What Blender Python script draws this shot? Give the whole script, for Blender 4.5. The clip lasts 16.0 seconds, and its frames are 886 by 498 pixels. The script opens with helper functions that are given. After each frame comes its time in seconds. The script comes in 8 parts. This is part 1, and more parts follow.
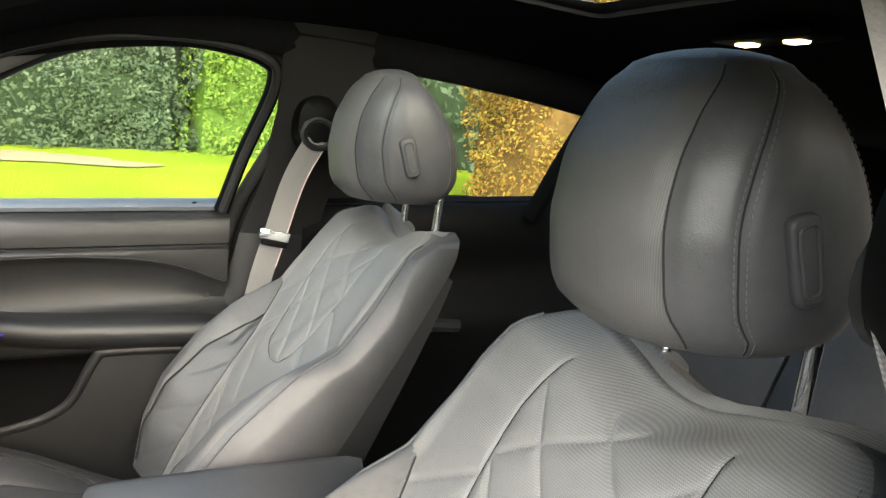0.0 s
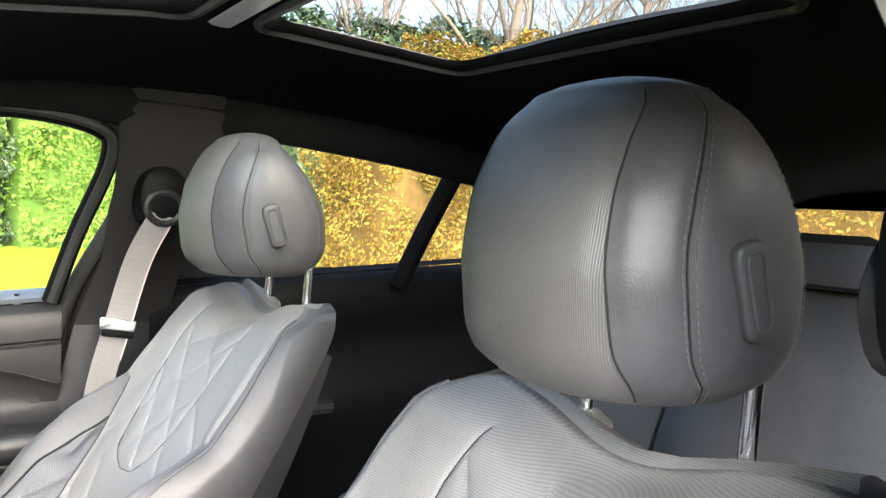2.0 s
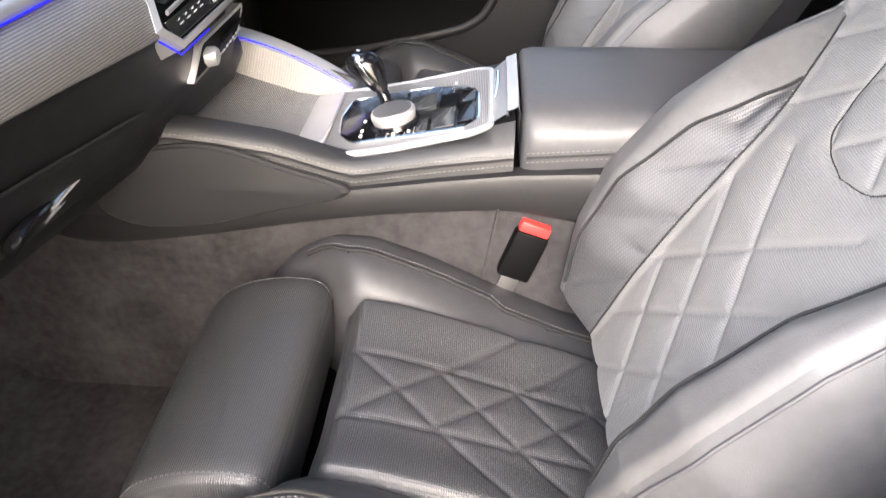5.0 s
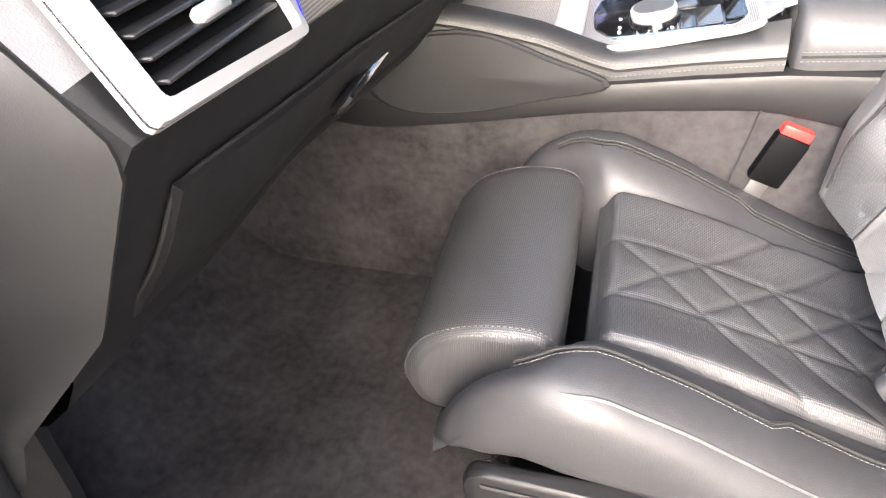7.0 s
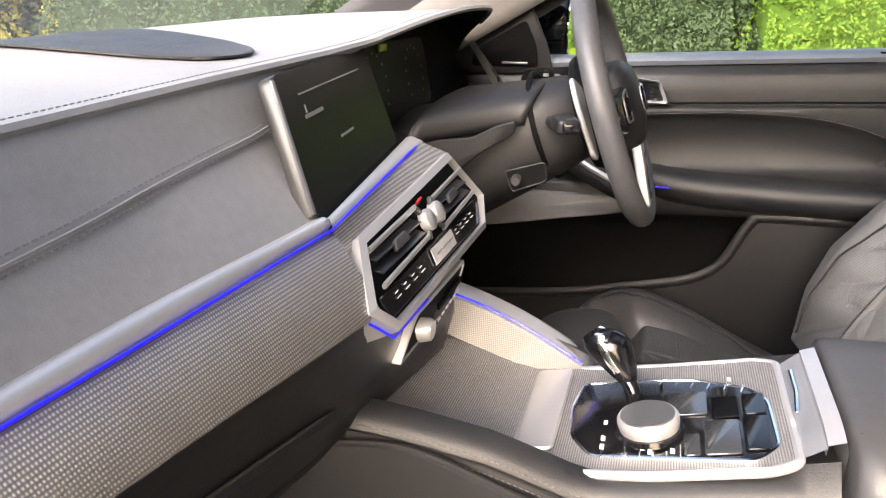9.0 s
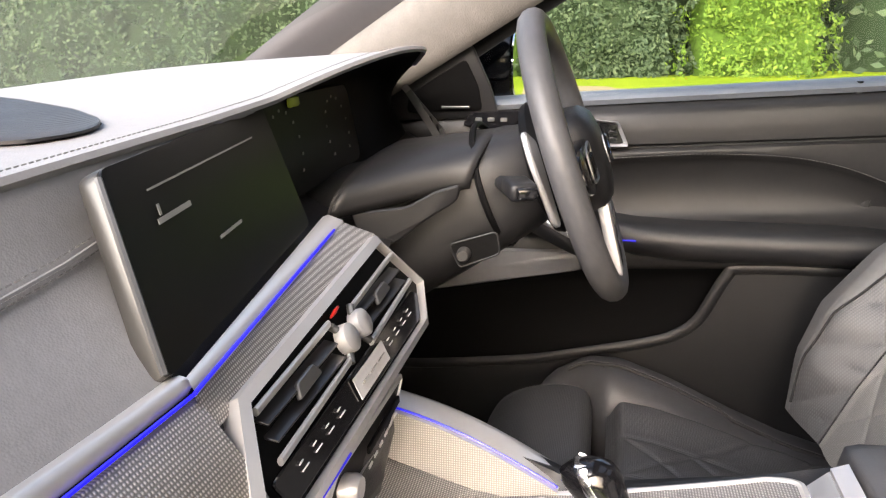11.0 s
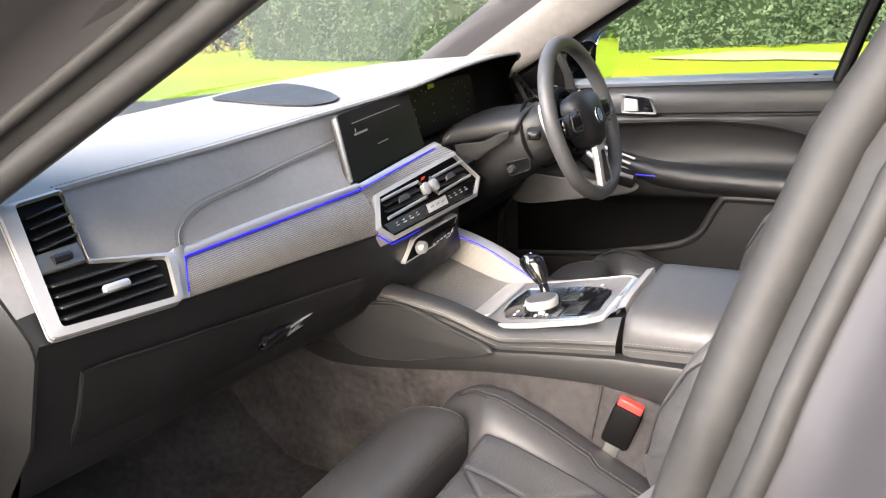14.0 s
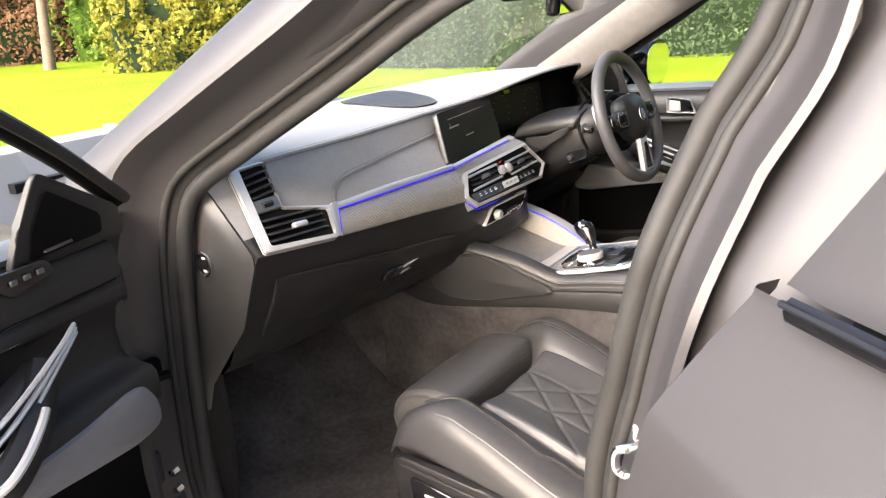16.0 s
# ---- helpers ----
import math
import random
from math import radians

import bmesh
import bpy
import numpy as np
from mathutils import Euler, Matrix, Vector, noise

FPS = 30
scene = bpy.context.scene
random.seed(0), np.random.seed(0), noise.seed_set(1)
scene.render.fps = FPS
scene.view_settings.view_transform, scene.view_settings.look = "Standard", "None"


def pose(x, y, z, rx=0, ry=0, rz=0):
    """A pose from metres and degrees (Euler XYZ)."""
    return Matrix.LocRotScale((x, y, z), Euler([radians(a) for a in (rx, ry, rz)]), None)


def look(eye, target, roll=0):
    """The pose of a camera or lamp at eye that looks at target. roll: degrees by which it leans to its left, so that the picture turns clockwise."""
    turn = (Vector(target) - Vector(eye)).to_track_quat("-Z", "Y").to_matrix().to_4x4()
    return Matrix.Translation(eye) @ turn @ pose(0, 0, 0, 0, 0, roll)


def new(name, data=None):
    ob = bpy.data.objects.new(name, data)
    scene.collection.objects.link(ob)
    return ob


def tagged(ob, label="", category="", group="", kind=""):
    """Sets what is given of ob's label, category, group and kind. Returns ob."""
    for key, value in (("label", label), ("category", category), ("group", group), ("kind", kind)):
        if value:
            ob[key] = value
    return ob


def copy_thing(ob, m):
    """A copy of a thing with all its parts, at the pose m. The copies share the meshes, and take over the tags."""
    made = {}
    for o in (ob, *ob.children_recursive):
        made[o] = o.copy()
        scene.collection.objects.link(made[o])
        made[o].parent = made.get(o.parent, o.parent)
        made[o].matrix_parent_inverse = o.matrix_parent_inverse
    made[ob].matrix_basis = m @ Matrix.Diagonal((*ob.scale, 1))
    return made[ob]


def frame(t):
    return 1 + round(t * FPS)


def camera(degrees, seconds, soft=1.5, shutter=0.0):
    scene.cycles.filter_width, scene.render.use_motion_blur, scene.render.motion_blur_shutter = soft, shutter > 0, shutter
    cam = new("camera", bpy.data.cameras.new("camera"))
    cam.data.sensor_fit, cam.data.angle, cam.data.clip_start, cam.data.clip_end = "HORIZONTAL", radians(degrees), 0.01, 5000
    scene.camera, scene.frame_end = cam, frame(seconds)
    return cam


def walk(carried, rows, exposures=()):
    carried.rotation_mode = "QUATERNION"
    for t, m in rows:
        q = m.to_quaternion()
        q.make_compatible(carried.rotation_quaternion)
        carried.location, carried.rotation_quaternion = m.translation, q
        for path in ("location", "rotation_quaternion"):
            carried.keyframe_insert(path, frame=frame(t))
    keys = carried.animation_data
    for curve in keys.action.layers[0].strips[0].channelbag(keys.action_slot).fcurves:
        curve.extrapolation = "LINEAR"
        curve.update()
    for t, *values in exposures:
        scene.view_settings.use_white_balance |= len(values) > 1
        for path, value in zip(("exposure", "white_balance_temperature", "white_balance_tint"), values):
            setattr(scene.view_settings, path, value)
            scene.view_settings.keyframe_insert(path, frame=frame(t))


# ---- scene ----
# ---------------------------------------------------------------- camera
cam = camera(61.5, 16.0, soft=1.2, shutter=0.12)
ROWS = [
    (0, -0.8239, 0.1561, 1.3909, -113.52, -10.00, 5.73),
    (0.5, -0.7519, 0.1381, 1.4023, -120.27, -4.09, 4.78),
    (1, -0.7497, 0.1681, 1.4243, -124.55, 0.23, 4.05),
    (1.5, -0.7412, 0.1828, 1.4102, -126.20, -0.66, 3.40),
    (2, -0.7374, 0.1581, 1.3659, -124.79, -3.45, 2.82),
    (2.5, -0.7495, 0.1565, 1.3357, -119.06, -8.32, 2.43),
    (3, -0.7658, 0.2006, 1.3398, -109.19, -12.71, 1.37),
    (3.5, -0.7874, 0.2238, 1.3197, -99.75, -16.73, 0.79),
    (4, -0.8280, 0.2220, 1.3017, -92.76, -21.51, 0.35),
    (4.5, -0.8826, 0.2442, 1.3026, -89.51, -27.87, 0.92),
    (5, -0.9613, 0.2502, 1.2703, -87.24, -34.25, 1.26),
    (5.2, -0.9750, 0.2575, 1.2646, -86.70, -38.08, 1.38),
    (7.3, -1.0527, 0.4220, 1.2159, -73.73, -36.33, -1.45),
    (7.5, -1.0505, 0.3867, 1.1662, -70.83, -27.44, -1.37),
    (8, -0.9531, 0.3968, 1.2245, -70.43, -23.26, -0.65),
    (8.5, -0.8436, 0.3766, 1.2526, -71.35, -20.55, -0.29),
    (9, -0.7200, 0.3773, 1.2588, -73.42, -19.10, 0.63),
    (9.2, -0.6781, 0.3797, 1.2578, -73.19, -18.69, -0.14),
    (11.3, -0.5260, 0.4120, 1.2670, -77.83, -17.08, -1.59),
    (11.5, -0.5666, 0.3969, 1.2666, -78.39, -18.00, -1.27),
    (12, -0.7257, 0.3205, 1.2830, -77.32, -18.74, -1.80),
    (12.5, -0.8701, 0.2501, 1.3378, -74.98, -19.82, -2.18),
    (13, -1.0669, 0.1632, 1.3783, -72.25, -19.80, -2.07),
    (13.5, -1.1835, 0.0472, 1.3949, -66.99, -19.98, -2.27),
    (14, -1.1773, -0.0934, 1.3852, -59.90, -19.15, -2.43),
    (14.5, -1.1494, -0.1689, 1.3641, -54.83, -20.05, -1.89),
    (15, -1.1859, -0.1957, 1.3375, -50.40, -20.53, -2.89),
    (15.5, -1.3419, -0.2273, 1.3634, -50.36, -19.95, -3.31),
    (16, -1.5533, -0.3096, 1.4376, -54.07, -18.46, -3.60),
]
walk(cam, [(t, pose(x, y, z, 90 + pitch, 0, yaw) @ pose(0, 0, 0, 0, 0, roll)) for t, x, y, z, yaw, pitch, roll in ROWS],
     exposures=[(0.0, 2.8, 6700, 4), (0.5, 3.35, 6250, 6), (1.5, 3.5, 6150, 7), (2.4, 3.4, 6600, 9), (3.0, 3.2, 6750, 6), (4.0, 2.85, 6550, 10), (5.0, 2.85, 6300, 13), (7.5, 3.5, 6350, 13),
                (8.0, 3.35, 6650, 12), (9.0, 2.65, 6850, 15), (12.5, 2.6, 6850, 13), (14.5, 2.95, 6450, 12), (16.0, 2.8, 6850, 13)])

# ---------------------------------------------------------------- daylight
world = bpy.data.worlds.new("world")
scene.world = world
world.use_nodes = True
wn = world.node_tree.nodes
sky = wn.new("ShaderNodeTexSky")
sky.sky_type = 'NISHITA'
sky.sun_disc = False
sky.sun_elevation = radians(29)
sky.sun_rotation = radians(267)
sky.air_density, sky.dust_density, sky.ozone_density = 1.0, 5.0, 0.4
bg = wn["Background"]
bg.inputs["Strength"].default_value = 0.125
world.node_tree.links.new(sky.outputs[0], bg.inputs["Color"])
sun_data = bpy.data.lights.new("sun", 'SUN')
sun_data.energy, sun_data.angle, sun_data.color = 3.0, radians(64), (1.0, 0.98, 1.0)
sun = new("sun", sun_data)
sun.matrix_world = look((-6, 2.4, 4.4), (0, 0, 1))
# ---------------------------------------------------------------- materials
def node_mat(name):
    m = bpy.data.materials.new(name)
    m.use_nodes = True
    return m, m.node_tree.nodes, m.node_tree.links, m.node_tree.nodes["Principled BSDF"]


def mat(name, col, rough=0.5, metal=0.0, vary=0.12, grain=60.0, bump=0.1, fine=600.0, fine_bump=0.0, coat=0.0, spec=0.5, rough_vary=0.08):
    """A solid surface with patches of wear at one scale and grain at another."""
    m, n, l, b = node_mat(name)
    tc = n.new("ShaderNodeTexCoord")
    big, small = n.new("ShaderNodeTexNoise"), n.new("ShaderNodeTexNoise")
    big.inputs["Scale"].default_value, big.inputs["Detail"].default_value = grain * 0.12, 4
    small.inputs["Scale"].default_value, small.inputs["Detail"].default_value = grain, 3
    for t in (big, small):
        l.new(tc.outputs["Object"], t.inputs["Vector"])
    mix = n.new("ShaderNodeMath")
    mix.operation = 'MULTIPLY_ADD'
    l.new(big.outputs["Fac"], mix.inputs[0])
    mix.inputs[1].default_value = 0.6
    half = n.new("ShaderNodeMath")
    half.operation = 'MULTIPLY'
    half.inputs[1].default_value = 0.4
    l.new(small.outputs["Fac"], half.inputs[0])
    l.new(half.outputs[0], mix.inputs[2])
    ramp = n.new("ShaderNodeValToRGB")
    ramp.color_ramp.elements[0].position, ramp.color_ramp.elements[1].position = 0.3, 0.7
    ramp.color_ramp.elements[0].color = (*[c * (1 - vary) for c in col], 1)
    ramp.color_ramp.elements[1].color = (*[min(1, c * (1 + vary)) for c in col], 1)
    l.new(mix.outputs[0], ramp.inputs[0])
    l.new(ramp.outputs[0], b.inputs["Base Color"])
    rr = n.new("ShaderNodeMapRange")
    rr.inputs["To Min"].default_value, rr.inputs["To Max"].default_value = max(0.02, rough - rough_vary), rough + rough_vary
    l.new(big.outputs["Fac"], rr.inputs["Value"])
    l.new(rr.outputs[0], b.inputs["Roughness"])
    b.inputs["Metallic"].default_value = metal
    b.inputs["Specular IOR Level"].default_value = spec
    b.inputs["Coat Weight"].default_value = coat
    b.inputs["Coat Roughness"].default_value = 0.06
    height = small.outputs["Fac"]
    if fine_bump:
        v = n.new("ShaderNodeTexVoronoi")
        v.inputs["Scale"].default_value = fine
        l.new(tc.outputs["Object"], v.inputs["Vector"])
        add = n.new("ShaderNodeMath")
        add.operation = 'MULTIPLY_ADD'
        l.new(v.outputs["Distance"], add.inputs[0])
        add.inputs[1].default_value = fine_bump
        l.new(small.outputs["Fac"], add.inputs[2])
        height = add.outputs[0]
    bp = n.new("ShaderNodeBump")
    bp.inputs["Strength"].default_value, bp.inputs["Distance"].default_value = bump, 0.002
    l.new(height, bp.inputs["Height"])
    l.new(bp.outputs[0], b.inputs["Normal"])
    return m


def ribbed(name, col, rough, pitch, axis, strength, metal=0.0, vary=0.1, cross=False, spec=0.5, dark=0.6):
    """Fine parallel ribs (or a weave of two) with a colour that follows the ribs slightly."""
    m = mat(name, col, rough, metal, vary=vary, grain=40, bump=0.06, spec=spec)
    n, l, b = m.node_tree.nodes, m.node_tree.links, m.node_tree.nodes["Principled BSDF"]
    tc = n.new("ShaderNodeTexCoord")
    heights = []
    for k, ax in enumerate(axis):
        w = n.new("ShaderNodeTexWave")
        w.wave_type, w.bands_direction, w.wave_profile = 'BANDS', ax, 'SIN'
        w.inputs["Scale"].default_value = 0.314 / pitch
        l.new(tc.outputs["Object"], w.inputs["Vector"])
        heights.append(w.outputs["Fac"])
    h = heights[0]
    if len(heights) > 1:
        mm = n.new("ShaderNodeMath")
        mm.operation = 'MULTIPLY'
        l.new(heights[0], mm.inputs[0])
        l.new(heights[1], mm.inputs[1])
        h = mm.outputs[0]
    bp = n.new("ShaderNodeBump")
    bp.inputs["Strength"].default_value, bp.inputs["Distance"].default_value = strength, pitch * 0.3
    l.new(h, bp.inputs["Height"])
    old = b.inputs["Normal"].links[0].from_socket
    l.new(old, bp.inputs["Normal"])
    l.new(bp.outputs[0], b.inputs["Normal"])
    src = b.inputs["Base Color"].links[0].from_socket
    mix = n.new("ShaderNodeMix")
    mix.data_type, mix.blend_type = 'RGBA', 'MULTIPLY'
    mix.inputs["Factor"].default_value = 1.0
    rp = n.new("ShaderNodeValToRGB")
    rp.color_ramp.elements[0].color = (dark, dark, dark, 1)
    l.new(h, rp.inputs[0])
    l.new(src, mix.inputs[6])
    l.new(rp.outputs[0], mix.inputs[7])
    l.new(mix.outputs[2], b.inputs["Base Color"])
    return m


def glass_mat(name, tint, rough=0.0, gloss=0.55):
    """A thin pane: mostly clear, with a mirror gloss at grazing angles."""
    m, n, l, b = node_mat(name)
    n.remove(b)
    out = n["Material Output"]
    tr, gl, mx, lw = n.new("ShaderNodeBsdfTransparent"), n.new("ShaderNodeBsdfGlossy"), n.new("ShaderNodeMixShader"), n.new("ShaderNodeLayerWeight")
    tr.inputs[0].default_value = (*tint, 1)
    gl.inputs["Roughness"].default_value = 0.02 + rough
    lw.inputs[0].default_value = 0.5
    pw, ma = n.new("ShaderNodeMath"), n.new("ShaderNodeMath")
    pw.operation, ma.operation = 'POWER', 'MULTIPLY_ADD'
    pw.inputs[1].default_value = 4.0
    l.new(lw.outputs["Facing"], pw.inputs[0])
    l.new(pw.outputs[0], ma.inputs[0])
    ma.inputs[1].default_value, ma.inputs[2].default_value = gloss, 0.04
    l.new(ma.outputs[0], mx.inputs[0])
    l.new(tr.outputs[0], mx.inputs[1])
    l.new(gl.outputs[0], mx.inputs[2])
    l.new(mx.outputs[0], out.inputs[0])
    return m


def glow(name, col, strength):
    m, n, l, b = node_mat(name)
    b.inputs["Base Color"].default_value = (*col, 1)
    b.inputs["Emission Color"].default_value = (*col, 1)
    b.inputs["Emission Strength"].default_value = strength
    b.inputs["Roughness"].default_value = 0.3
    return m


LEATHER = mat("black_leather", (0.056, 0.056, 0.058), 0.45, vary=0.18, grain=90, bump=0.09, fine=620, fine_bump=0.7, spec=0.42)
# one black leather: backrest colours raised for sheen, cushion and wing colours lowered for shade
LIT_RIB = ribbed("ribbed_leather", (0.27, 0.259, 0.243), 0.48, 0.0018, ('X', 'Z'), 0.5, dark=0.6, spec=0.7)
SHADED_LEATHER = mat("cushion_leather", (0.032, 0.032, 0.034), 0.46, vary=0.18, grain=90, bump=0.09, fine=620, fine_bump=0.7, spec=0.42)
LIT_LEATHER = mat("seat_leather", (0.092, 0.090, 0.088), 0.46, vary=0.16, grain=90, bump=0.09, fine=620, fine_bump=0.7, spec=0.45)
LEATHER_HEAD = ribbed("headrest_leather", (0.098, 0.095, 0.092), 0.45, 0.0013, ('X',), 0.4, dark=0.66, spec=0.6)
SHADED_RIB_X = ribbed("ribbed_leather_cushion", (0.058, 0.058, 0.060), 0.46, 0.0024, ('X', 'Y'), 0.40, dark=0.55, spec=0.6)
LEATHER_DASH = mat("dash_leather", (0.175, 0.176, 0.181), 0.52, vary=0.12, grain=120, bump=0.14, fine=650, fine_bump=0.7, spec=0.45)
SOFT = mat("soft_black_plastic", (0.0105, 0.0105, 0.0112), 0.46, vary=0.12, grain=200, bump=0.10, fine=1200, fine_bump=0.5, spec=0.33)
END_GREY = mat("grained_grey_plastic", (0.026, 0.0255, 0.025), 0.44, vary=0.12, grain=200, bump=0.10, fine=1200, fine_bump=0.5, spec=0.5)
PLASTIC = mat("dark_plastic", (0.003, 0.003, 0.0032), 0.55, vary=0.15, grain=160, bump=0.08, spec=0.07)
GLOSS_BLACK = mat("piano_black", (0.006, 0.006, 0.007), 0.14, vary=0.2, grain=20, bump=0.0, rough_vary=0.03)
CARPET = mat("black_carpet", (0.052, 0.049, 0.050), 0.95, vary=0.55, grain=70, bump=0.9, fine=1500, fine_bump=0.8, spec=0.1)
HEADLINER = mat("headliner_cloth", (0.006, 0.006, 0.0065), 0.95, vary=0.2, grain=300, bump=0.3, spec=0.03)
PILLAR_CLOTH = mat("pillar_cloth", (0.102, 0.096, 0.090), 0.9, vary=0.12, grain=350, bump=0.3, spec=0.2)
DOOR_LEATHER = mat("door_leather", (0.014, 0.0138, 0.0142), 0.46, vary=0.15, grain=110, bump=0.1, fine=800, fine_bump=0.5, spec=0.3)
CONSOLE_LEATHER = mat("console_leather", (0.0145, 0.0147, 0.0158), 0.46, vary=0.12, grain=110, bump=0.10, fine=650, fine_bump=0.6, spec=0.42)
# the pillar cloth again, with the right side's shade put into its colour
SHADED_PILLAR_CLOTH = mat("dark_pillar_cloth", (0.012, 0.0114, 0.011), 0.9, vary=0.12, grain=350, bump=0.3, spec=0.2)
SATIN_GREY = mat("satin_grey_metal", (0.15, 0.15, 0.147), 0.46, 0.85, vary=0.06, grain=30, bump=0.03)
SLAT = mat("vent_slat_plastic", (0.012, 0.012, 0.013), 0.36, vary=0.1, grain=50, bump=0.03)
SILVER = mat("satin_silver", (0.49, 0.49, 0.49), 0.36, 0.6, vary=0.06, grain=30, bump=0.03)
CHROME = mat("chrome", (0.85, 0.85, 0.85), 0.16, 1.0, vary=0.05, grain=20, bump=0.0, rough_vary=0.02)
MESH = ribbed("metal_mesh_trim", (0.52, 0.50, 0.475), 0.42, 0.0023, ('X', 'Z'), 0.7, metal=0.5, dark=0.28)
MESH_SIDE = ribbed("metal_mesh_flank", (0.52, 0.50, 0.475), 0.5, 0.0024, ('Y', 'Z'), 0.35, metal=0.3, dark=0.45)
MESH_Y = ribbed("metal_mesh_console", (0.50, 0.49, 0.48), 0.45, 0.0024, ('X', 'Y'), 0.7, metal=0.4, dark=0.28)
STITCH = mat("grey_thread", (0.11, 0.11, 0.107), 0.8, vary=0.15, grain=400, bump=0.3)
SEAM = mat("seam_black", (0.008, 0.008, 0.008), 0.8, vary=0.2, grain=200, bump=0.2)
BELT = ribbed("belt_webbing", (0.20, 0.19, 0.18), 0.7, 0.0022, ('Z',), 0.5, dark=0.7)
RED = mat("red_plastic", (0.72, 0.03, 0.025), 0.4, vary=0.08, grain=60, bump=0.03)
RUBBER = mat("rubber_seal", (0.020, 0.020, 0.020), 0.6, vary=0.25, grain=120, bump=0.12, spec=0.2)
PAINT = mat("grey_metallic_paint", (0.028, 0.027, 0.029), 0.52, 0.08, vary=0.08, grain=900, bump=0.01, coat=0.08, rough_vary=0.05, spec=0.4)
PAINT.node_tree.nodes["Principled BSDF"].inputs["Coat Roughness"].default_value = 0.30
SCREEN = mat("dark_screen", (0.005, 0.005, 0.005), 0.32, vary=0.3, grain=6, bump=0.0, rough_vary=0.05, spec=0.12)
SCREEN_TEXT = mat("dim_screen_lines", (0.16, 0.16, 0.15), 0.4, vary=0.1, grain=60, bump=0.0)
WHITE_MARK = mat("white_marking", (0.6, 0.6, 0.6), 0.5, vary=0.05, grain=60, bump=0.0)
BLUE_LED = glow("blue_light_strip", (0.012, 0.010, 0.62), 0.16)
WARM_LED = glow("warm_lamp_lens", (1.0, 0.72, 0.42), 0.9)
GLASS = glass_mat("window_glass", (0.90, 0.93, 0.91))
GLASS_DARK = glass_mat("tinted_glass", (0.75, 0.78, 0.77), 0.0, 0.2)
GLASS_ROOF = glass_mat("roof_glass", (0.50, 0.53, 0.52), 0.0, 0.15)
GLASS_PRIV = glass_mat("rear_door_glass", (0.10, 0.11, 0.11))
GLOSS_TILE = mat("gloss_tile", (0.10, 0.105, 0.11), 0.10, 0.6, vary=0.05, grain=10, bump=0.0, rough_vary=0.02)
MIRROR = mat("mirror_glass", (0.85, 0.86, 0.88), 0.02, 1.0, vary=0.01, grain=5, bump=0.0, rough_vary=0.01)

# ---------------------------------------------------------------- mesh helpers
def V(*a):
    return Vector(a)


def finish(bm, smooth=True):
    bmesh.ops.recalc_face_normals(bm, faces=bm.faces)
    if smooth:
        for f in bm.faces:
            f.smooth = True
    return bm


def to_mesh(name, bm, material, sharp=40):
    me = bpy.data.meshes.new(name)
    bm.to_mesh(me)
    bm.free()
    for mm in (material if isinstance(material, (list, tuple)) else [material]):
        me.materials.append(mm)
    if sharp:
        me.set_sharp_from_angle(angle=radians(sharp))
    return me


def thing(name, label, category, at=(0, 0, 0), group="", kind=""):
    ob = new(name)
    ob.empty_display_size = 0.05
    ob.location = at
    return tagged(ob, label, category, group, kind)


def part(name, bm, material, parent=None, label="", sharp=40):
    ob = new(name, to_mesh(name, bm, material, sharp))
    if parent is not None:
        ob.parent = parent
    if label:
        ob["label"] = label
    return ob


def solid(name, bm, material, label, category, group="", kind="", sharp=40):
    return tagged(part(name, bm, material, None, "", sharp), label, category, group, kind)


def catmull(pts, n=6, closed=False):
    """A smooth line through the points."""
    pts = [Vector(p) for p in pts]
    out = []
    m = len(pts)
    rng = range(m if closed else m - 1)
    for i in rng:
        p0 = pts[(i - 1) % m] if closed or i > 0 else pts[0] * 2 - pts[1]
        p1, p2 = pts[i], pts[(i + 1) % m]
        p3 = pts[(i + 2) % m] if closed or i + 2 < m else p2 * 2 - p1
        for k in range(n):
            t = k / n
            out.append(0.5 * ((2 * p1) + (p2 - p0) * t + (2 * p0 - 5 * p1 + 4 * p2 - p3) * t * t + (3 * p1 - p0 - 3 * p2 + p3) * t ** 3))
    if not closed:
        out.append(pts[-1].copy())
    return out


def loft(loops, closed=True, cap=True, bm=None):
    """Skins a row of loops with the same number of points."""
    bm = bm or bmesh.new()
    rows = [[bm.verts.new(p) for p in lp] for lp in loops]
    n = len(rows[0])
    for a, b in zip(rows, rows[1:]):
        for i in range(n if closed else n - 1):
            j = (i + 1) % n
            try:
                bm.faces.new((a[i], a[j], b[j], b[i]))
            except ValueError:
                pass
    if cap and closed:
        for r in (rows[0], rows[-1]):
            try:
                bm.faces.new(r)
            except ValueError:
                pass
    return finish(bm)


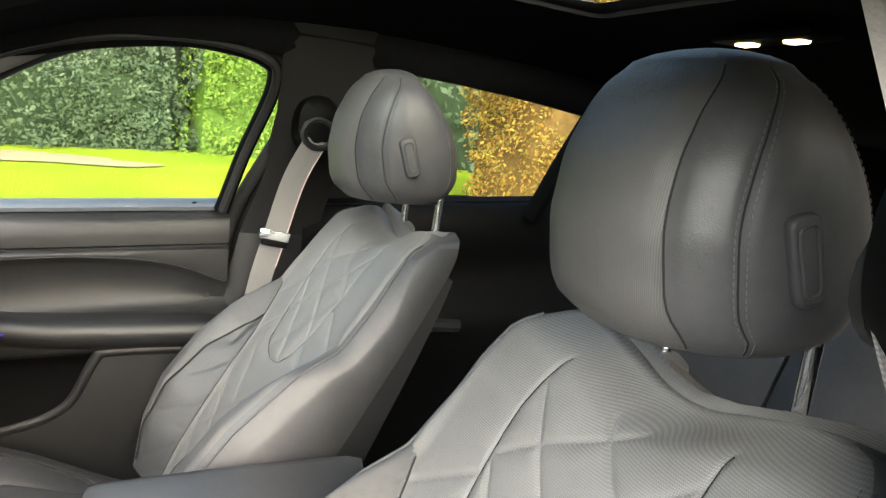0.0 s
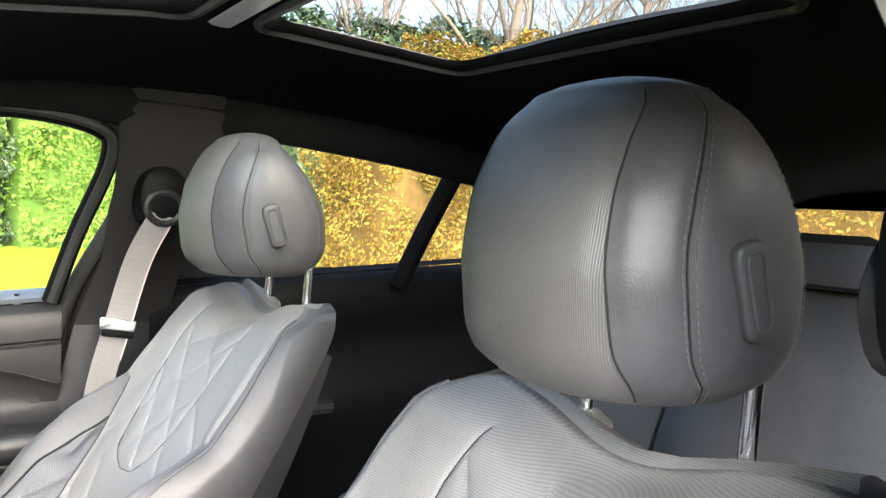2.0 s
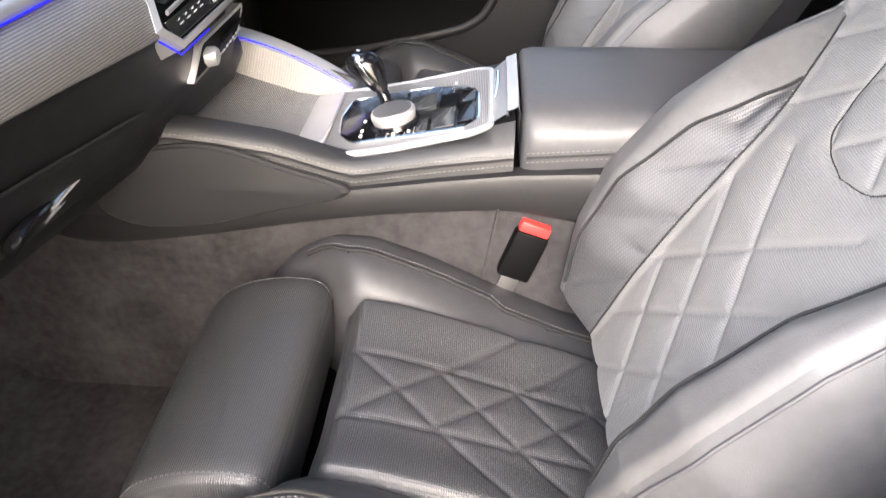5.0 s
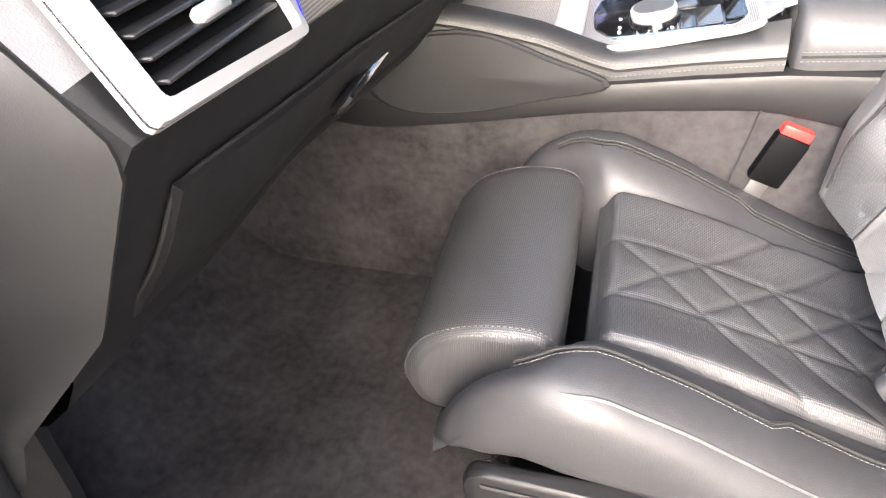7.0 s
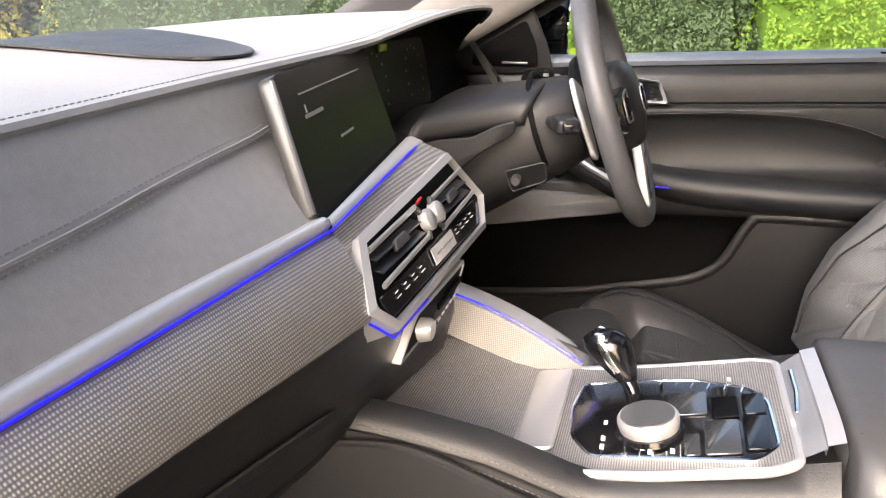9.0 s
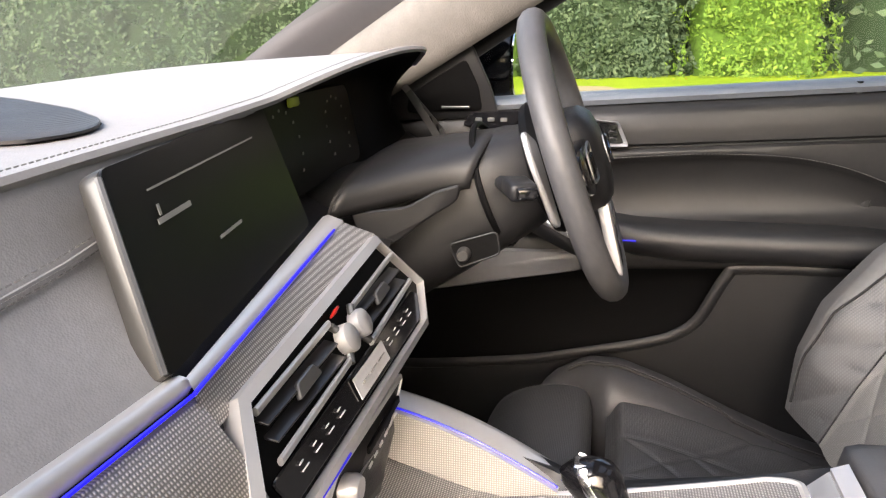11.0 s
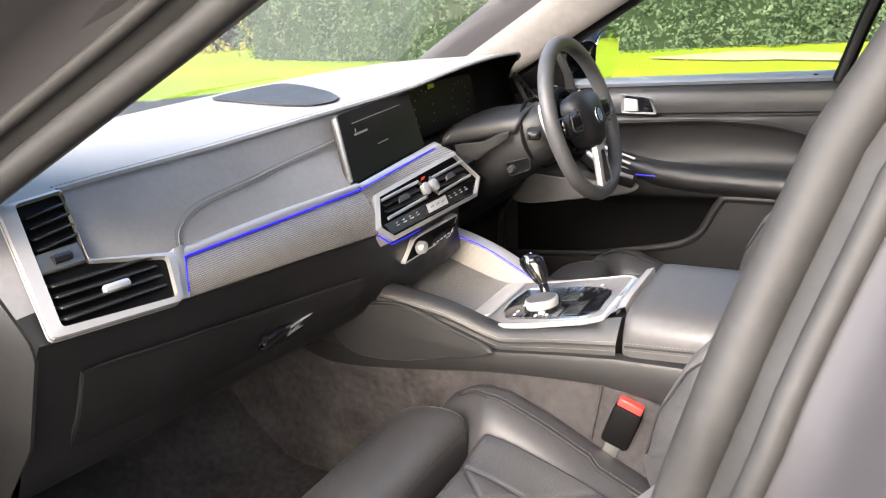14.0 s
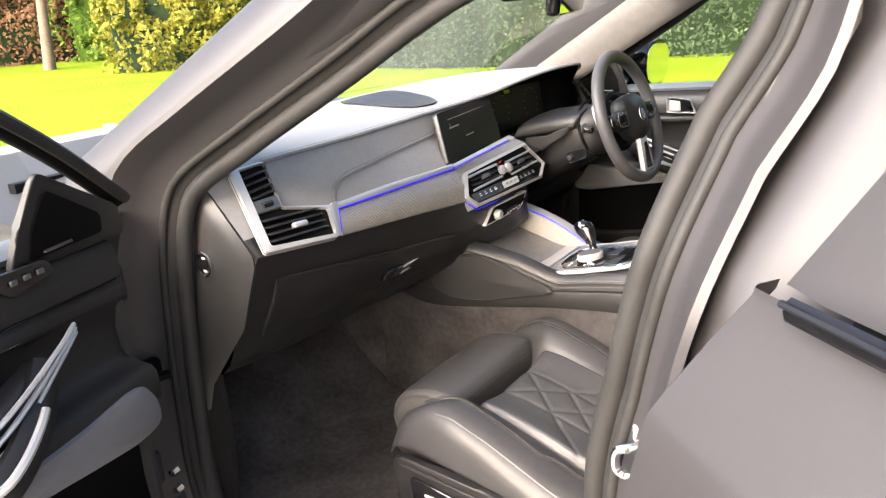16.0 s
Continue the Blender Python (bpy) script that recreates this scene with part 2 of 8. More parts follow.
def tube(path, r, n=8, closed=False, cap=True, squash=None, bm=None):
    """A round bar along a line; r may be a list; squash: (a, b) stretches the section."""
    path = [Vector(p) for p in path]
    m = len(path)
    loops = []
    prev = None
    for i, p in enumerate(path):
        a = path[(i - 1) % m] if closed or i > 0 else p
        b = path[(i + 1) % m] if closed or i < m - 1 else p
        d = (b - a).normalized()
        if prev is None:
            side = d.cross(V(0, 0, 1))
            if side.length < 1e-3:
                side = d.cross(V(0, 1, 0))
        else:
            side = prev - d * prev.dot(d)
        side.normalize()
        prev = side
        up = side.cross(d)
        rad = r[i] if isinstance(r, (list, tuple)) else r
        sa, sb = squash or (1, 1)
        loops.append([p + side * (math.cos(t) * rad * sa) + up * (math.sin(t) * rad * sb) for t in [2 * math.pi * k / n for k in range(n)]])
    if closed:
        loops.append(loops[0])
        bm = loft(loops, True, False, bm)
        bmesh.ops.remove_doubles(bm, verts=bm.verts, dist=1e-6)
        return bm
    return loft(loops, True, cap, bm)


def box(cx, cy, cz, sx, sy, sz, bevel=0.004, seg=2, rot=None, bm=None):
    b2 = bmesh.new()
    bmesh.ops.create_cube(b2, size=1)
    for v in b2.verts:
        v.co = V(v.co.x * sx, v.co.y * sy, v.co.z * sz)
    if bevel:
        bmesh.ops.bevel(b2, geom=list(b2.edges), offset=bevel, segments=seg, profile=0.5, affect='EDGES')
    for v in b2.verts:
        v.co = (rot @ v.co if rot else v.co) + V(cx, cy, cz)
    if bm is None:
        return finish(b2)
    merge(bm, b2)
    return bm


def merge(bm, other):
    """Adds another bmesh to this one."""
    me = bpy.data.meshes.new("tmp")
    other.to_mesh(me)
    other.free()
    bm.from_mesh(me)
    bpy.data.meshes.remove(me)
    return bm


def slab(pts, depth, bevel=0.003, seg=2, direction=None):
    """A plate from a flat outline in space, thickened along its normal."""
    pts = [Vector(p) for p in pts]
    bm = bmesh.new()
    f = bm.faces.new([bm.verts.new(p) for p in pts])
    bm.normal_update()
    d = (direction or f.normal.copy()).normalized() * depth
    ext = bmesh.ops.extrude_face_region(bm, geom=[f])
    for v in [g for g in ext["geom"] if isinstance(g, bmesh.types.BMVert)]:
        v.co += d
    if bevel:
        rim = [e for e in bm.edges if len(e.link_faces) == 2 and e.calc_face_angle(0) > 0.6]
        bmesh.ops.bevel(bm, geom=rim, offset=bevel, segments=seg, profile=0.5, affect='EDGES')
    return finish(bm)


def sheet(fn, nu, nv, thick=0.0, bm=None, wrap=False):
    """A surface point by point, fn(u, v) with u, v in 0..1; thick adds a back."""
    bm = bm or bmesh.new()
    g = [[bm.verts.new(fn(i / nu, j / nv)) for j in range(nv + 1)] for i in range(nu + 1)]
    fs = []
    for i in range(nu):
        for j in range(nv):
            try:
                fs.append(bm.faces.new((g[i][j], g[i + 1][j], g[i + 1][j + 1], g[i][j + 1])))
            except ValueError:
                pass
    finish(bm)
    if thick:
        bmesh.ops.solidify(bm, geom=list(bm.faces), thickness=thick)
        for f in bm.faces:
            f.smooth = True
    return bm


def rounded(pts, r=0.01, n=4):
    """Rounds the corners of a closed outline."""
    pts = [Vector(p) for p in pts]
    out = []
    m = len(pts)
    for i, p in enumerate(pts):
        a, b = pts[i - 1], pts[(i + 1) % m]
        ra = min(r, (a - p).length * 0.45, (b - p).length * 0.45)
        s, e = p + (a - p).normalized() * ra, p + (b - p).normalized() * ra
        for k in range(n + 1):
            t = k / n
            out.append(s * (1 - t) ** 2 + p * 2 * t * (1 - t) + e * t * t)
    return out


def frame_ring(outer, inner, depth, bevel=0.0015):
    """A picture-frame between two outlines with the same number of points."""
    outer, inner = [Vector(p) for p in outer], [Vector(p) for p in inner]
    nrm = (outer[1] - outer[0]).cross(outer[len(outer) // 2] - outer[0]).normalized() * depth
    loops = [outer, [p + nrm for p in outer], [p + nrm for p in inner], inner, outer]
    bm = loft(loops, True, False)
    bmesh.ops.remove_doubles(bm, verts=bm.verts, dist=1e-6)
    return finish(bm, False)


def inset(pts, d):
    """Moves a closed outline inwards, roughly, towards its middle."""
    pts = [Vector(p) for p in pts]
    m = len(pts)
    c = sum(pts, V(0, 0, 0)) / m
    out = []
    for i, p in enumerate(pts):
        a, b = pts[i - 1], pts[(i + 1) % m]
        t1, t2 = (p - a).normalized(), (b - p).normalized()
        t = (t1 + t2).normalized()
        nrm = (pts[1] - pts[0]).cross(pts[m // 2] - pts[0]).normalized()
        side = nrm.cross(t).normalized()
        if side.dot(c - p) < 0:
            side = -side
        out.append(p + side * d / max(0.5, math.sqrt(max(0.25, (1 + t1.dot(t2)) / 2))))
    return out


def dashes(path, length=0.004, gap=0.0025, r=0.0006, lift=None):
    """Thread stitches along a line."""
    path = [Vector(p) for p in path]
    bm = bmesh.new()
    total, seg = 0.0, []
    for a, b in zip(path, path[1:]):
        seg.append((total, a, b))
        total += (b - a).length
    def at(s):
        for s0, a, b in reversed(seg):
            if s >= s0:
                ln = (b - a).length
                return a + (b - a) * min(1, (s - s0) / max(ln, 1e-9))
        return path[0]
    s = 0.0
    while s + length < total:
        a, b = at(s), at(s + length)
        d = (b - a).normalized()
        side = d.cross(V(0, 0, 1))
        if side.length < 1e-3:
            side = d.cross(V(1, 0, 0))
        side.normalize()
        up = side.cross(d)
        ring = [side * r, up * r, -side * r, -up * r]
        va = [bm.verts.new(a + o) for o in ring]
        vb = [bm.verts.new(b + o) for o in ring]
        for k in range(4):
            bm.faces.new((va[k], va[(k + 1) % 4], vb[(k + 1) % 4], vb[k]))
        bm.faces.new(va), bm.faces.new(vb)
        s += length + gap
    return finish(bm, False)


def lerp(a, b, t):
    return a + (b - a) * t


def curve1(x, xs, ys):
    """Smoothly interpolated table."""
    return float(np.interp(x, xs, ys))


def soft1(x, xs, ys, h=0.045):
    """The table, smoothed over a short stretch."""
    return sum(float(np.interp(x + h * k / 3, xs, ys)) for k in range(-3, 4)) / 7


def smooth01(a, b, x):
    t = min(1.0, max(0.0, (x - a) / (b - a)))
    return t * t * (3 - 2 * t)
# ---------------------------------------------------------------- grounds
def ground_z(x, y):
    d = math.hypot(x, y)
    return 0.05 * noise.noise((x * 0.07, y * 0.07, 0)) * min(1, d / 12) + 0.02 * max(0, d - 25) + 0.20 * smooth01(6.5, 14, x) * smooth01(9, 3, y)


def grass_mat():
    m, n, l, b = node_mat("lawn")
    tc = n.new("ShaderNodeTexCoord")
    t1, t2 = n.new("ShaderNodeTexNoise"), n.new("ShaderNodeTexNoise")
    t1.inputs["Scale"].default_value, t2.inputs["Scale"].default_value = 0.35, 30
    t1.inputs["Detail"].default_value = 6
    for t in (t1, t2):
        l.new(tc.outputs["Object"], t.inputs["Vector"])
    r1, r2 = n.new("ShaderNodeValToRGB"), n.new("ShaderNodeValToRGB")
    r1.color_ramp.elements[0].position, r1.color_ramp.elements[1].position = 0.3, 0.75
    r1.color_ramp.elements[0].color, r1.color_ramp.elements[1].color = (0.12, 0.195, 0.008, 1), (0.20, 0.265, 0.014, 1)
    r2.color_ramp.elements[0].color, r2.color_ramp.elements[1].color = (0.7, 0.7, 0.7, 1), (1.2, 1.15, 1.1, 1)
    l.new(t1.outputs["Fac"], r1.inputs[0])
    l.new(t2.outputs["Fac"], r2.inputs[0])
    mx = n.new("ShaderNodeMix")
    mx.data_type, mx.blend_type = 'RGBA', 'MULTIPLY'
    mx.inputs["Factor"].default_value = 1
    l.new(r1.outputs[0], mx.inputs[6])
    l.new(r2.outputs[0], mx.inputs[7])
    l.new(mx.outputs[2], b.inputs["Base Color"])
    b.inputs["Roughness"].default_value = 0.9
    b.inputs["Specular IOR Level"].default_value = 0.1
    bp = n.new("ShaderNodeBump")
    bp.inputs["Strength"].default_value, bp.inputs["Distance"].default_value = 0.8, 0.05
    l.new(t2.outputs["Fac"], bp.inputs["Height"])
    l.new(bp.outputs[0], b.inputs["Normal"])
    return m


LAWN = grass_mat()
GRAVEL = mat("gravel_drive", (0.24, 0.225, 0.21), 0.9, vary=0.35, grain=60, bump=0.8, fine=90, fine_bump=0.6)
SAND = mat("worn_sandy_patch", (0.16, 0.135, 0.07), 0.95, vary=0.15, grain=4, bump=0.4)

rings = [0, 2, 4, 6, 9, 12, 15, 19, 24, 30, 40, 60, 100, 200, 500, 1500]
bm = bmesh.new()
prev = None
for r in rings:
    row = []
    for k in range(64):
        a = 2 * math.pi * k / 64
        x, y = r * math.cos(a), r * math.sin(a)
        row.append(bm.verts.new((x, y, ground_z(x, y) if r < 150 else 2.5)))
        if r == 0:
            break
    if prev:
        for k in range(64):
            if len(prev) == 1:
                bm.faces.new((prev[0], row[k], row[(k + 1) % 64]))
            else:
                bm.faces.new((prev[k], row[k], row[(k + 1) % 64], prev[(k + 1) % 64]))
    prev = row
ground = solid("ground", finish(bm), LAWN, "mown bright green lawn scattered with fallen leaves", "lawn", kind="structure")

# gravel drive under the car, a low slab with a stone edge towards the lawn
bm = sheet(lambda u, v: V(lerp(-7, 4.6 + 0.5 * math.sin(v * 5), u), lerp(-16, 9.5, v), 0.035 + ground_z(lerp(-7, 4.6, u), lerp(-16, 9.5, v))), 20, 40)
drive = solid("driveway", bm, GRAVEL, "grey gravel driveway under the parked car", "driveway", kind="structure")
bm = bmesh.new()
for k in range(90):
    v = (k + 0.5) / 90
    y = lerp(-16, 9.5, v)
    x = 4.7 + 0.5 * math.sin(v * 5)
    box(x, y, 0.03 + ground_z(x, y), 0.12, 0.275, 0.10, 0.01, 1, bm=bm)
kerb = solid("kerb", finish(bm, False), mat("pale_kerb_stone", (0.5, 0.49, 0.47), 0.85, vary=0.2, grain=30, bump=0.4), "pale stone edging along the driveway", "kerb", kind="structure")
for cx, cy, rx, ry in ((12.0, 1.4, 0.62, 1.6), (16.0, 30, 3, 2)):
    def patch(u, v):
        a = 2 * math.pi * u
        k = v * (1 + 0.2 * math.sin(3 * a + cy) + 0.08 * math.sin(7 * a))
        x, y = cx + rx * k * math.cos(a), cy + ry * k * math.sin(a)
        return V(x, y, ground_z(x, y) + 0.02 + 0.03 * (1 - v * v))
    solid("bare_patch", sheet(patch, 40, 6), SAND, "bare sandy patch worn into the lawn", "bare ground", kind="stuff")

# ---------------------------------------------------------------- car shell
def x_in(z):
    return 0.80 - max(0.0, z - 1.16) * 0.45


# front door opening, (y, z), from the sill round the front pillar, the roof and the centre pillar
APERTURE = [(0.70, 0.415), (0.82, 0.45), (0.852, 0.56), (0.848, 0.70), (0.835, 0.86), (0.805, 1.04), (0.75, 1.155), (0.63, 1.236), (0.444, 1.346), (0.309, 1.430),
            (0.18, 1.478), (0.03, 1.498), (-0.08, 1.488), (-0.148, 1.455), (-0.168, 1.40), (-0.127, 1.30), (-0.068, 1.165), (-0.020, 1.00), (0.007, 0.86),
            (0.010, 0.72), (-0.005, 0.58), (0.02, 0.47), (0.10, 0.415), (0.40, 0.405)]


def ap_loop(sx, off, dx, n=5):
    """The opening's outline, moved outwards in its plane by off and sideways by dx."""
    pts = catmull([V(0, y, z) for y, z in APERTURE], n, True)
    out = []
    m = len(pts)
    for i, p in enumerate(pts):
        t = (pts[(i + 1) % m] - pts[i - 1]).normalized()
        nrm = V(0, t.z, -t.y)
        if nrm.dot(p - V(0, 0.35, 0.9)) < 0:
            nrm = -nrm
        q = p + nrm * off
        if sx < 0 and p.y < 0.1:
            q.y += curve1(p.z, [0.7, 0.86, 1.0, 1.165, 1.3, 1.4, 1.47], [0, 0.007, 0.008, 0.022, 0.042, 0.038, 0.018])
        out.append(V(sx * (x_in(p.z) + dx), q.y, q.z))
    return out


for sx, side in ((-1, "left"), (1, "right")):
    bm = loft([ap_loop(sx, -0.002, -0.014), ap_loop(sx, 0.0, 0.0), ap_loop(sx, 0.022, 0.022), ap_loop(sx, 0.045, 0.03), ap_loop(sx, 0.058, 0.062), ap_loop(sx, 0.075, 0.10), ap_loop(sx, 0.085, 0.10)], True, False)
    nl = len(ap_loop(sx, 0, 0))
    bm.faces.ensure_lookup_table()
    for k, f in enumerate(bm.faces):
        f.material_index = 1 if k < 2 * nl else 0
    solid("body_side_" + side, bm, [PAINT, RUBBER], "dark grey metallic painted car body round the front doorway", "car body", kind="structure", sharp=60)
    tagged(part("door_seal", tube(ap_loop(sx, -0.004, 0.002), 0.015, 12, True), RUBBER), "black rubber seal round the front doorway", "door seal", kind="structure")
    tagged(part("door_seal", tube(ap_loop(sx, 0.026, 0.024), 0.0075, 10, True), RUBBER), "second black rubber seal on the painted doorway", "door seal", kind="structure")

# cabin floor with its side walls
bm = sheet(lambda u, v: V(lerp(-0.80, 0.80, u), lerp(1.35, -1.9, v), 0.40 + 0.05 * smooth01(0.9, 1.3, lerp(1.35, -1.9, v)) * 6 + 0.24 * smooth01(0.12, 0.06, abs(lerp(-0.80, 0.80, u)))), 40, 40, -0.03)
floor = solid("floor", bm, CARPET, "black carpeted cabin floor", "car floor", kind="structure")
for sx in (-1, 1):
    # low walls under the sills and rear quarter
    bm = sheet(lambda u, v: V(sx * (0.80 + 0.04 * v), lerp(-0.24, -2.0, u), lerp(0.38, 1.17, v)), 10, 6, 0.02)
    solid("side_wall_rear", bm, PLASTIC, "black lower trim of the rear cabin side", "trim panel", kind="structure")
bm = sheet(lambda u, v: V(lerp(-0.82, 0.82, u), 1.33 + 0.03 * v, lerp(0.38, 1.12, v)), 6, 6, 0.03)
solid("firewall", bm, PLASTIC, "black bulkhead ahead of the footwell", "bulkhead", kind="structure")


# headliner with its two roof openings
def roof_z(x, y):
    ys = [-2.1, -1.7, -1.2, -0.9, -0.6, -0.3, 0.0, 0.2, 0.35, 0.5]
    zs = [1.455, 1.50, 1.545, 1.572, 1.604, 1.620, 1.614, 1.580, 1.533, 1.47]
    z = curve1(y, ys, zs)
    return z - 0.42 * max(0, abs(x) - 0.30) ** 1.6 - 0.012 * (x / 0.3) ** 2 * (abs(x) < 0.3) - 0.012 * (abs(x) >= 0.3)


HOLES = [(-0.30, 0.30, -0.125, 0.24), (-0.30, 0.30, -0.585, -0.225)]


def headliner_sheet(z_off, xs, ys, holes):
    bm = bmesh.new()
    g = {}
    for i, x in enumerate(xs):
        for j, y in enumerate(ys):
            g[i, j] = bm.verts.new((x, y, roof_z(x, y) + z_off))
    for i in range(len(xs) - 1):
        for j in range(len(ys) - 1):
            cx, cy = (xs[i] + xs[i + 1]) / 2, (ys[j] + ys[j + 1]) / 2
            if any(a < cx < b and c < cy < d for a, b, c, d in holes):
                continue
            bm.faces.new((g[i, j], g[i + 1, j], g[i + 1, j + 1], g[i, j + 1]))
    for v in [v for v in bm.verts if not v.link_faces]:
        bm.verts.remove(v)
    return finish(bm)


xs = sorted(set([round(-0.66 + 0.055 * k, 4) for k in range(25)] + [-0.30, 0.30]))
ys = sorted(set([round(-2.05 + 0.085 * k, 4) for k in range(30)] + [-0.585, -0.225, -0.125, 0.24, 0.43]))
ys = [y for y in ys if y <= 0.431]
bm = headliner_sheet(0.0, xs, ys, HOLES)
bmesh.ops.solidify(bm, geom=list(bm.faces), thickness=0.004)
ceiling = solid("ceiling", finish(bm), HEADLINER, "black cloth headliner with two openings for the glass roof", "headliner", kind="structure")
# outer roof skin
bm = headliner_sheet(0.016, xs, ys, [(a - 0.045, b + 0.045, c - 0.04, d + 0.05) for a, b, c, d in HOLES])
bmesh.ops.solidify(bm, geom=list(bm.faces), thickness=-0.006)
solid("roof_skin", finish(bm), PAINT, "dark grey metallic car roof", "car roof", kind="structure")
sunroof = thing("glass_roof", "panoramic glass roof of two panes in black frames", "sunroof", kind="structure")
for k, (a, b, c, d) in enumerate(HOLES):
    def edge(o, dz):
        pts = [V(a + o, c + o, 0), V(b - o, c + o, 0), V(b - o, d - o, 0), V(a + o, d - o, 0)]
        out = []
        for p in rounded(pts, 0.05, 5):
            out.append(V(p.x, p.y, roof_z(p.x, p.y) + dz))
        return out
    sq = []
    for o, dz in ((-0.006, -0.005), (0.002, -0.004), (0.012, 0.002), (0.014, 0.006), (-0.02, 0.008)):
        sq.append(edge(o, dz))
    part("frame", loft(sq, True, False), PLASTIC, sunroof, "black plastic roof frame")
    tub = edge(-0.010, -0.004)
    part("piping", tube(tub, 0.007, 6, True), SOFT, sunroof, "padded cloth edging of the opening")
    bm = sheet(lambda u, v: V(lerp(a - 0.01, b + 0.01, u), lerp(c - 0.01, d + 0.01, v), roof_z(lerp(a, b, u) * 0.9, lerp(c, d, v)) + 0.0085), 8, 8)
    pane = part("pane", bm, GLASS_ROOF, sunroof, "tinted roof glass")
part("rail", box(0, -0.175, 1.618, 0.70, 0.075, 0.008, 0.003), GLOSS_BLACK, sunroof, "black crossbar between the panes")
part("deflector", tube([V(-0.30, -0.172, 1.598), V(0, -0.180, 1.608), V(0.30, -0.172, 1.598)], 0.009, 8, squash=(2.0, 0.5)), SILVER, sunroof, "bright metal strip")

# windscreen and its header
bm = sheet(lambda u, v: V(lerp(-1, 1, u) * lerp(0.745, 0.60, v), lerp(1.33, 0.42, v) + 0.10 * (1 - (2 * u - 1) ** 2), lerp(1.10, 1.485, v) + 0.025 * (1 - (2 * u - 1) ** 2) * v), 12, 8)
ws = solid("windscreen", bm, GLASS, "clear raked windscreen", "windscreen", kind="structure")
ws.visible_shadow = False
# front pillars: light cloth trim inside
for sx in (-1, 1):
    prof = []
    for t in range(9):
        f = t / 8
        y0, z0, xb = lerp(1.00, 0.36, f), lerp(1.09, 1.463, f), lerp(0.775, 0.645, f)
        prof.append([V(sx * xb, y0 - 0.06 - 0.02 * f, z0 - 0.03), V(sx * (xb - 0.028), y0 - 0.035, z0 - 0.005), V(sx * (xb - 0.035), y0 + 0.03, z0 + 0.015), V(sx * (xb - 0.012), y0 + 0.06, z0 + 0.03),
                     V(sx * (xb + 0.03), y0 + 0.05, z0 + 0.03), V(sx * (xb + 0.035), y0 - 0.03, z0)])
    pil = solid("front_pillar", loft([catmull(p, 3, True) for p in prof]), PILLAR_CLOTH, "cloth-covered front roof pillar", "pillar", kind="structure")
    prof = []
    for t in range(7):
        f = t / 6
        y0, z0, xb = lerp(1.02, 0.40, f), lerp(1.13, 1.50, f), lerp(0.80, 0.68, f)
        prof.append([V(sx * (xb + 0.01), y0 - 0.09, z0 - 0.035), V(sx * (xb - 0.05), y0 + 0.06, z0 + 0.03), V(sx * (xb - 0.03), y0 + 0.09, z0 + 0.055), V(sx * (xb + 0.045), y0 + 0.04, z0 + 0.04), V(sx * (xb + 0.075), y0 - 0.03, z0 + 0.0)])
    solid("front_pillar_skin", loft([catmull(p, 3, True) for p in prof]), PAINT, "painted outside of the front pillar", "pillar", kind="structure")
    # centre pillars
    prof = []
    for t in range(9):
        f = t / 8
        z0 = lerp(0.45, 1.50, f)
        yf = curve1(z0, [0.45, 0.86, 1.165, 1.40, 1.5], [-0.02, -0.01, -0.078, -0.165, -0.18])
        w = curve1(z0, [0.45, 0.9, 1.165, 1.5], [0.24, 0.20, 0.16, 0.13])
        xo, bulge, fwd = x_in(z0), (0.056 * smooth01(1.15, 1.32, z0) if sx < 0 else 0.018 * smooth01(1.22, 1.45, z0)), 0.075 * smooth01(1.28, 1.44, z0)
        prof.append([V(sx * (xo + 0.02), yf, z0), V(sx * (xo - 0.012 - bulge), yf - 0.004 + fwd, z0), V(sx * (xo - 0.022 - bulge), yf - 0.03 + fwd, z0), V(sx * (xo - 0.022 - bulge), yf - w + 0.03, z0), V(sx * (xo - 0.015), yf - w, z0), V(sx * (xo + 0.02), yf - w, z0)])
    prof.append([V(p.x, p.y, 1.57) for p in prof[-1]])
    low, high = [p for p in prof if p[0].z < 1.15], [p for p in prof if p[0].z > 1.10]
    solid("centre_pillar_lower", loft(low), SOFT, "dark plastic lower centre pillar trim", "pillar", kind="structure")
    # same cloth both sides; the right one is coloured darker for its shade
    solid("centre_pillar_upper", loft(high), PILLAR_CLOTH if sx < 0 else SHADED_PILLAR_CLOTH, "cloth-covered upper centre pillar", "pillar", kind="structure")
    # painted jamb on the outside of the centre pillar
    rows = []
    for t in range(15):
        z0 = lerp(0.44, 1.47, t / 14)
        yf = curve1(z0, [0.45, 0.58, 0.72, 0.86, 1.0, 1.165, 1.30, 1.40, 1.47], [0.02, -0.01, 0.005, 0.002, -0.025, -0.075, -0.133, -0.175, -0.165])
        rows.append([V(sx * (x_in(z0) + a), yf - b, z0) for a, b in ((0.028, 0.040), (0.058, 0.054), (0.076, 0.070), (0.083, 0.10), (0.085, 0.14), (0.083, 0.20), (0.050, 0.25))])
    solid("centre_pillar_skin", loft(rows, False), PAINT, "dark grey painted outside of the centre pillar", "pillar", kind="structure")
    # roof rail above the doors and rear quarter
    rail = [V(sx * 0.655, 0.42, 1.435), V(sx * 0.645, 0.2, 1.49), V(sx * 0.64, 0.0, 1.512), V(sx * 0.64, -0.3, 1.512), V(sx * 0.63, -0.7, 1.475), V(sx * 0.60, -1.1, 1.405), V(sx * 0.57, -1.6, 1.31)]
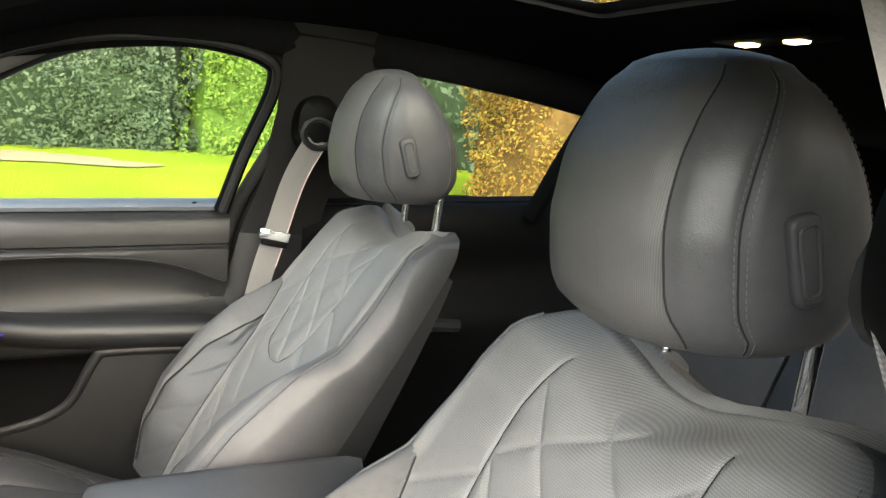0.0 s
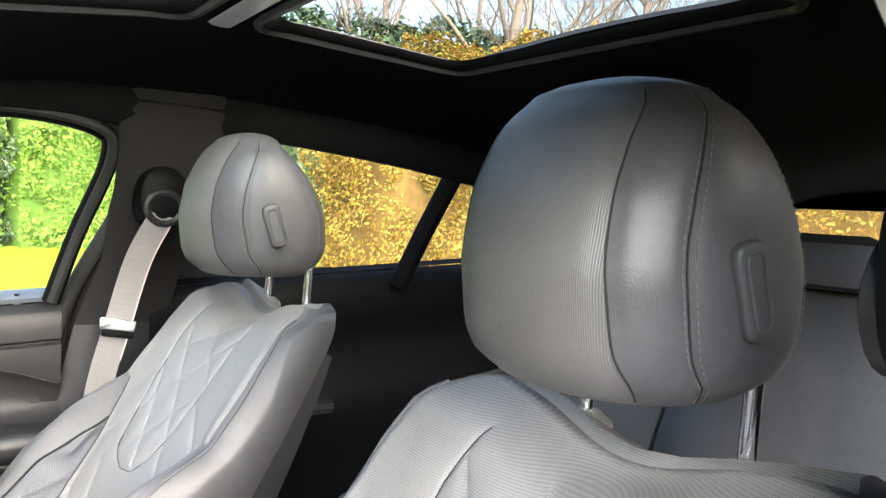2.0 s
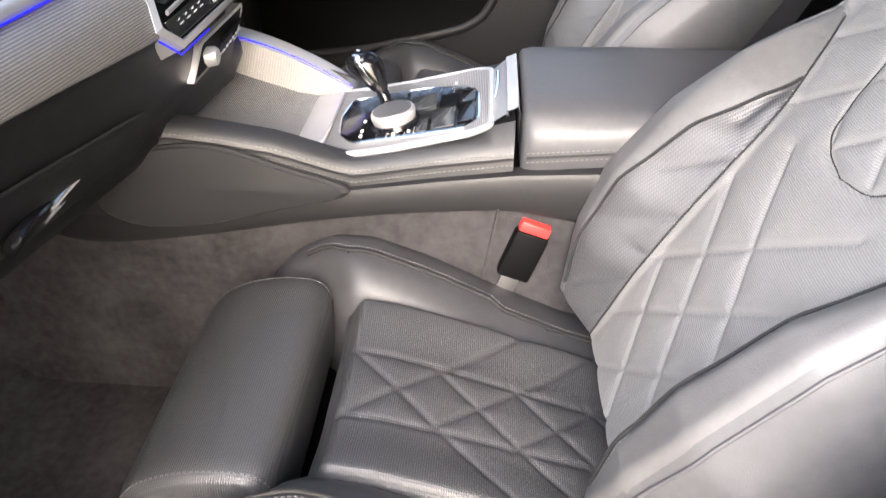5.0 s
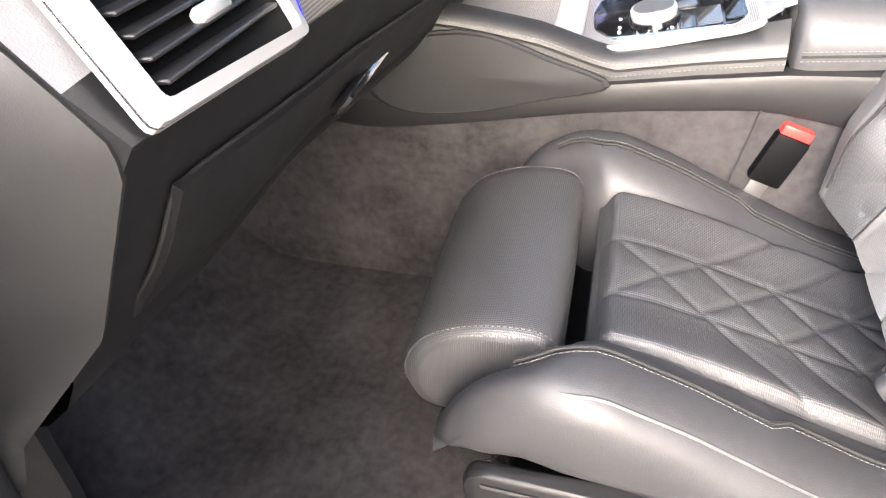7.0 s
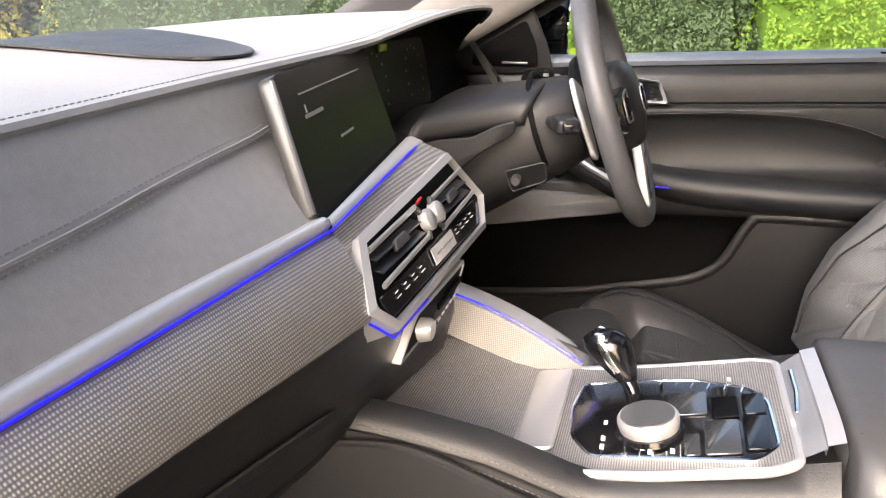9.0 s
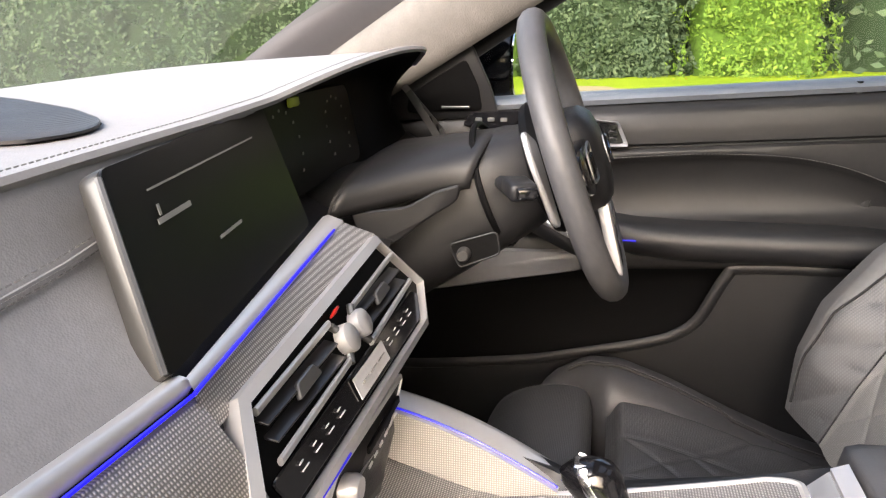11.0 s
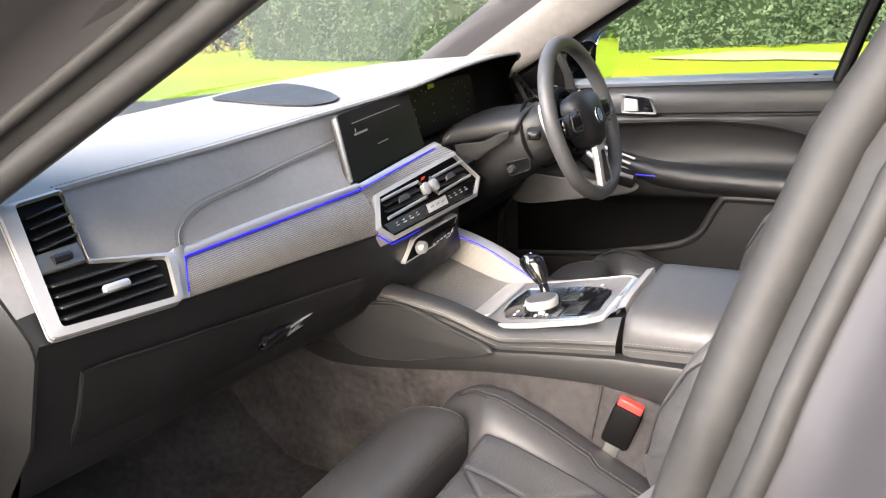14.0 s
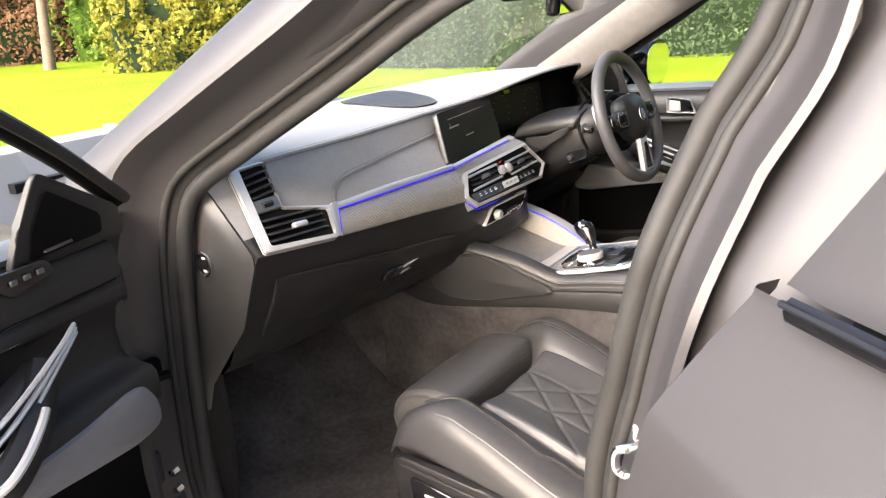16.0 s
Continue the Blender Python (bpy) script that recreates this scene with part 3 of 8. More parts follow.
    solid("roof_rail", tube(catmull([p + V(-0.016, 0, 0.022) if sx < 0 else p for p in rail], 4), 0.034 if sx > 0 else 0.018, 10, squash=(1.0, 1.2)), HEADLINER, "cloth-covered roof rail above the doors", "roof rail", kind="structure")
    # rear quarter: post between rear door glass and quarter glass, and the solid rear corner
    solid("rear_window_post", tube([V(sx * 0.755, -0.755, 1.17), V(sx * 0.70, -0.785, 1.30), V(sx * 0.63, -0.825, 1.455)], 0.020, 8, squash=(1, 1.2)), PLASTIC, "black post of the rear door window", "pillar", kind="structure")
    bm = sheet(lambda u, v: V(sx * lerp(0.77, 0.58, v), lerp(-1.12, -2.05, u) - 0.02 * v, lerp(1.16, lerp(1.46, 1.39, u), v)), 6, 5, 0.02)
    solid("rear_quarter", bm, HEADLINER, "black rear quarter trim", "trim panel", kind="structure")
    bm = sheet(lambda u, v: V(sx * lerp(0.79, 0.645, v), lerp(-0.20, -1.14, u), lerp(1.17, lerp(1.49, 1.40, u), v)), 8, 5)
    g = solid("rear_side_window", bm, GLASS_DARK if sx > 0 else GLASS_PRIV, "tinted rear side window", "window", kind="structure")
    g.visible_shadow = False
# tailgate with its window
bm = bmesh.new()
for (x0, x1, z0, z1) in ((-0.8, 0.8, 0.40, 1.24), (-0.8, -0.60, 1.24, 1.52), (0.60, 0.8, 1.24, 1.52), (-0.60, 0.60, 1.405, 1.52)):
    box((x0 + x1) / 2, -2.02, (z0 + z1) / 2, x1 - x0, 0.05, z1 - z0, 0.004, bm=bm)
solid("tailgate", finish(bm), HEADLINER, "black trimmed inside of the tailgate", "tailgate", kind="structure")
bm = sheet(lambda u, v: V(lerp(-0.61, 0.61, u), -2.03 + 0.02 * v, lerp(1.23, 1.415, v)), 4, 2)
g = solid("rear_window", bm, GLASS_DARK, "narrow tinted rear window", "window", kind="structure")
g.visible_shadow = False

# bonnet and wiper ahead of the windscreen
bm = sheet(lambda u, v: V(lerp(-0.93, 0.93, u), lerp(1.10, 2.75, v) + 0.12 * (1 - (2 * u - 1) ** 2), 1.115 - 0.19 * v ** 1.7 - 0.06 * abs(2 * u - 1) ** 3 + 0.012 * smooth01(0.5, 0.62, abs(2 * u - 1))), 24, 14, -0.02)
solid("bonnet", bm, PAINT, "dark grey metallic bonnet reflecting the sky", "bonnet", kind="structure")
for sx, a, b in ((-1, (-0.72, 1.13, 1.125), (-0.05, 1.30, 1.135)), (1, (0.0, 1.30, 1.135), (0.66, 1.16, 1.13))):
    solid("wiper", tube([V(*a), (V(*a) + V(*b)) / 2 + V(0, 0.015, 0.012), V(*b)], 0.008, 6), RUBBER, "black wiper resting at the foot of the windscreen", "wiper", group="wipers")
# left front wing beside the pillar
bm = sheet(lambda u, v: V(lerp(-0.90, -0.97, v ** 0.6), lerp(0.93, 2.6, u), lerp(1.10 - 0.10 * u, 0.50, v)), 14, 8, 0.012)
solid("front_wing", bm, PAINT, "dark grey metallic front wing", "car body", kind="structure")
bm = sheet(lambda u, v: V(lerp(0.90, 0.97, v ** 0.6), lerp(0.93, 2.6, u), lerp(1.10 - 0.10 * u, 0.50, v)), 14, 8, 0.012)
solid("front_wing", bm, PAINT, "dark grey metallic front wing", "car body", kind="structure")
# ---------------------------------------------------------------- front seats
REC = radians(31)
BACK_DIR, BACK_FWD = V(0, -math.sin(REC), math.cos(REC)), V(0, math.cos(REC), math.sin(REC))
BACK_ORG = V(0, 0.06, 0.655)


def seg_dist(px, py, a, b):
    dx, dy = b[0] - a[0], b[1] - a[1]
    t = max(0, min(1, ((px - a[0]) * dx + (py - a[1]) * dy) / (dx * dx + dy * dy)))
    return math.hypot(px - a[0] - t * dx, py - a[1] - t * dy)


def quilt(px, py, lines, width=0.005, depth=0.005, puff=0.035):
    """Height of padded leather between sewn lines: low on a seam, full a few centimetres off."""
    d = min((seg_dist(px, py, a, b) for a, b in lines), default=1)
    return -depth * math.exp(-(d / width) ** 2) - depth * 0.8 * math.exp(-(d / puff * 2.2) ** 2)


def poly_lines(*pts):
    return list(zip(pts, pts[1:]))


# seams of the backrest, (across, up the back)
U_SIDE = [(0.0, 0.328), (0.045, 0.338), (0.072, 0.365), (0.092, 0.42), (0.106, 0.49), (0.110, 0.56), (0.104, 0.615)]
B_EDGE = [(0.098, 0.0), (0.112, 0.10), (0.124, 0.19), (0.132, 0.26), (0.148, 0.325), (0.180, 0.385), (0.205, 0.43), (0.235, 0.445)]


def edge_x(s):
    """Where the padded side wing meets the middle of the backrest."""
    return curve1(s, [b for a, b in B_EDGE], [a for a, b in B_EDGE])


def wing_x(s):
    """The piping on the crest of the side wing."""
    return curve1(s, [0.0, 0.06, 0.16, 0.26, 0.33, 0.365, 0.66], [0.150, 0.162, 0.170, 0.168, 0.165, 0.166, 0.166])


BACK_LINES = []
for sgn in (-1, 1):
    BACK_LINES += poly_lines(*[(sgn * a, b) for a, b in U_SIDE])
    BACK_LINES += poly_lines(*[(sgn * a, b) for a, b in B_EDGE])
    # diamonds inside the U and below it
    BACK_LINES += [((sgn * -0.085, 0.40), (sgn * 0.108, 0.585)), ((sgn * -0.040, 0.34), (sgn * 0.106, 0.49)), ((sgn * -0.104, 0.49), (sgn * 0.02, 0.61))]
    for s0, x0, x1 in ((0.040, -0.042, 0.098), (0.135, -0.112, 0.118), (0.230, -0.125, 0.085)):
        BACK_LINES.append(((sgn * x0, s0 + 0.95 * x0), (sgn * x1, s0 + 0.95 * x1)))
    BACK_LINES += [((sgn * 0.084, 0.395), (sgn * 0.152, 0.335)), ((sgn * 0.100, 0.47), (sgn * 0.195, 0.405))]
    for k in range(4):
        s0 = 0.025 + 0.088 * k
        BACK_LINES.append(((sgn * (edge_x(s0 + 0.06) + 0.003), s0 + 0.06), (sgn * (wing_x(s0) - 0.010), s0)))
CUSH_LINES = []
for sgn in (-1, 1):
    CUSH_LINES.append(((sgn * 0.050, 0.385), (sgn * 0.040, 0.02)))
    for y0 in (0.375, 0.285, 0.195, 0.105):
        CUSH_LINES.append(((sgn * 0.048, y0), (sgn * -0.137, y0 - 0.205)))


def back_front(x, s):
    """How far the front of the backrest stands ahead of its middle plane."""
    w = back_width(s)
    a = abs(x)
    centre = curve1(s, [0, 0.1, 0.25, 0.4, 0.55, 0.66], [0.045, 0.05, 0.048, 0.035, 0.03, 0.015])
    bol = curve1(s, [0, 0.08, 0.16, 0.26, 0.36, 0.46, 0.56, 0.66], [0.085, 0.115, 0.125, 0.115, 0.085, 0.058, 0.035, 0.01])
    ex = edge_x(min(s, 0.43))
    rise = smooth01(ex - 0.016, ex + 0.065, a)
    d = lerp(centre, bol, rise)
    # hollow below the headrest
    d -= 0.020 * math.exp(-((x / 0.085) ** 2) - ((s - 0.655) / 0.06) ** 2)
    d -= 0.022 * smooth01(0.60, 0.656, s)
    edge = max(0, (a - (w - 0.035)) / 0.035)
    d = lerp(d, d - lerp(0.055, 0.016, smooth01(0.48, 0.62, s)), min(1, edge) ** 2)
    return d + quilt(x, s, BACK_LINES, 0.0027, 0.0027, 0.034) * (1 - edge if edge < 1 else 0)


def back_width(s):
    return curve1(s, [0, 0.06, 0.15, 0.25, 0.38, 0.48, 0.56, 0.60, 0.63, 0.648, 0.656], [0.195, 0.225, 0.25, 0.252, 0.247, 0.243, 0.235, 0.226, 0.212, 0.195, 0.172])


def back_point(x, s, d):
    s = s - 0.034 * math.exp(-(x / 0.10) ** 2) * smooth01(0.42, 0.655, s)
    return BACK_ORG + V(x, 0, 0) + BACK_DIR * s + BACK_FWD * d


def make_seat(name, at, label, back_dx=0.0):
    seat = thing(name, label, "car seat", at, group="front seats")
    # backrest padding: one skin round the front, sides and rear
    loops = []
    NS, NX = 190, 176
    for i in range(NS + 1):
        s = 0.656 * i / NS
        w = back_width(s)
        lp = []
        for k in range(NX + 1):
            x = w * (2 * k / NX - 1)
            lp.append(back_point(x, s, back_front(x, s)))
        bd = curve1(s, [0, 0.3, 0.55, 0.62, 0.656], [-0.085, -0.078, -0.078, -0.080, -0.074])
        lift = 0.022 * smooth01(0.56, 0.656, s)
        for k in range(9):
            x = w * (1 - 2 * k / 8)
            lp.append(back_point(x * 0.985, s, bd + 0.03 * (abs(x) / w) ** 4) + BACK_DIR * lift)
        loops.append(lp)
    # rounded top, closing towards its middle line
    rim_loop = loops[-1]
    mids = [BACK_ORG + V(p.x * 0.96, 0, 0) + BACK_DIR * ((p - BACK_ORG).dot(BACK_DIR) * 0.5 + 0.5 * (0.655 - 0.034 * math.exp(-(p.x / 0.10) ** 2))) + BACK_FWD * -0.036 for p in rim_loop]
    for q, up in ((0.25, 0.003), (0.5, 0.005), (0.75, 0.006), (1.0, 0.006)):
        loops.append([lerp(p, m, q) + BACK_DIR * up for p, m in zip(rim_loop, mids)])
    bm = loft(loops)
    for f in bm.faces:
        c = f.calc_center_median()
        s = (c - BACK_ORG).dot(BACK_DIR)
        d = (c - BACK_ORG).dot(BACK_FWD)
        # outer sides and inner wing faces get darker colours in place of shade
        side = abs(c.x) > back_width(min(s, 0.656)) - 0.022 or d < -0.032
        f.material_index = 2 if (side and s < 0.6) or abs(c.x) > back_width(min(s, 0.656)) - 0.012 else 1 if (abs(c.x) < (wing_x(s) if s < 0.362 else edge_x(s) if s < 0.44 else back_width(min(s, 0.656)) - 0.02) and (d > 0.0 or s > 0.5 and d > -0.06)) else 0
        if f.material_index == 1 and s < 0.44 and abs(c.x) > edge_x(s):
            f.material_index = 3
    part("backrest", bm, [LIT_LEATHER, LIT_RIB, LEATHER, SHADED_RIB_X], seat, "quilted black leather backrest", sharp=80)
    # hard shell on the rear
    loops = []
    for i in range(21):
        s = 0.01 + 0.60 * i / 20
        w = back_width(s) * 0.985
        lp = [back_point(w * (2 * k / 12 - 1), s, curve1(s, [0, 0.3, 0.6], [-0.058, -0.046, -0.036])) for k in range(13)]
        lp += [back_point(w * (1 - 2 * k / 12), s, curve1(s, [0, 0.3, 0.6], [-0.105, -0.092, -0.062]) - 0.012 * (1 - (1 - 2 * k / 12) ** 2)) for k in range(13)]
        loops.append(lp)
    part("back_shell", loft(loops), SOFT, seat, "black plastic back shell")
    # piping and thread along the bolsters
    for sgn in (-1, 1):
        line = []
        for i in range(40):
            s = 0.03 + 0.60 * i / 39
            w = back_width(s) - 0.016
            line.append(back_point(sgn * w, s, back_front(sgn * w, s) + 0.0015))
        part("piping", tube(line, 0.0019, 6), LEATHER, seat, "leather piping")
        off = [p + V(-sgn * 0.008, 0, 0) + BACK_FWD * 0.003 for p in line]
        part("stitching", dashes(off, 0.0035, 0.0022, 0.0005), STITCH, seat, "grey thread stitching")
        crest = []
        for i in range(30):
            s = 0.015 + 0.347 * i / 29
            crest.append(back_point(sgn * wing_x(s), s, back_front(sgn * wing_x(s), s) + 0.0022))
        part("piping", tube(crest, 0.0021, 6), SEAM, seat, "dark piping on the side wing")
        part("stitching", dashes([p + V(sgn * 0.006, 0, 0) + BACK_FWD * 0.0005 for p in crest], 0.0035, 0.0022, 0.0005), STITCH, seat, "grey thread stitching")
        for pts in (B_EDGE[:-1], U_SIDE):
            line2 = []
            for p in catmull([V(a, b, 0) for a, b in pts], 8):
                line2.append(back_point(sgn * p.x, p.y, back_front(sgn * p.x, p.y) + 0.0004))
            part("seam", tube(line2, 0.0014 if pts is not U_SIDE else 0.0008, 5), SEAM, seat, "dark seam")

    # cushion
    def cz(x, y):
        base = curve1(y, [0.0, 0.08, 0.14, 0.2, 0.27, 0.33, 0.37, 0.40], [0.604, 0.615, 0.632, 0.651, 0.672, 0.688, 0.693, 0.690])
        return base + 0.012 * smooth01(0.06, 0.13, abs(x)) - 0.016 * smooth01(0.122, 0.137, abs(x)) ** 2 + quilt(x, y, CUSH_LINES, 0.0032, 0.0030, 0.040)
    NXc, NYc = 80, 110
    top = lambda u, v: V(lerp(-0.137, 0.137, u), lerp(0.0, 0.396, v), cz(lerp(-0.137, 0.137, u), lerp(0.0, 0.396, v)) - 0.026 * smooth01(0.93, 1.0, v) ** 2)
    bm = sheet(top, NXc, NYc)
    edge = [e for e in bm.edges if e.is_boundary]
    ex = bmesh.ops.extrude_edge_only(bm, edges=edge)
    for v in [g for g in ex["geom"] if isinstance(g, bmesh.types.BMVert)]:
        v.co.z = 0.56
    # cushion, bolsters and thigh rest carry the low seat's shade in their colour
    part("cushion", finish(bm), SHADED_RIB_X, seat, "quilted perforated leather cushion", sharp=80)
    for sgn in (-1, 1):
        loops = []
        for i in range(31):
            f = i / 30
            y = lerp(-0.02, 0.535, f)
            crest = curve1(y, [-0.02, 0.06, 0.12, 0.2, 0.30, 0.38, 0.43, 0.49, 0.52, 0.535], [0.598, 0.612, 0.628, 0.662, 0.709, 0.738, 0.735, 0.70, 0.655, 0.62])
            inn = curve1(y, [-0.02, 0.40, 0.44, 0.535], [0.128, 0.130, 0.160, 0.175])
            out = curve1(y, [-0.02, 0.1, 0.40, 0.48, 0.535], [0.240, 0.252, 0.252, 0.245, 0.222])
            mid = (inn + out) / 2 + 0.01
            lowz = min(crest - 0.012, curve1(y, [-0.02, 0.08, 0.2, 0.33, 0.40, 0.42, 0.535], [0.592, 0.604, 0.640, 0.682, 0.690, 0.66, 0.60]))
            bz = curve1(y, [-0.02, 0.12, 0.25, 0.45, 0.535], [0.555, 0.565, 0.605, 0.632, 0.610])
            pr = [V(inn, y, 0.55), V(inn, y, lowz - 0.012), V(lerp(inn, mid, 0.45), y, lerp(lowz, crest, 0.75)), V(mid, y, crest), V(lerp(mid, out, 0.6), y, crest - 0.008), V(out, y, crest - 0.032), V(out + 0.003, y, lerp(crest - 0.032, bz, 0.6)), V(out - 0.010, y, bz)]
            pts = [V(sgn * p.x, p.y, p.z) for p in pr]
            loops.append(catmull(pts, 3, True))
        part("bolster", loft(loops), SHADED_LEATHER, seat, "smooth leather side bolster", sharp=70)
        # dark piping between the ribbed inner strip and the smooth outer strip, and its cross seams
        inner = []
        for lp in loops[3:27]:
            inner.append(max(lp, key=lambda p: p.z) + V(-sgn * 0.018, 0, 0.0002))
        part("piping", tube(inner, 0.0022, 6), SEAM, seat, "dark piping on the bolster")
        part("stitching", dashes([p + V(sgn * 0.007, 0, 0.0012) for p in inner], 0.0035, 0.0022, 0.0005), STITCH, seat, "grey thread stitching")
        for i0 in (8, 13, 18, 22):
            a, b = loops[i0], loops[min(30, i0 + 2)]
            low_pts = sorted((p for p in a if abs(p.x) < abs(max(a, key=lambda q: q.z).x) and p.z > 0.585), key=lambda p: p.z)
            if len(low_pts) > 1:
                part("seam", tube([low_pts[0] + V(0, -0.012, 0.001), lerp(low_pts[0], low_pts[-1], 0.55) + V(-sgn * 0.001, 0, 0.004), inner[max(0, i0 - 2)]], 0.0012, 5), SEAM, seat, "cross seam")
        line = []
        for i in range(40):
            y = lerp(0.0, 0.52, i / 39)
            crest = curve1(y, [-0.02, 0.06, 0.12, 0.2, 0.30, 0.38, 0.43, 0.49, 0.52, 0.535], [0.598, 0.612, 0.628, 0.662, 0.709, 0.738, 0.735, 0.70, 0.655, 0.62])
            line.append(V(sgn * curve1(y, [0, 0.1, 0.40, 0.48, 0.535], [0.222, 0.233, 0.234, 0.228, 0.208]), y, crest - 0.011))
        part("piping", tube(line, 0.0024, 6), LEATHER, seat, "leather piping")
        part("stitching", dashes([p + V(-sgn * 0.008, 0, 0.004) for p in line], 0.0035, 0.0022, 0.0005), STITCH, seat, "grey thread stitching")
    # thigh extension: a rolled pad ahead of the cushion
    def ext_prof(x, shrink=0.0):
        pr = [(0.424, 0.60), (0.418, 0.66), (0.424, 0.702), (0.452, 0.716), (0.510, 0.710), (0.560, 0.685), (0.585, 0.642), (0.580, 0.600), (0.55, 0.578), (0.46, 0.576)]
        c = (0.49, 0.645)
        return [V(x, lerp(y, c[0], shrink), lerp(z, c[1], shrink)) for y, z in pr]
    loops = [catmull(ext_prof(x, sh), 4, True) for x, sh in ((-0.160, 0.25), (-0.157, 0.10), (-0.148, 0.03), (-0.13, 0.0), (0.0, -0.01), (0.13, 0.0), (0.148, 0.03), (0.157, 0.10), (0.160, 0.25))]
    part("thigh_rest", loft(loops), SHADED_RIB_X, seat, "rolled leather thigh extension", sharp=70)
    for sgn in (-1, 1):
        part("stitching", dashes(catmull(ext_prof(sgn * 0.150, 0.03), 4, True)[6:28], 0.0038, 0.0022, 0.0006), STITCH, seat, "grey thread stitching")
    # base, valances and runners
    part("seat_frame", box(0, 0.20, 0.50, 0.42, 0.52, 0.14, 0.02), PLASTIC, seat, "black seat frame")
    for sgn in (-1, 1):
        pr = rounded([V(sgn * 0.246, 0.500, 0.632), V(sgn * 0.246, 0.485, 0.52), V(sgn * 0.246, 0.40, 0.465), V(sgn * 0.246, -0.12, 0.46), V(sgn * 0.246, -0.16, 0.575), V(sgn * 0.246, 0.12, 0.575), V(sgn * 0.246, 0.28, 0.622)], 0.03, 4)
        part("side_valance", slab(pr, 0.022, 0.006, 2, V(sgn, 0, 0)), SOFT, seat, "grey-black plastic side cover")
        part("valance_line", tube([V(sgn * 0.2685, 0.478, 0.618), V(sgn * 0.2685, 0.30, 0.604), V(sgn * 0.2685, 0.12, 0.560), V(sgn * 0.2685, -0.12, 0.555)], 0.003, 6), SOFT, seat)
        for dx in (0.2,):
            part("runner", box(sgn * dx, 0.12, 0.425, 0.04, 0.66, 0.03, 0.005), PLASTIC, seat, "seat runner")
    sw = rounded([V(-0.269, 0.452, 0.604), V(-0.269, 0.448, 0.545), V(-0.269, 0.36, 0.520), V(-0.269, 0.345, 0.588)], 0.014, 4)
    part("switch_panel", slab(sw, 0.006, 0.002, 1, V(-1, 0, 0)), GLOSS_BLACK, seat, "seat switch panel with a memory mark")
    part("adjust_switch", box(-0.279, 0.315, 0.548, 0.016, 0.085, 0.024, 0.008), SILVER, seat, "satin seat adjuster")
    part("mark", box(-0.2765, 0.405, 0.575, 0.002, 0.022, 0.004, 0), WHITE_MARK, seat)
    # headrest
    NH = 96

    def hr_angle(f, a):
        """Bends the two seam lines: the side panel is an oval."""
        a1 = soft1(f, [0, 0.06, 0.15, 0.5, 0.85, 1.0], [146, 134, 126, 120.5, 124, 138], 0.09)
        a2 = soft1(f, [0, 0.06, 0.15, 0.5, 0.85, 1.0], [176, 160, 150, 144, 153, 172], 0.09)
        d = math.degrees(a)
        if d > 270:
            d -= 360
        left = d > 90
        q = d if left else 180 - d
        q = curve1(q, [90, 116, 144, 200, 270], [90, a1, a2, 203, 270])
        return radians(q if left else 180 - q)
    def hr_loop(f, n=NH, grow=0.0):
        z = lerp(1.244, 1.450, f)
        hw = soft1(f, [0, 0.03, 0.08, 0.2, 0.4, 0.6, 0.78, 0.9, 0.96, 1.0], [0.080, 0.100, 0.109, 0.117, 0.121, 0.119, 0.111, 0.099, 0.085, 0.066])
        yf = soft1(f, [0, 0.04, 0.15, 0.4, 0.65, 0.85, 0.95, 1.0], [-0.200, -0.176, -0.163, -0.157, -0.165, -0.185, -0.201, -0.217])
        yb = soft1(f, [0, 0.04, 0.2, 0.45, 0.65, 0.8, 0.92, 1.0], [-0.325, -0.350, -0.367, -0.361, -0.342, -0.319, -0.297, -0.284])
        yc, dp_ = (yf + yb) / 2, (yf - yb) / 2
        pts = []
        for k in range(n):
            a = hr_angle(f, 2 * math.pi * k / n)
            c, s = math.cos(a), math.sin(a)
            e = 0.66
            x = (hw + grow) * math.copysign(abs(c) ** e, c)
            y = yc + (dp_ + grow) * math.copysign(abs(s) ** e, s)
            y -= 0.033 * (x / 0.12) ** 2 * lerp(0.2, 1.0, smooth01(-0.5, 0.5, s))
            pts.append(V(x, y, z))
        return pts
    fs = [0, 0.015, 0.04, 0.08] + [0.08 + 0.82 * k / 20 for k in range(1, 21)] + [0.93, 0.955, 0.975, 0.99, 1.0]
    K1, K2 = int(NH * 116 / 360), int(NH * 144 / 360)
    lps = []
    for f in fs:
        lp = hr_loop(f)
        c = sum(lp, V(0, 0, 0)) / NH
        for kk in (K1, K2, NH // 2 - K1, NH // 2 - K2):
            lp[kk % NH] = lerp(lp[kk % NH], c, 0.016)
        lps.append(lp)
    crown = lps[-1]
    cc = sum(crown, V(0, 0, 0)) / NH
    for q, up in ((0.25, 0.006), (0.5, 0.0095), (0.75, 0.0115), (0.95, 0.012)):
        lps.append([lerp(p, cc, q) + V(0, 0, up) for p in crown])
    bm = loft(lps)
    bm.faces.ensure_lookup_table()
    for f in bm.faces:
        c = f.calc_center_median()
        if len(f.verts) == 4:
            mid = hr_loop(min(1.0, (c.z - 1.244) / 0.206))
            xk = abs(mid[K1].x)
            f.material_index = 1 if c.y > mid[K1].y - 0.001 and abs(c.x) < xk else 0
    hr = part("headrest", bm, [LEATHER, LEATHER_HEAD], seat, "padded black leather headrest", sharp=80)
    for sgn in (-1, 1):
        for kk in (K1, K2):
            k = kk if sgn < 0 else (NH // 2 - kk) % NH
            line = [hr_loop(f, grow=-0.0015)[k] for f in fs[1:-2]]
            part("seam", tube(line, 0.0009, 5), SEAM, hr, "sewn seam")
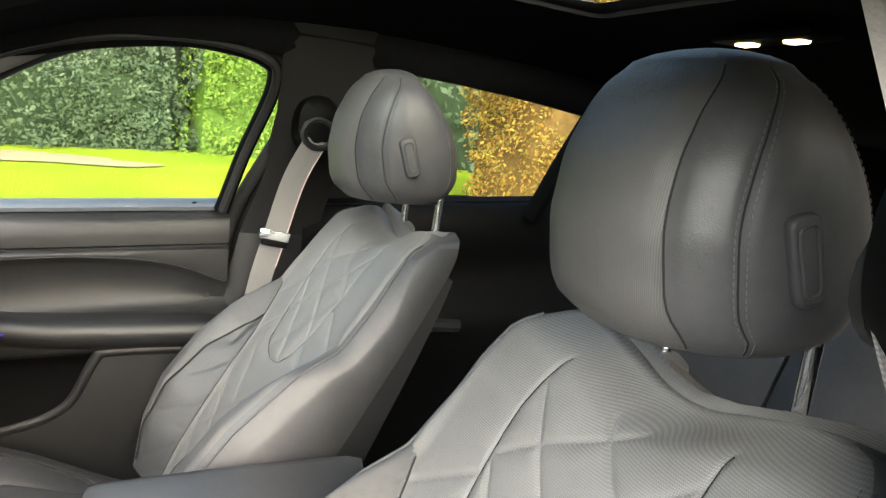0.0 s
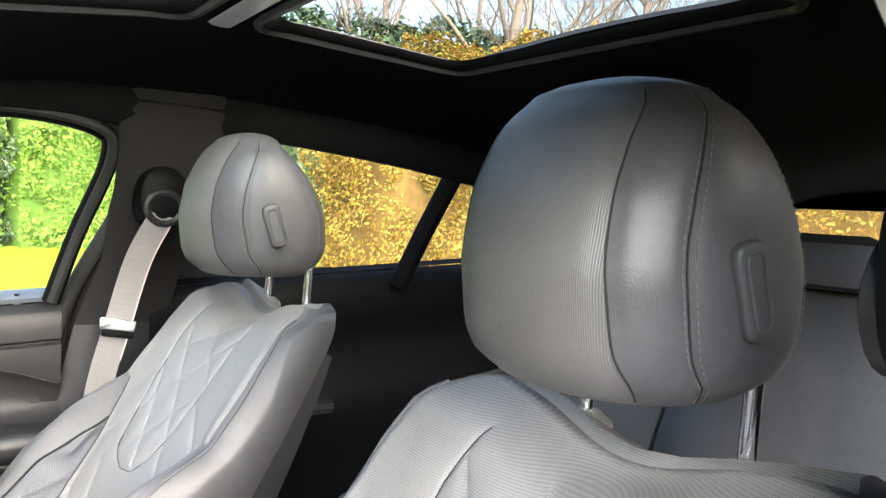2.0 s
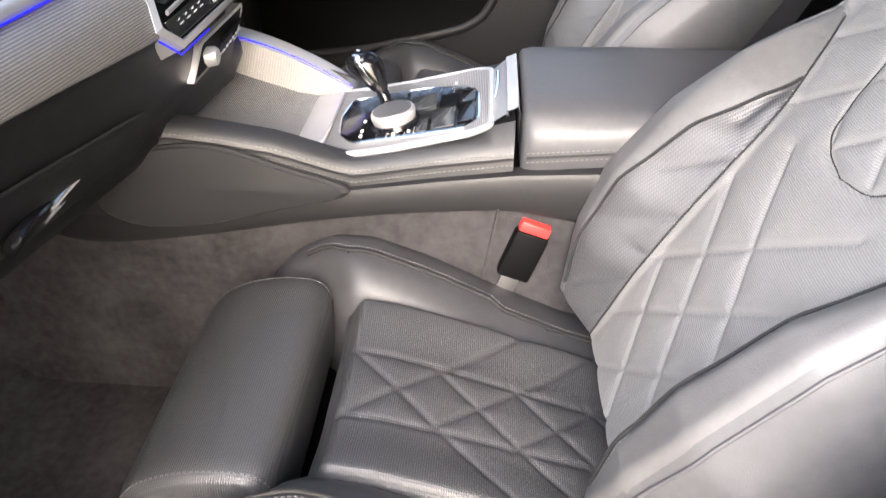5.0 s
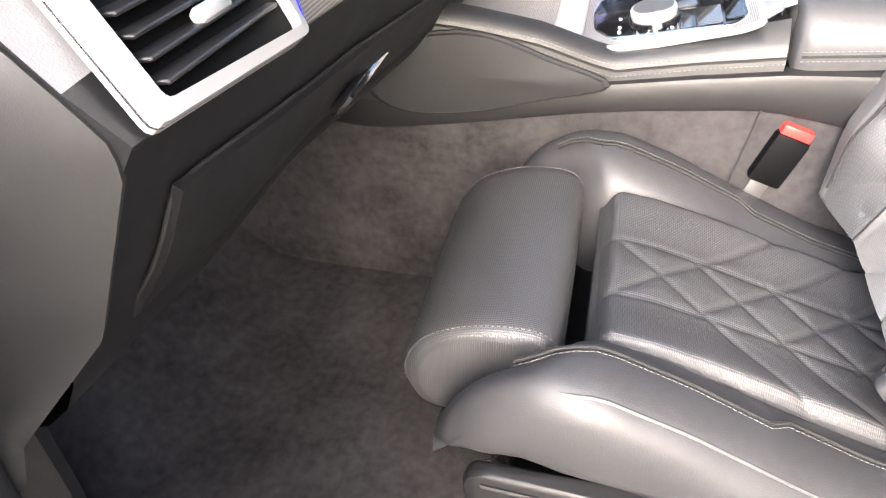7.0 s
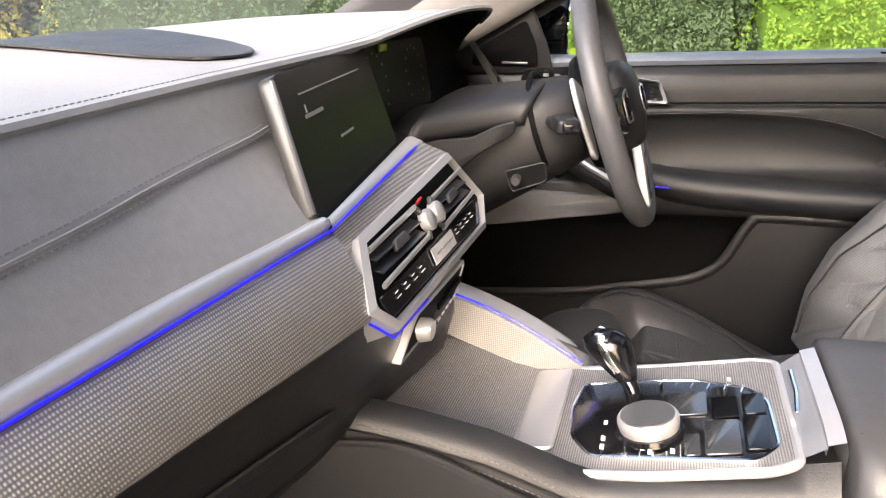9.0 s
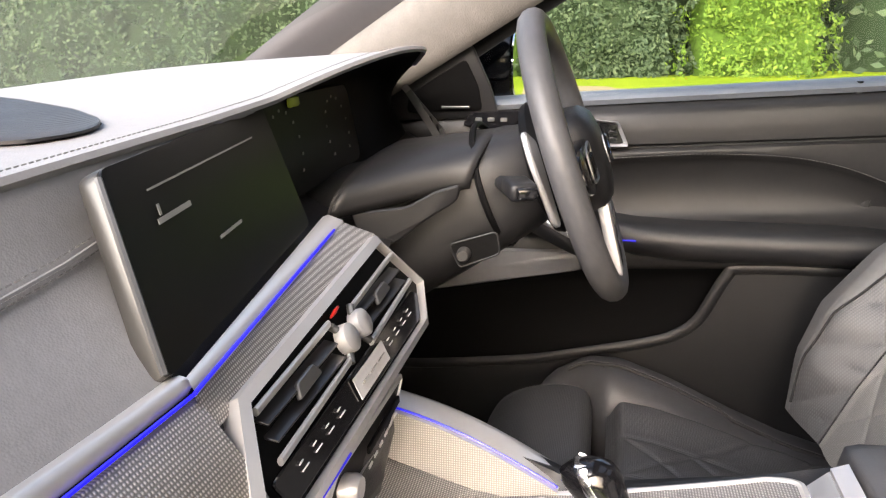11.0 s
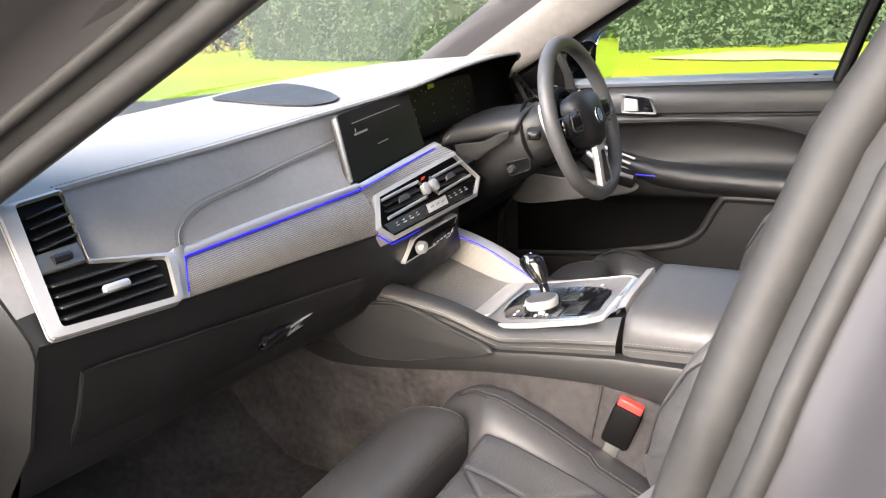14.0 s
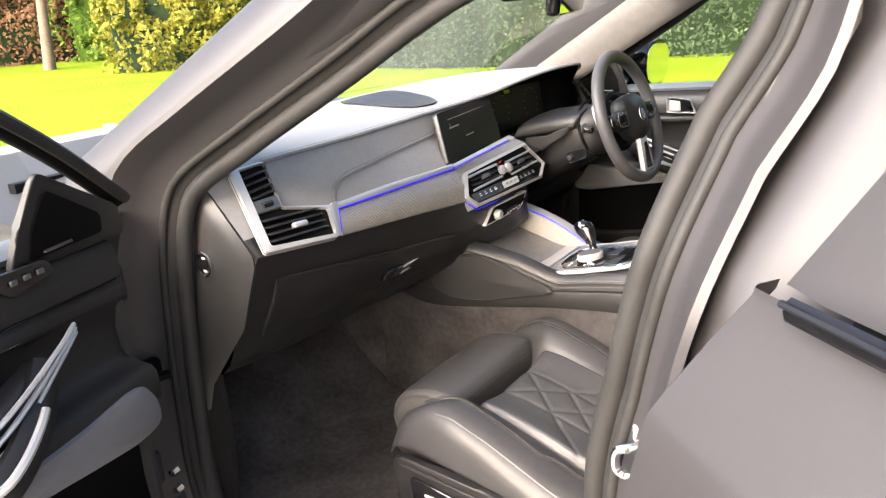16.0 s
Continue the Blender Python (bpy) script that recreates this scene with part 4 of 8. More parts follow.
            if kk == K2:
                for dk in (-1, 1):
                    line2 = [lerp(hr_loop(f, grow=0.0008)[k], hr_loop(f, grow=0.0008)[(k + dk) % NH], 0.7) for f in fs[1:-2]]
                    part("stitching", dashes(line2, 0.0035, 0.0022, 0.0005), STITCH, hr, "grey thread stitching")
    bp = hr_loop(0.38)[NH // 2 - 3]
    nrm = (hr_loop(0.38)[NH // 2 - 1] - hr_loop(0.38)[NH // 2 - 5]).cross(V(0, 0, 1)).normalized()
    if nrm.x > 0:
        nrm = -nrm
    yaw = math.atan2(nrm.y, nrm.x) - math.pi
    rot = Euler((radians(-17), 0, yaw)).to_matrix()
    def oval(hy, hz, r, d):
        return rounded([bp + nrm * d + rot @ V(0, a * hy * (1.0 if b > 0 else 0.86), b * hz) for a, b in ((-1, -1), (1, -1), (1, 1), (-1, 1))], r, 5)
    part("side_button", slab(oval(0.0135, 0.032, 0.011, -0.004), 0.0095, 0.0035, 3, nrm), LEATHER, hr, "moulded oval side button")
    part("button_ring", tube(oval(0.0075, 0.024, 0.006, 0.0058), 0.0013, 5, True), LEATHER, hr)
    rear_line = [hr_loop(f, grow=0.0008)[NH // 2 + 7] for f in fs[2:-3]]
    part("stitching", dashes(rear_line, 0.0035, 0.0022, 0.0005), STITCH, hr, "grey thread stitching")
    for sgn in (-1, 1):
        part("post", tube([V(sgn * 0.079, -0.326, 1.150), V(sgn * 0.079, -0.332, 1.270)], 0.0068, 14), CHROME, seat, "chrome headrest post")
        part("collar", tube([V(sgn * 0.079, -0.326, 1.160), V(sgn * 0.079, -0.327, 1.183), V(sgn * 0.079, -0.327, 1.190)], [0.026, 0.022, 0.014], 16, squash=(1.2, 1.0)), LIT_RIB, seat, "plastic post collar")
    for o in seat.children:
        if o.name.split(".")[0] in ("backrest", "back_shell", "headrest", "post", "collar") or (o.name.split(".")[0] in ("piping", "stitching", "seam") and max(v.co.z for v in o.data.vertices) > 0.9):
            o.location.x = back_dx
    return seat


seat_left = make_seat("front_seat", (-0.375, 0.004, 0), "black quilted leather front passenger seat with chrome headrest posts", 0.018)
seat_right = make_seat("front_seat", (0.408, 0, 0), "black quilted leather driver's seat behind the steering wheel")
# ---------------------------------------------------------------- dashboard
DX = [-0.775, -0.60, -0.41, -0.20, 0.0, 0.12, 0.20, 0.28, 0.40, 0.55, 0.62, 0.70, 0.775]
D_TAB = {
    "a": ([1.22, 1.27, 1.30, 1.32, 1.33, 1.33, 1.33, 1.32, 1.31, 1.29, 1.27, 1.25, 1.22], [1.125] * 13),
    "b": ([1.0, 1.03, 1.05, 1.06, 1.07, 1.07, 1.07, 1.06, 1.05, 1.03, 1.0, 0.98, 0.97], [1.165, 1.184, 1.194, 1.200, 1.204, 1.206, 1.208, 1.210, 1.210, 1.205, 1.195, 1.175, 1.15]),
    "c": ([0.760, 0.740, 0.727, 0.717, 0.717, 0.717, 0.705, 0.69, 0.675, 0.678, 0.690, 0.76, 0.80], [1.168, 1.178, 1.183, 1.192, 1.197, 1.202, 1.214, 1.226, 1.236, 1.234, 1.226, 1.18, 1.15]),
    "d": ([0.712, 0.697, 0.695, 0.692, 0.712, 0.748, 0.79, 0.80, 0.80, 0.80, 0.78, 0.77, 0.80], [1.12, 1.130, 1.132, 1.14, 1.145, 1.17, 1.195, 1.205, 1.21, 1.205, 1.19, 1.15, 1.12]),
    "e": ([0.668, 0.662, 0.652, 0.638, 0.676, 0.702, 0.765, 0.775, 0.78, 0.775, 0.75, 0.75, 0.78], [1.072, 1.077, 1.080, 1.086, 1.088, 1.08, 1.075, 1.07, 1.07, 1.07, 1.08, 1.09, 1.09]),
    "f": ([0.638, 0.630, 0.611, 0.588, 0.590, 0.61, 0.64, 0.65, 0.65, 0.65, 0.66, 0.68, 0.70], [1.046, 1.030, 1.019, 1.006, 0.99, 0.985, 1.03, 1.035, 1.035, 1.03, 1.03, 1.04, 1.04]),
    "g": ([0.648, 0.640, 0.622, 0.598, 0.590, 0.62, 0.66, 0.67, 0.67, 0.67, 0.67, 0.69, 0.71], [1.030, 1.014, 1.003, 0.990, 0.975, 0.97, 1.0, 1.0, 1.0, 1.0, 1.0, 1.01, 1.01]),
    "h": ([0.720, 0.690, 0.690, 0.625, 0.588, 0.62, 0.68, 0.69, 0.69, 0.69, 0.69, 0.70, 0.72], [0.90, 0.900, 0.885, 0.90, 0.92, 0.92, 0.93, 0.93, 0.92, 0.92, 0.92, 0.92, 0.92]),
    "i": ([0.828, 0.815, 0.810, 0.740, 0.66, 0.67, 0.76, 0.80, 0.82, 0.82, 0.82, 0.82, 0.83], [0.770, 0.765, 0.765, 0.80, 0.85, 0.85, 0.83, 0.80, 0.79, 0.79, 0.79, 0.79, 0.79]),
    "j": ([1.25] * 13, [0.735] * 13),
}


def dp(k, x):
    """A point of the dashboard's section line k at x."""
    ys, zs = D_TAB[k]
    if k in "abcd" and x > 0.14:
        return V(x, soft1(x, DX, ys, 0.05), soft1(x, DX, zs, 0.05))
    return V(x, curve1(x, DX, ys), curve1(x, DX, zs))


dash = thing("dashboard", "black leather dashboard with silver mesh trim and blue light lines", "dashboard")
xs_d = sorted(set([round(-0.775 + 0.025 * k, 4) for k in range(63)]))
def strip(keys, n=5):
    rows = []
    for x in xs_d:
        pts = [dp(k, x) for k in keys]
        rows.append(catmull(pts, n) if len(pts) > 2 else pts)
    return rows
part("top_pad", loft(strip("abc"), False), LEATHER_DASH, dash, "grained leather dashboard top", sharp=0)
bm = loft(strip("cde"), False)
for f in bm.faces:
    f.material_index = 1 if f.calc_center_median().x > 0.135 else 0
part("face_panel", bm, [LEATHER_DASH, PLASTIC], dash, "leather dashboard face", sharp=0)
part("trim_back", loft(strip("ef"), False), SOFT, dash, sharp=0)
low = loft(strip("fghij"), False)
part("lower_panel", low, SOFT, dash, "soft black lower dashboard", sharp=0)
for sx in (-1, 1):
    lp = []
    for a, b in zip("abcdefghi", "bcdefghij"):
        lp += [dp(a, sx * 0.775)]
    lp.append(dp("j", sx * 0.775))
    bm = bmesh.new()
    bm.faces.new([bm.verts.new(p) for p in lp])
    bmesh.ops.triangulate(bm, faces=bm.faces)
    part("end_cap", finish(bm, False), SOFT, dash, "dashboard end panel")
lip = [dp("c", x) for x in xs_d if -0.66 < x < 0.66]
part("edge_piping", tube(lip, 0.0045, 6), LEATHER_DASH, dash, "rolled leather edge")
part("stitching", dashes([p + V(0, 0.012, 0.0035) for p in lip], 0.0035, 0.0022, 0.0005), STITCH, dash, "grey thread stitching")
# second seam on the passenger face, bending down to the trim
def face_at(x, z, proud=0.003):
    """A point of the passenger face at a height."""
    c, d, e = dp("c", x), dp("d", x), dp("e", x)
    return V(x, curve1(z, [e.z, d.z, c.z], [e.y, d.y, c.y]) - proud, z)
SEAM_XZ = [(-0.556, 1.080), (-0.546, 1.097), (-0.532, 1.107), (-0.508, 1.117), (-0.470, 1.124), (-0.39, 1.130), (-0.30, 1.139), (-0.19, 1.148), (-0.165, 1.150)]
seam = [face_at(p.x, p.z) for p in catmull([V(x, 0, z) for x, z in SEAM_XZ], 8)]
part("face_seam", tube(seam, 0.0014, 5), LEATHER_DASH, dash, "sewn seam")
for k in (-1, 1):
    side_line = [face_at(p.x + 0.0035 * k, p.z - 0.0035 * k, 0.0022) for p in seam]
    part("stitching", dashes(side_line, 0.0038, 0.0022, 0.0006), STITCH, dash, "grey thread stitching")
# metal trim band from the left vent to the centre panel
def band(x, f, proud):
    e, g = dp("e", x), dp("f", x)
    n = (g - e).cross(V(1, 0, 0)).normalized()
    if n.y > 0:
        n = -n
    return lerp(e, g, f) + n * proud
NB = 30
def bx(k, f):
    """Across the band; its left end leans with the vent."""
    return lerp(-0.556 - 0.030 * f, -0.203, k / NB)
part("mesh_trim", loft([[band(bx(k, 0.16), 0.16, 0.003), band(bx(k, 0.19), 0.19, 0.008), band(bx(k, 0.6), 0.6, 0.010), band(bx(k, 0.97), 0.97, 0.008), band(bx(k, 1.0), 1.0, 0.002)] for k in range(NB + 1)], False), MESH, dash, "silver perforated mesh trim", sharp=0)
part("trim_edge", loft([[band(x, lerp(-0.09, 0.0, smooth01(-0.45, -0.2, x)), 0.0), band(x, lerp(-0.07, 0.02, smooth01(-0.45, -0.2, x)), 0.007), band(x, lerp(0.0, 0.05, smooth01(-0.34, -0.2, x)), 0.010), band(x, 0.11, 0.0095), band(x, 0.14, 0.004)] for x in [-0.572 + 0.0123 * k for k in range(31)]], False), SILVER, dash, "satin silver edge strip", sharp=0)
part("light_line", tube([band(bx(0, f), f, 0.009) for f in (0.9, 0.6, 0.3)] + [band(bx(k, 0.16), 0.155, 0.0095) for k in range(NB + 1)], 0.0013, 6), BLUE_LED, dash, "glowing blue light line")
part("trim_end", loft([[band(bx(0, f) + 0.002, f, 0.0085), band(bx(0, f) - 0.006, f, 0.012), band(bx(0, f) - 0.018, f, 0.012), band(bx(0, f) - 0.02, f, 0.0)] for f in (-0.10, 0.3, 0.6, 1.02)], False), SILVER, dash, "satin silver trim end", sharp=30)

# ---- left air vent: an L-shaped silver frame
def lv(x, z):
    """On the vent's sloping plane."""
    return V(x, 0.634 + (z - 1.046) * 0.93, z)
L_OUT = [lv(-0.766, 1.046), lv(-0.604, 1.030), lv(-0.570, 1.076), lv(-0.676, 1.098), lv(-0.648, 1.170), lv(-0.728, 1.168)]
def lift(pts, d):
    n = V(0, -0.73, 0.68)
    return [p + n * d for p in pts]
L_O = rounded(L_OUT, 0.008, 3)
ctr_in = [lv(-0.751, 1.0510), lv(-0.608, 1.0353), lv(-0.584, 1.0745), lv(-0.6770, 1.0965), lv(-0.6505, 1.1675), lv(-0.711, 1.1655)]
L_I = rounded(ctr_in, 0.006, 3)
vent = thing("side_air_vent", "L-shaped side air vent with silver frame and black slats", "air vent")
part("backing", slab(lift(L_O, 0.004), 0.002, 0, direction=V(0, -0.73, 0.68)), PLASTIC, vent, "dark vent cavity")
bm = loft([lift(L_O, 0.0), lift(L_O, 0.013), lift(L_I, 0.015), lift(L_I, 0.004)], True, False)
part("frame", bm, SILVER, vent, "satin silver frame", sharp=35)
for k in range(4):
    z = 1.0600 + 0.0098 * k
    part("slat", box(*lift([lv(-0.676 + 0.0035 * k, z - 0.0045)], 0.008)[0], 0.136, 0.016, 0.0030, 0.001, 1, Euler((radians(-8), radians(4), 0)).to_matrix()), SLAT, vent)
for k in range(4):
    z = 1.124 + 0.0105 * k
    part("slat", box(*lift([lv(-0.694 + 0.004 * k, z)], 0.008)[0], 0.050, 0.016, 0.0030, 0.001, 1, Euler((radians(-8), radians(-6), 0)).to_matrix()), SLAT, vent)
sl = lift([lv(-0.668, 1.066)], 0.014)[0]
part("slider", box(sl.x, sl.y, sl.z, 0.036, 0.010, 0.011, 0.004, 2, Euler((radians(-43), radians(4), 0)).to_matrix()), SILVER, vent, "silver vent slider")
part("divider", slab(lift(rounded([lv(-0.737, 1.099), lv(-0.678, 1.097), lv(-0.672, 1.117), lv(-0.728, 1.117)], 0.004, 2), 0.006), 0.008, 0.002, 1, V(0, -0.73, 0.68)), SATIN_GREY, vent, "silver bridge between the vents")
part("thumbwheel", tube(lift([lv(-0.714, 1.107), lv(-0.692, 1.107)], 0.0145), 0.0055, 10), GLOSS_BLACK, vent, "ribbed thumb wheel")

# airbag lock on the end panel
lock = thing("airbag_lock", "small round chrome key lock on the dashboard end", "key lock")
ang = [2 * math.pi * k / 24 for k in range(24)]
part("ring", tube([V(-0.7935, 0.762 + 0.017 * math.cos(a), 1.022 + 0.022 * math.sin(a)) for a in ang], 0.003, 6, True), CHROME, lock, "chrome ring")
part("barrel", tube([V(-0.780, 0.762, 1.022), V(-0.7945, 0.762, 1.022)], 0.015, 20), PLASTIC, lock)
part("key_slot", box(-0.7952, 0.762, 1.022, 0.001, 0.003, 0.012, 0), CHROME, lock)
for dz in (-0.012, 0.012):
    part("mark", box(-0.7952, 0.759, 1.022 + dz, 0.001, 0.008, 0.004, 0), WHITE_MARK, lock)

for sx in (-1, 1):
    bm = sheet(lambda u, v: V(sx * (0.778 + 0.012 * math.sin(u * 3)), lerp(curve1(lerp(0.70, 1.165, v), [0.70, 0.765, 0.77, 0.90, 1.03, 1.05, 1.165], [0.84, 0.816, 0.809, 0.702, 0.646, 0.650, 0.755]), 0.865 - 0.10 * v * v, u), lerp(0.70, 1.165, v)), 8, 40, 0.006)
    part("side_panel", bm, END_GREY, dash, "smooth end panel by the door seal")
# ---- glovebox
glove = thing("glovebox", "closed black glovebox with a small chrome handle", "glovebox")
def gp(x, f, proud=0.0025):
    a, b, c = dp("g", x), dp("h", x), dp("i", x)
    p = catmull([a, b, c], 20)
    k = min(len(p) - 2, int(f * (len(p) - 1)))
    q = lerp(p[k], p[k + 1], f * (len(p) - 1) - k)
    return q + V(0, -0.75, -0.35).normalized() * proud
def g_fn(u, v):
    x = lerp(-0.722 + 0.012 * v, -0.232 + 0.022 * v, u)
    return gp(x, lerp(lerp(0.15, 0.31, u), 0.95, v))
bm = sheet(g_fn, 32, 20, 0.008)
part("door", bm, SOFT, glove, "soft black glovebox lid", sharp=50)
rim_uv = rounded([V(0, 0, 0), V(1, 0, 0), V(1, 1, 0), V(0, 1, 0)], 0.07, 4)
rim_g = []
for a, b in zip(rim_uv, rim_uv[1:] + rim_uv[:1]):
    rim_g += [g_fn(*lerp(a, b, q / 8)[:2]) + V(0, -0.001, 0) for q in range(8)]
part("gap", tube(rim_g, 0.0017, 6, True), SEAM, glove, "dark gap round the lid")
hx, hf = -0.368, 0.47
hc = gp(hx, hf, 0.007)
rot = Euler((radians(38), 0, 0)).to_matrix()
part("handle_recess", box(hc.x - 0.030, hc.y, hc.z - 0.004, 0.066, 0.014, 0.034, 0.006, 2, rot), GLOSS_BLACK, glove, "dark handle recess")
part("handle", box(hc.x + 0.030, hc.y - 0.008, hc.z + 0.002, 0.074, 0.006, 0.026, 0.002, 2, rot @ Euler((0, radians(-12), 0)).to_matrix()), CHROME, glove, "chrome handle blade")
rot_h = rot @ Euler((0, radians(-12), 0)).to_matrix()
part("handle_rim", tube([hc + V(0.030, -0.0085, 0.002) + rot_h @ V(a * 0.037, -0.003, b * 0.013) for a, b in ((-1, -1), (1, -1), (1, 1), (-1, 1))], 0.0017, 6, True), SILVER, glove, "bright handle rim")

# ---- centre vents in a six-sided silver frame
def cvp(x, z):
    """On the plane of the centre panel, which leans back."""
    return V(x, 0.582 + (z - 0.985) * 0.52 + 0.02 * max(0, x), z)
CN = V(0, -0.887, 0.461)
def clift(pts, d):
    return [p + CN * d for p in pts]
C_OUT = [cvp(-0.222, 1.012), cvp(-0.192, 0.986), cvp(0.120, 0.984), cvp(0.166, 1.012), cvp(0.110, 1.074), cvp(-0.182, 1.060)]
C_IN = [cvp(-0.211, 1.0125), cvp(-0.187, 0.992), cvp(0.117, 0.990), cvp(0.157, 1.013), cvp(0.107, 1.067), cvp(-0.178, 1.054)]
cvent = thing("centre_air_vent", "six-sided silver frame with two air vents and climate buttons", "air vent")
bm = loft([clift(C_OUT, -0.03), clift(C_OUT, 0.012), clift(C_IN, 0.015), clift(C_IN, 0.004)], True, False)
part("frame", bm, SILVER, cvent, "bevelled satin silver frame", sharp=25)
part("backing", slab(clift(C_IN, 0.004), 0.002, 0, direction=CN), PLASTIC, cvent, "black vent cavity")
part("button_panel", slab(clift(rounded([cvp(-0.186, 0.995), cvp(0.117, 0.992), cvp(0.142, 1.008), cvp(0.128, 1.016), cvp(-0.192, 1.014)], 0.004, 2), 0.006), 0.003, 0.001, 1, CN), GLOSS_BLACK, cvent, "gloss black climate panel")
for side, (xa, xb2) in (("l", (-0.176, -0.052)), ("r", (-0.008, 0.120))):
    inner_end = xb2 if side == "l" else xa
    for z, dx in ((1.0215, 0.004), (1.0500, 0.0)):
        bar = [cvp(xa - (dx if side == "l" else 0.0), z - 0.002), cvp(xb2 + (dx * 2.5 if side == "r" else 0.0), z + 0.002)]
        part("vent_bar", tube(clift(bar, 0.0125), 0.0021, 8, squash=(1.0, 1.5)), SILVER, cvent, "silver vent bar")
    arc = [cvp(inner_end + (0.010 if side == "l" else -0.010) * math.sin(math.pi * k / 8), lerp(1.0215, 1.0500, k / 8)) for k in range(9)]
    part("vent_end", tube(clift(arc, 0.0125), 0.0032, 8), SATIN_GREY, cvent, "rounded vent end")
    for k in range(2):
        z = 1.0305 + 0.0105 * k
        part("slat", box(*clift([cvp((xa + xb2) / 2, z)], 0.0085)[0], xb2 - xa - 0.006, 0.012, 0.0018, 0.0006, 1, Euler((radians(10), 0, 0)).to_matrix()), SLAT, cvent)
    pad = clift(rounded([cvp((xa + xb2) / 2 - 0.020, 1.033), cvp((xa + xb2) / 2 + 0.020, 1.034), cvp((xa + xb2) / 2 + 0.014, 1.043), cvp((xa + xb2) / 2 - 0.014, 1.042)], 0.003, 2), 0.011)
    part("vent_slider", slab(pad, 0.004, 0.001, 1, CN), SATIN_GREY, cvent, "grey vent slider")
    kp = clift([cvp(xb2 + 0.010 if side == "l" else xa - 0.004, 1.036)], 0.010)[0]
    part("vent_knob", tube([kp, kp + CN * 0.009, kp + CN * 0.0105], [0.0118, 0.0112, 0.0092], 24), SILVER, cvent, "round silver vent knob")
part("display", slab(clift([cvp(-0.060, 0.998), cvp(0.012, 0.998), cvp(0.014, 1.0125), cvp(-0.058, 1.0125)], 0.0095), 0.001, 0, direction=CN), mat("lit_grey_display", (0.45, 0.45, 0.45), 0.3, vary=0.1, grain=200, bump=0), cvent, "pale climate display")
for k in range(3):
    q = clift([cvp(-0.044 + 0.020 * k, 1.005)], 0.011)[0]
    part("display_mark", box(q.x, q.y, q.z, 0.010, 0.001, 0.007, 0, rot=Euler((radians(27), 0, 0)).to_matrix()), SCREEN_TEXT, cvent)
for k in range(4):
    for x0 in (-0.158, 0.030):
        q = clift([cvp(x0 + 0.022 * k, 1.004)], 0.0096)[0]
        part("button_mark", box(q.x, q.y, q.z, 0.009, 0.0008, 0.0016, 0, rot=Euler((radians(27), 0, 0)).to_matrix()), WHITE_MARK, cvent)
        part("button_mark", box(q.x - 0.002, q.y + 0.002, q.z + 0.0042, 0.004, 0.0008, 0.0024, 0, rot=Euler((radians(27), 0, 0)).to_matrix()), WHITE_MARK, cvent)
q = clift([cvp(-0.028, 1.0535)], 0.0085)[0]
part("hazard_button", box(q.x, q.y, q.z, 0.011, 0.002, 0.008, 0.0008, 1, Euler((radians(27), 0, 0)).to_matrix()), RED, cvent, "red hazard button")
part("lower_light", tube(clift([cvp(-0.215, 1.004), cvp(-0.190, 0.982), cvp(-0.10, 0.981)], 0.004), 0.0012, 6), BLUE_LED, cvent, "glowing blue light line")

# ---- mesh strip above the centre vents, with a silver lip under the screen
def ct(x, f, d=0.0):
    u = (x + 0.182) / 0.292
    lo = V(x, lerp(0.616, 0.625, u), lerp(1.059, 1.073, u))
    hi = V(x, lerp(0.630, 0.671, u), lerp(1.085, 1.0895, u))
    return lerp(lo, hi, f) + V(0, -0.5, 0.86) * d
xs_ct = [-0.206 + 0.0166 * k for k in range(21)]
part("mesh_trim", loft([[ct(x, -0.1, 0.0), ct(x, 0.05, 0.002), ct(x, 0.66, 0.002)] for x in xs_ct], False), MESH, dash, "silver mesh strip under the screen", sharp=0)
part("trim_edge", loft([[ct(x, 0.66, 0.002), ct(x, 0.70, 0.004), ct(x, 1.0, 0.004), ct(x, 1.08, 0.0)] for x in xs_ct], False), SILVER, dash, "satin silver lip", sharp=0)
part("light_line", tube([ct(x, 0.70, 0.0042) for x in xs_ct[:-2]], 0.0013, 6), BLUE_LED, dash, "glowing blue light line")

# ---- radio slot below
radio = thing("audio_panel", "black audio slot panel with a silver volume knob", "audio panel")
def rp(x, z, d=0.0):
    return V(x, 0.585 + 0.07 * max(0.0, -0.03 - x) + (0.955 - z) * 0.12 - d, z)
o = rounded([rp(-0.132, 0.924), rp(0.026, 0.932), rp(0.050, 0.972), rp(-0.106, 0.968)], 0.006, 3)
oc = sum(o, V(0, 0, 0)) / len(o)
def shrink(p, fx, fz, d):
    return V(oc.x + (p.x - oc.x) * fx, p.y - d, oc.z + (p.z - oc.z) * fz)
part("frame", loft([[p + V(0, 0.010, 0) for p in o], [p + V(0, -0.002, 0) for p in o], [shrink(p, 0.97, 0.86, 0.0035) for p in o], [shrink(p, 0.97, 0.86, -0.004) for p in o]], True, False), SILVER, radio, "thin silver surround", sharp=30)
part("panel", slab([shrink(p, 0.97, 0.86, 0.0005) for p in o], 0.001, 0, direction=V(0, -1, 0)), PLASTIC, radio, "gloss black panel")
kp = rp(-0.088, 0.944, 0.002)
part("volume_knob", tube([kp, kp + V(0, -0.011, 0.002), kp + V(0, -0.014, 0.002)], [0.0125, 0.0115, 0.009], 20), SILVER, radio, "silver volume knob")
part("slot", box(-0.005, 0.582, 0.952, 0.085, 0.003, 0.007, 0.001), PLASTIC, radio, "disc slot")
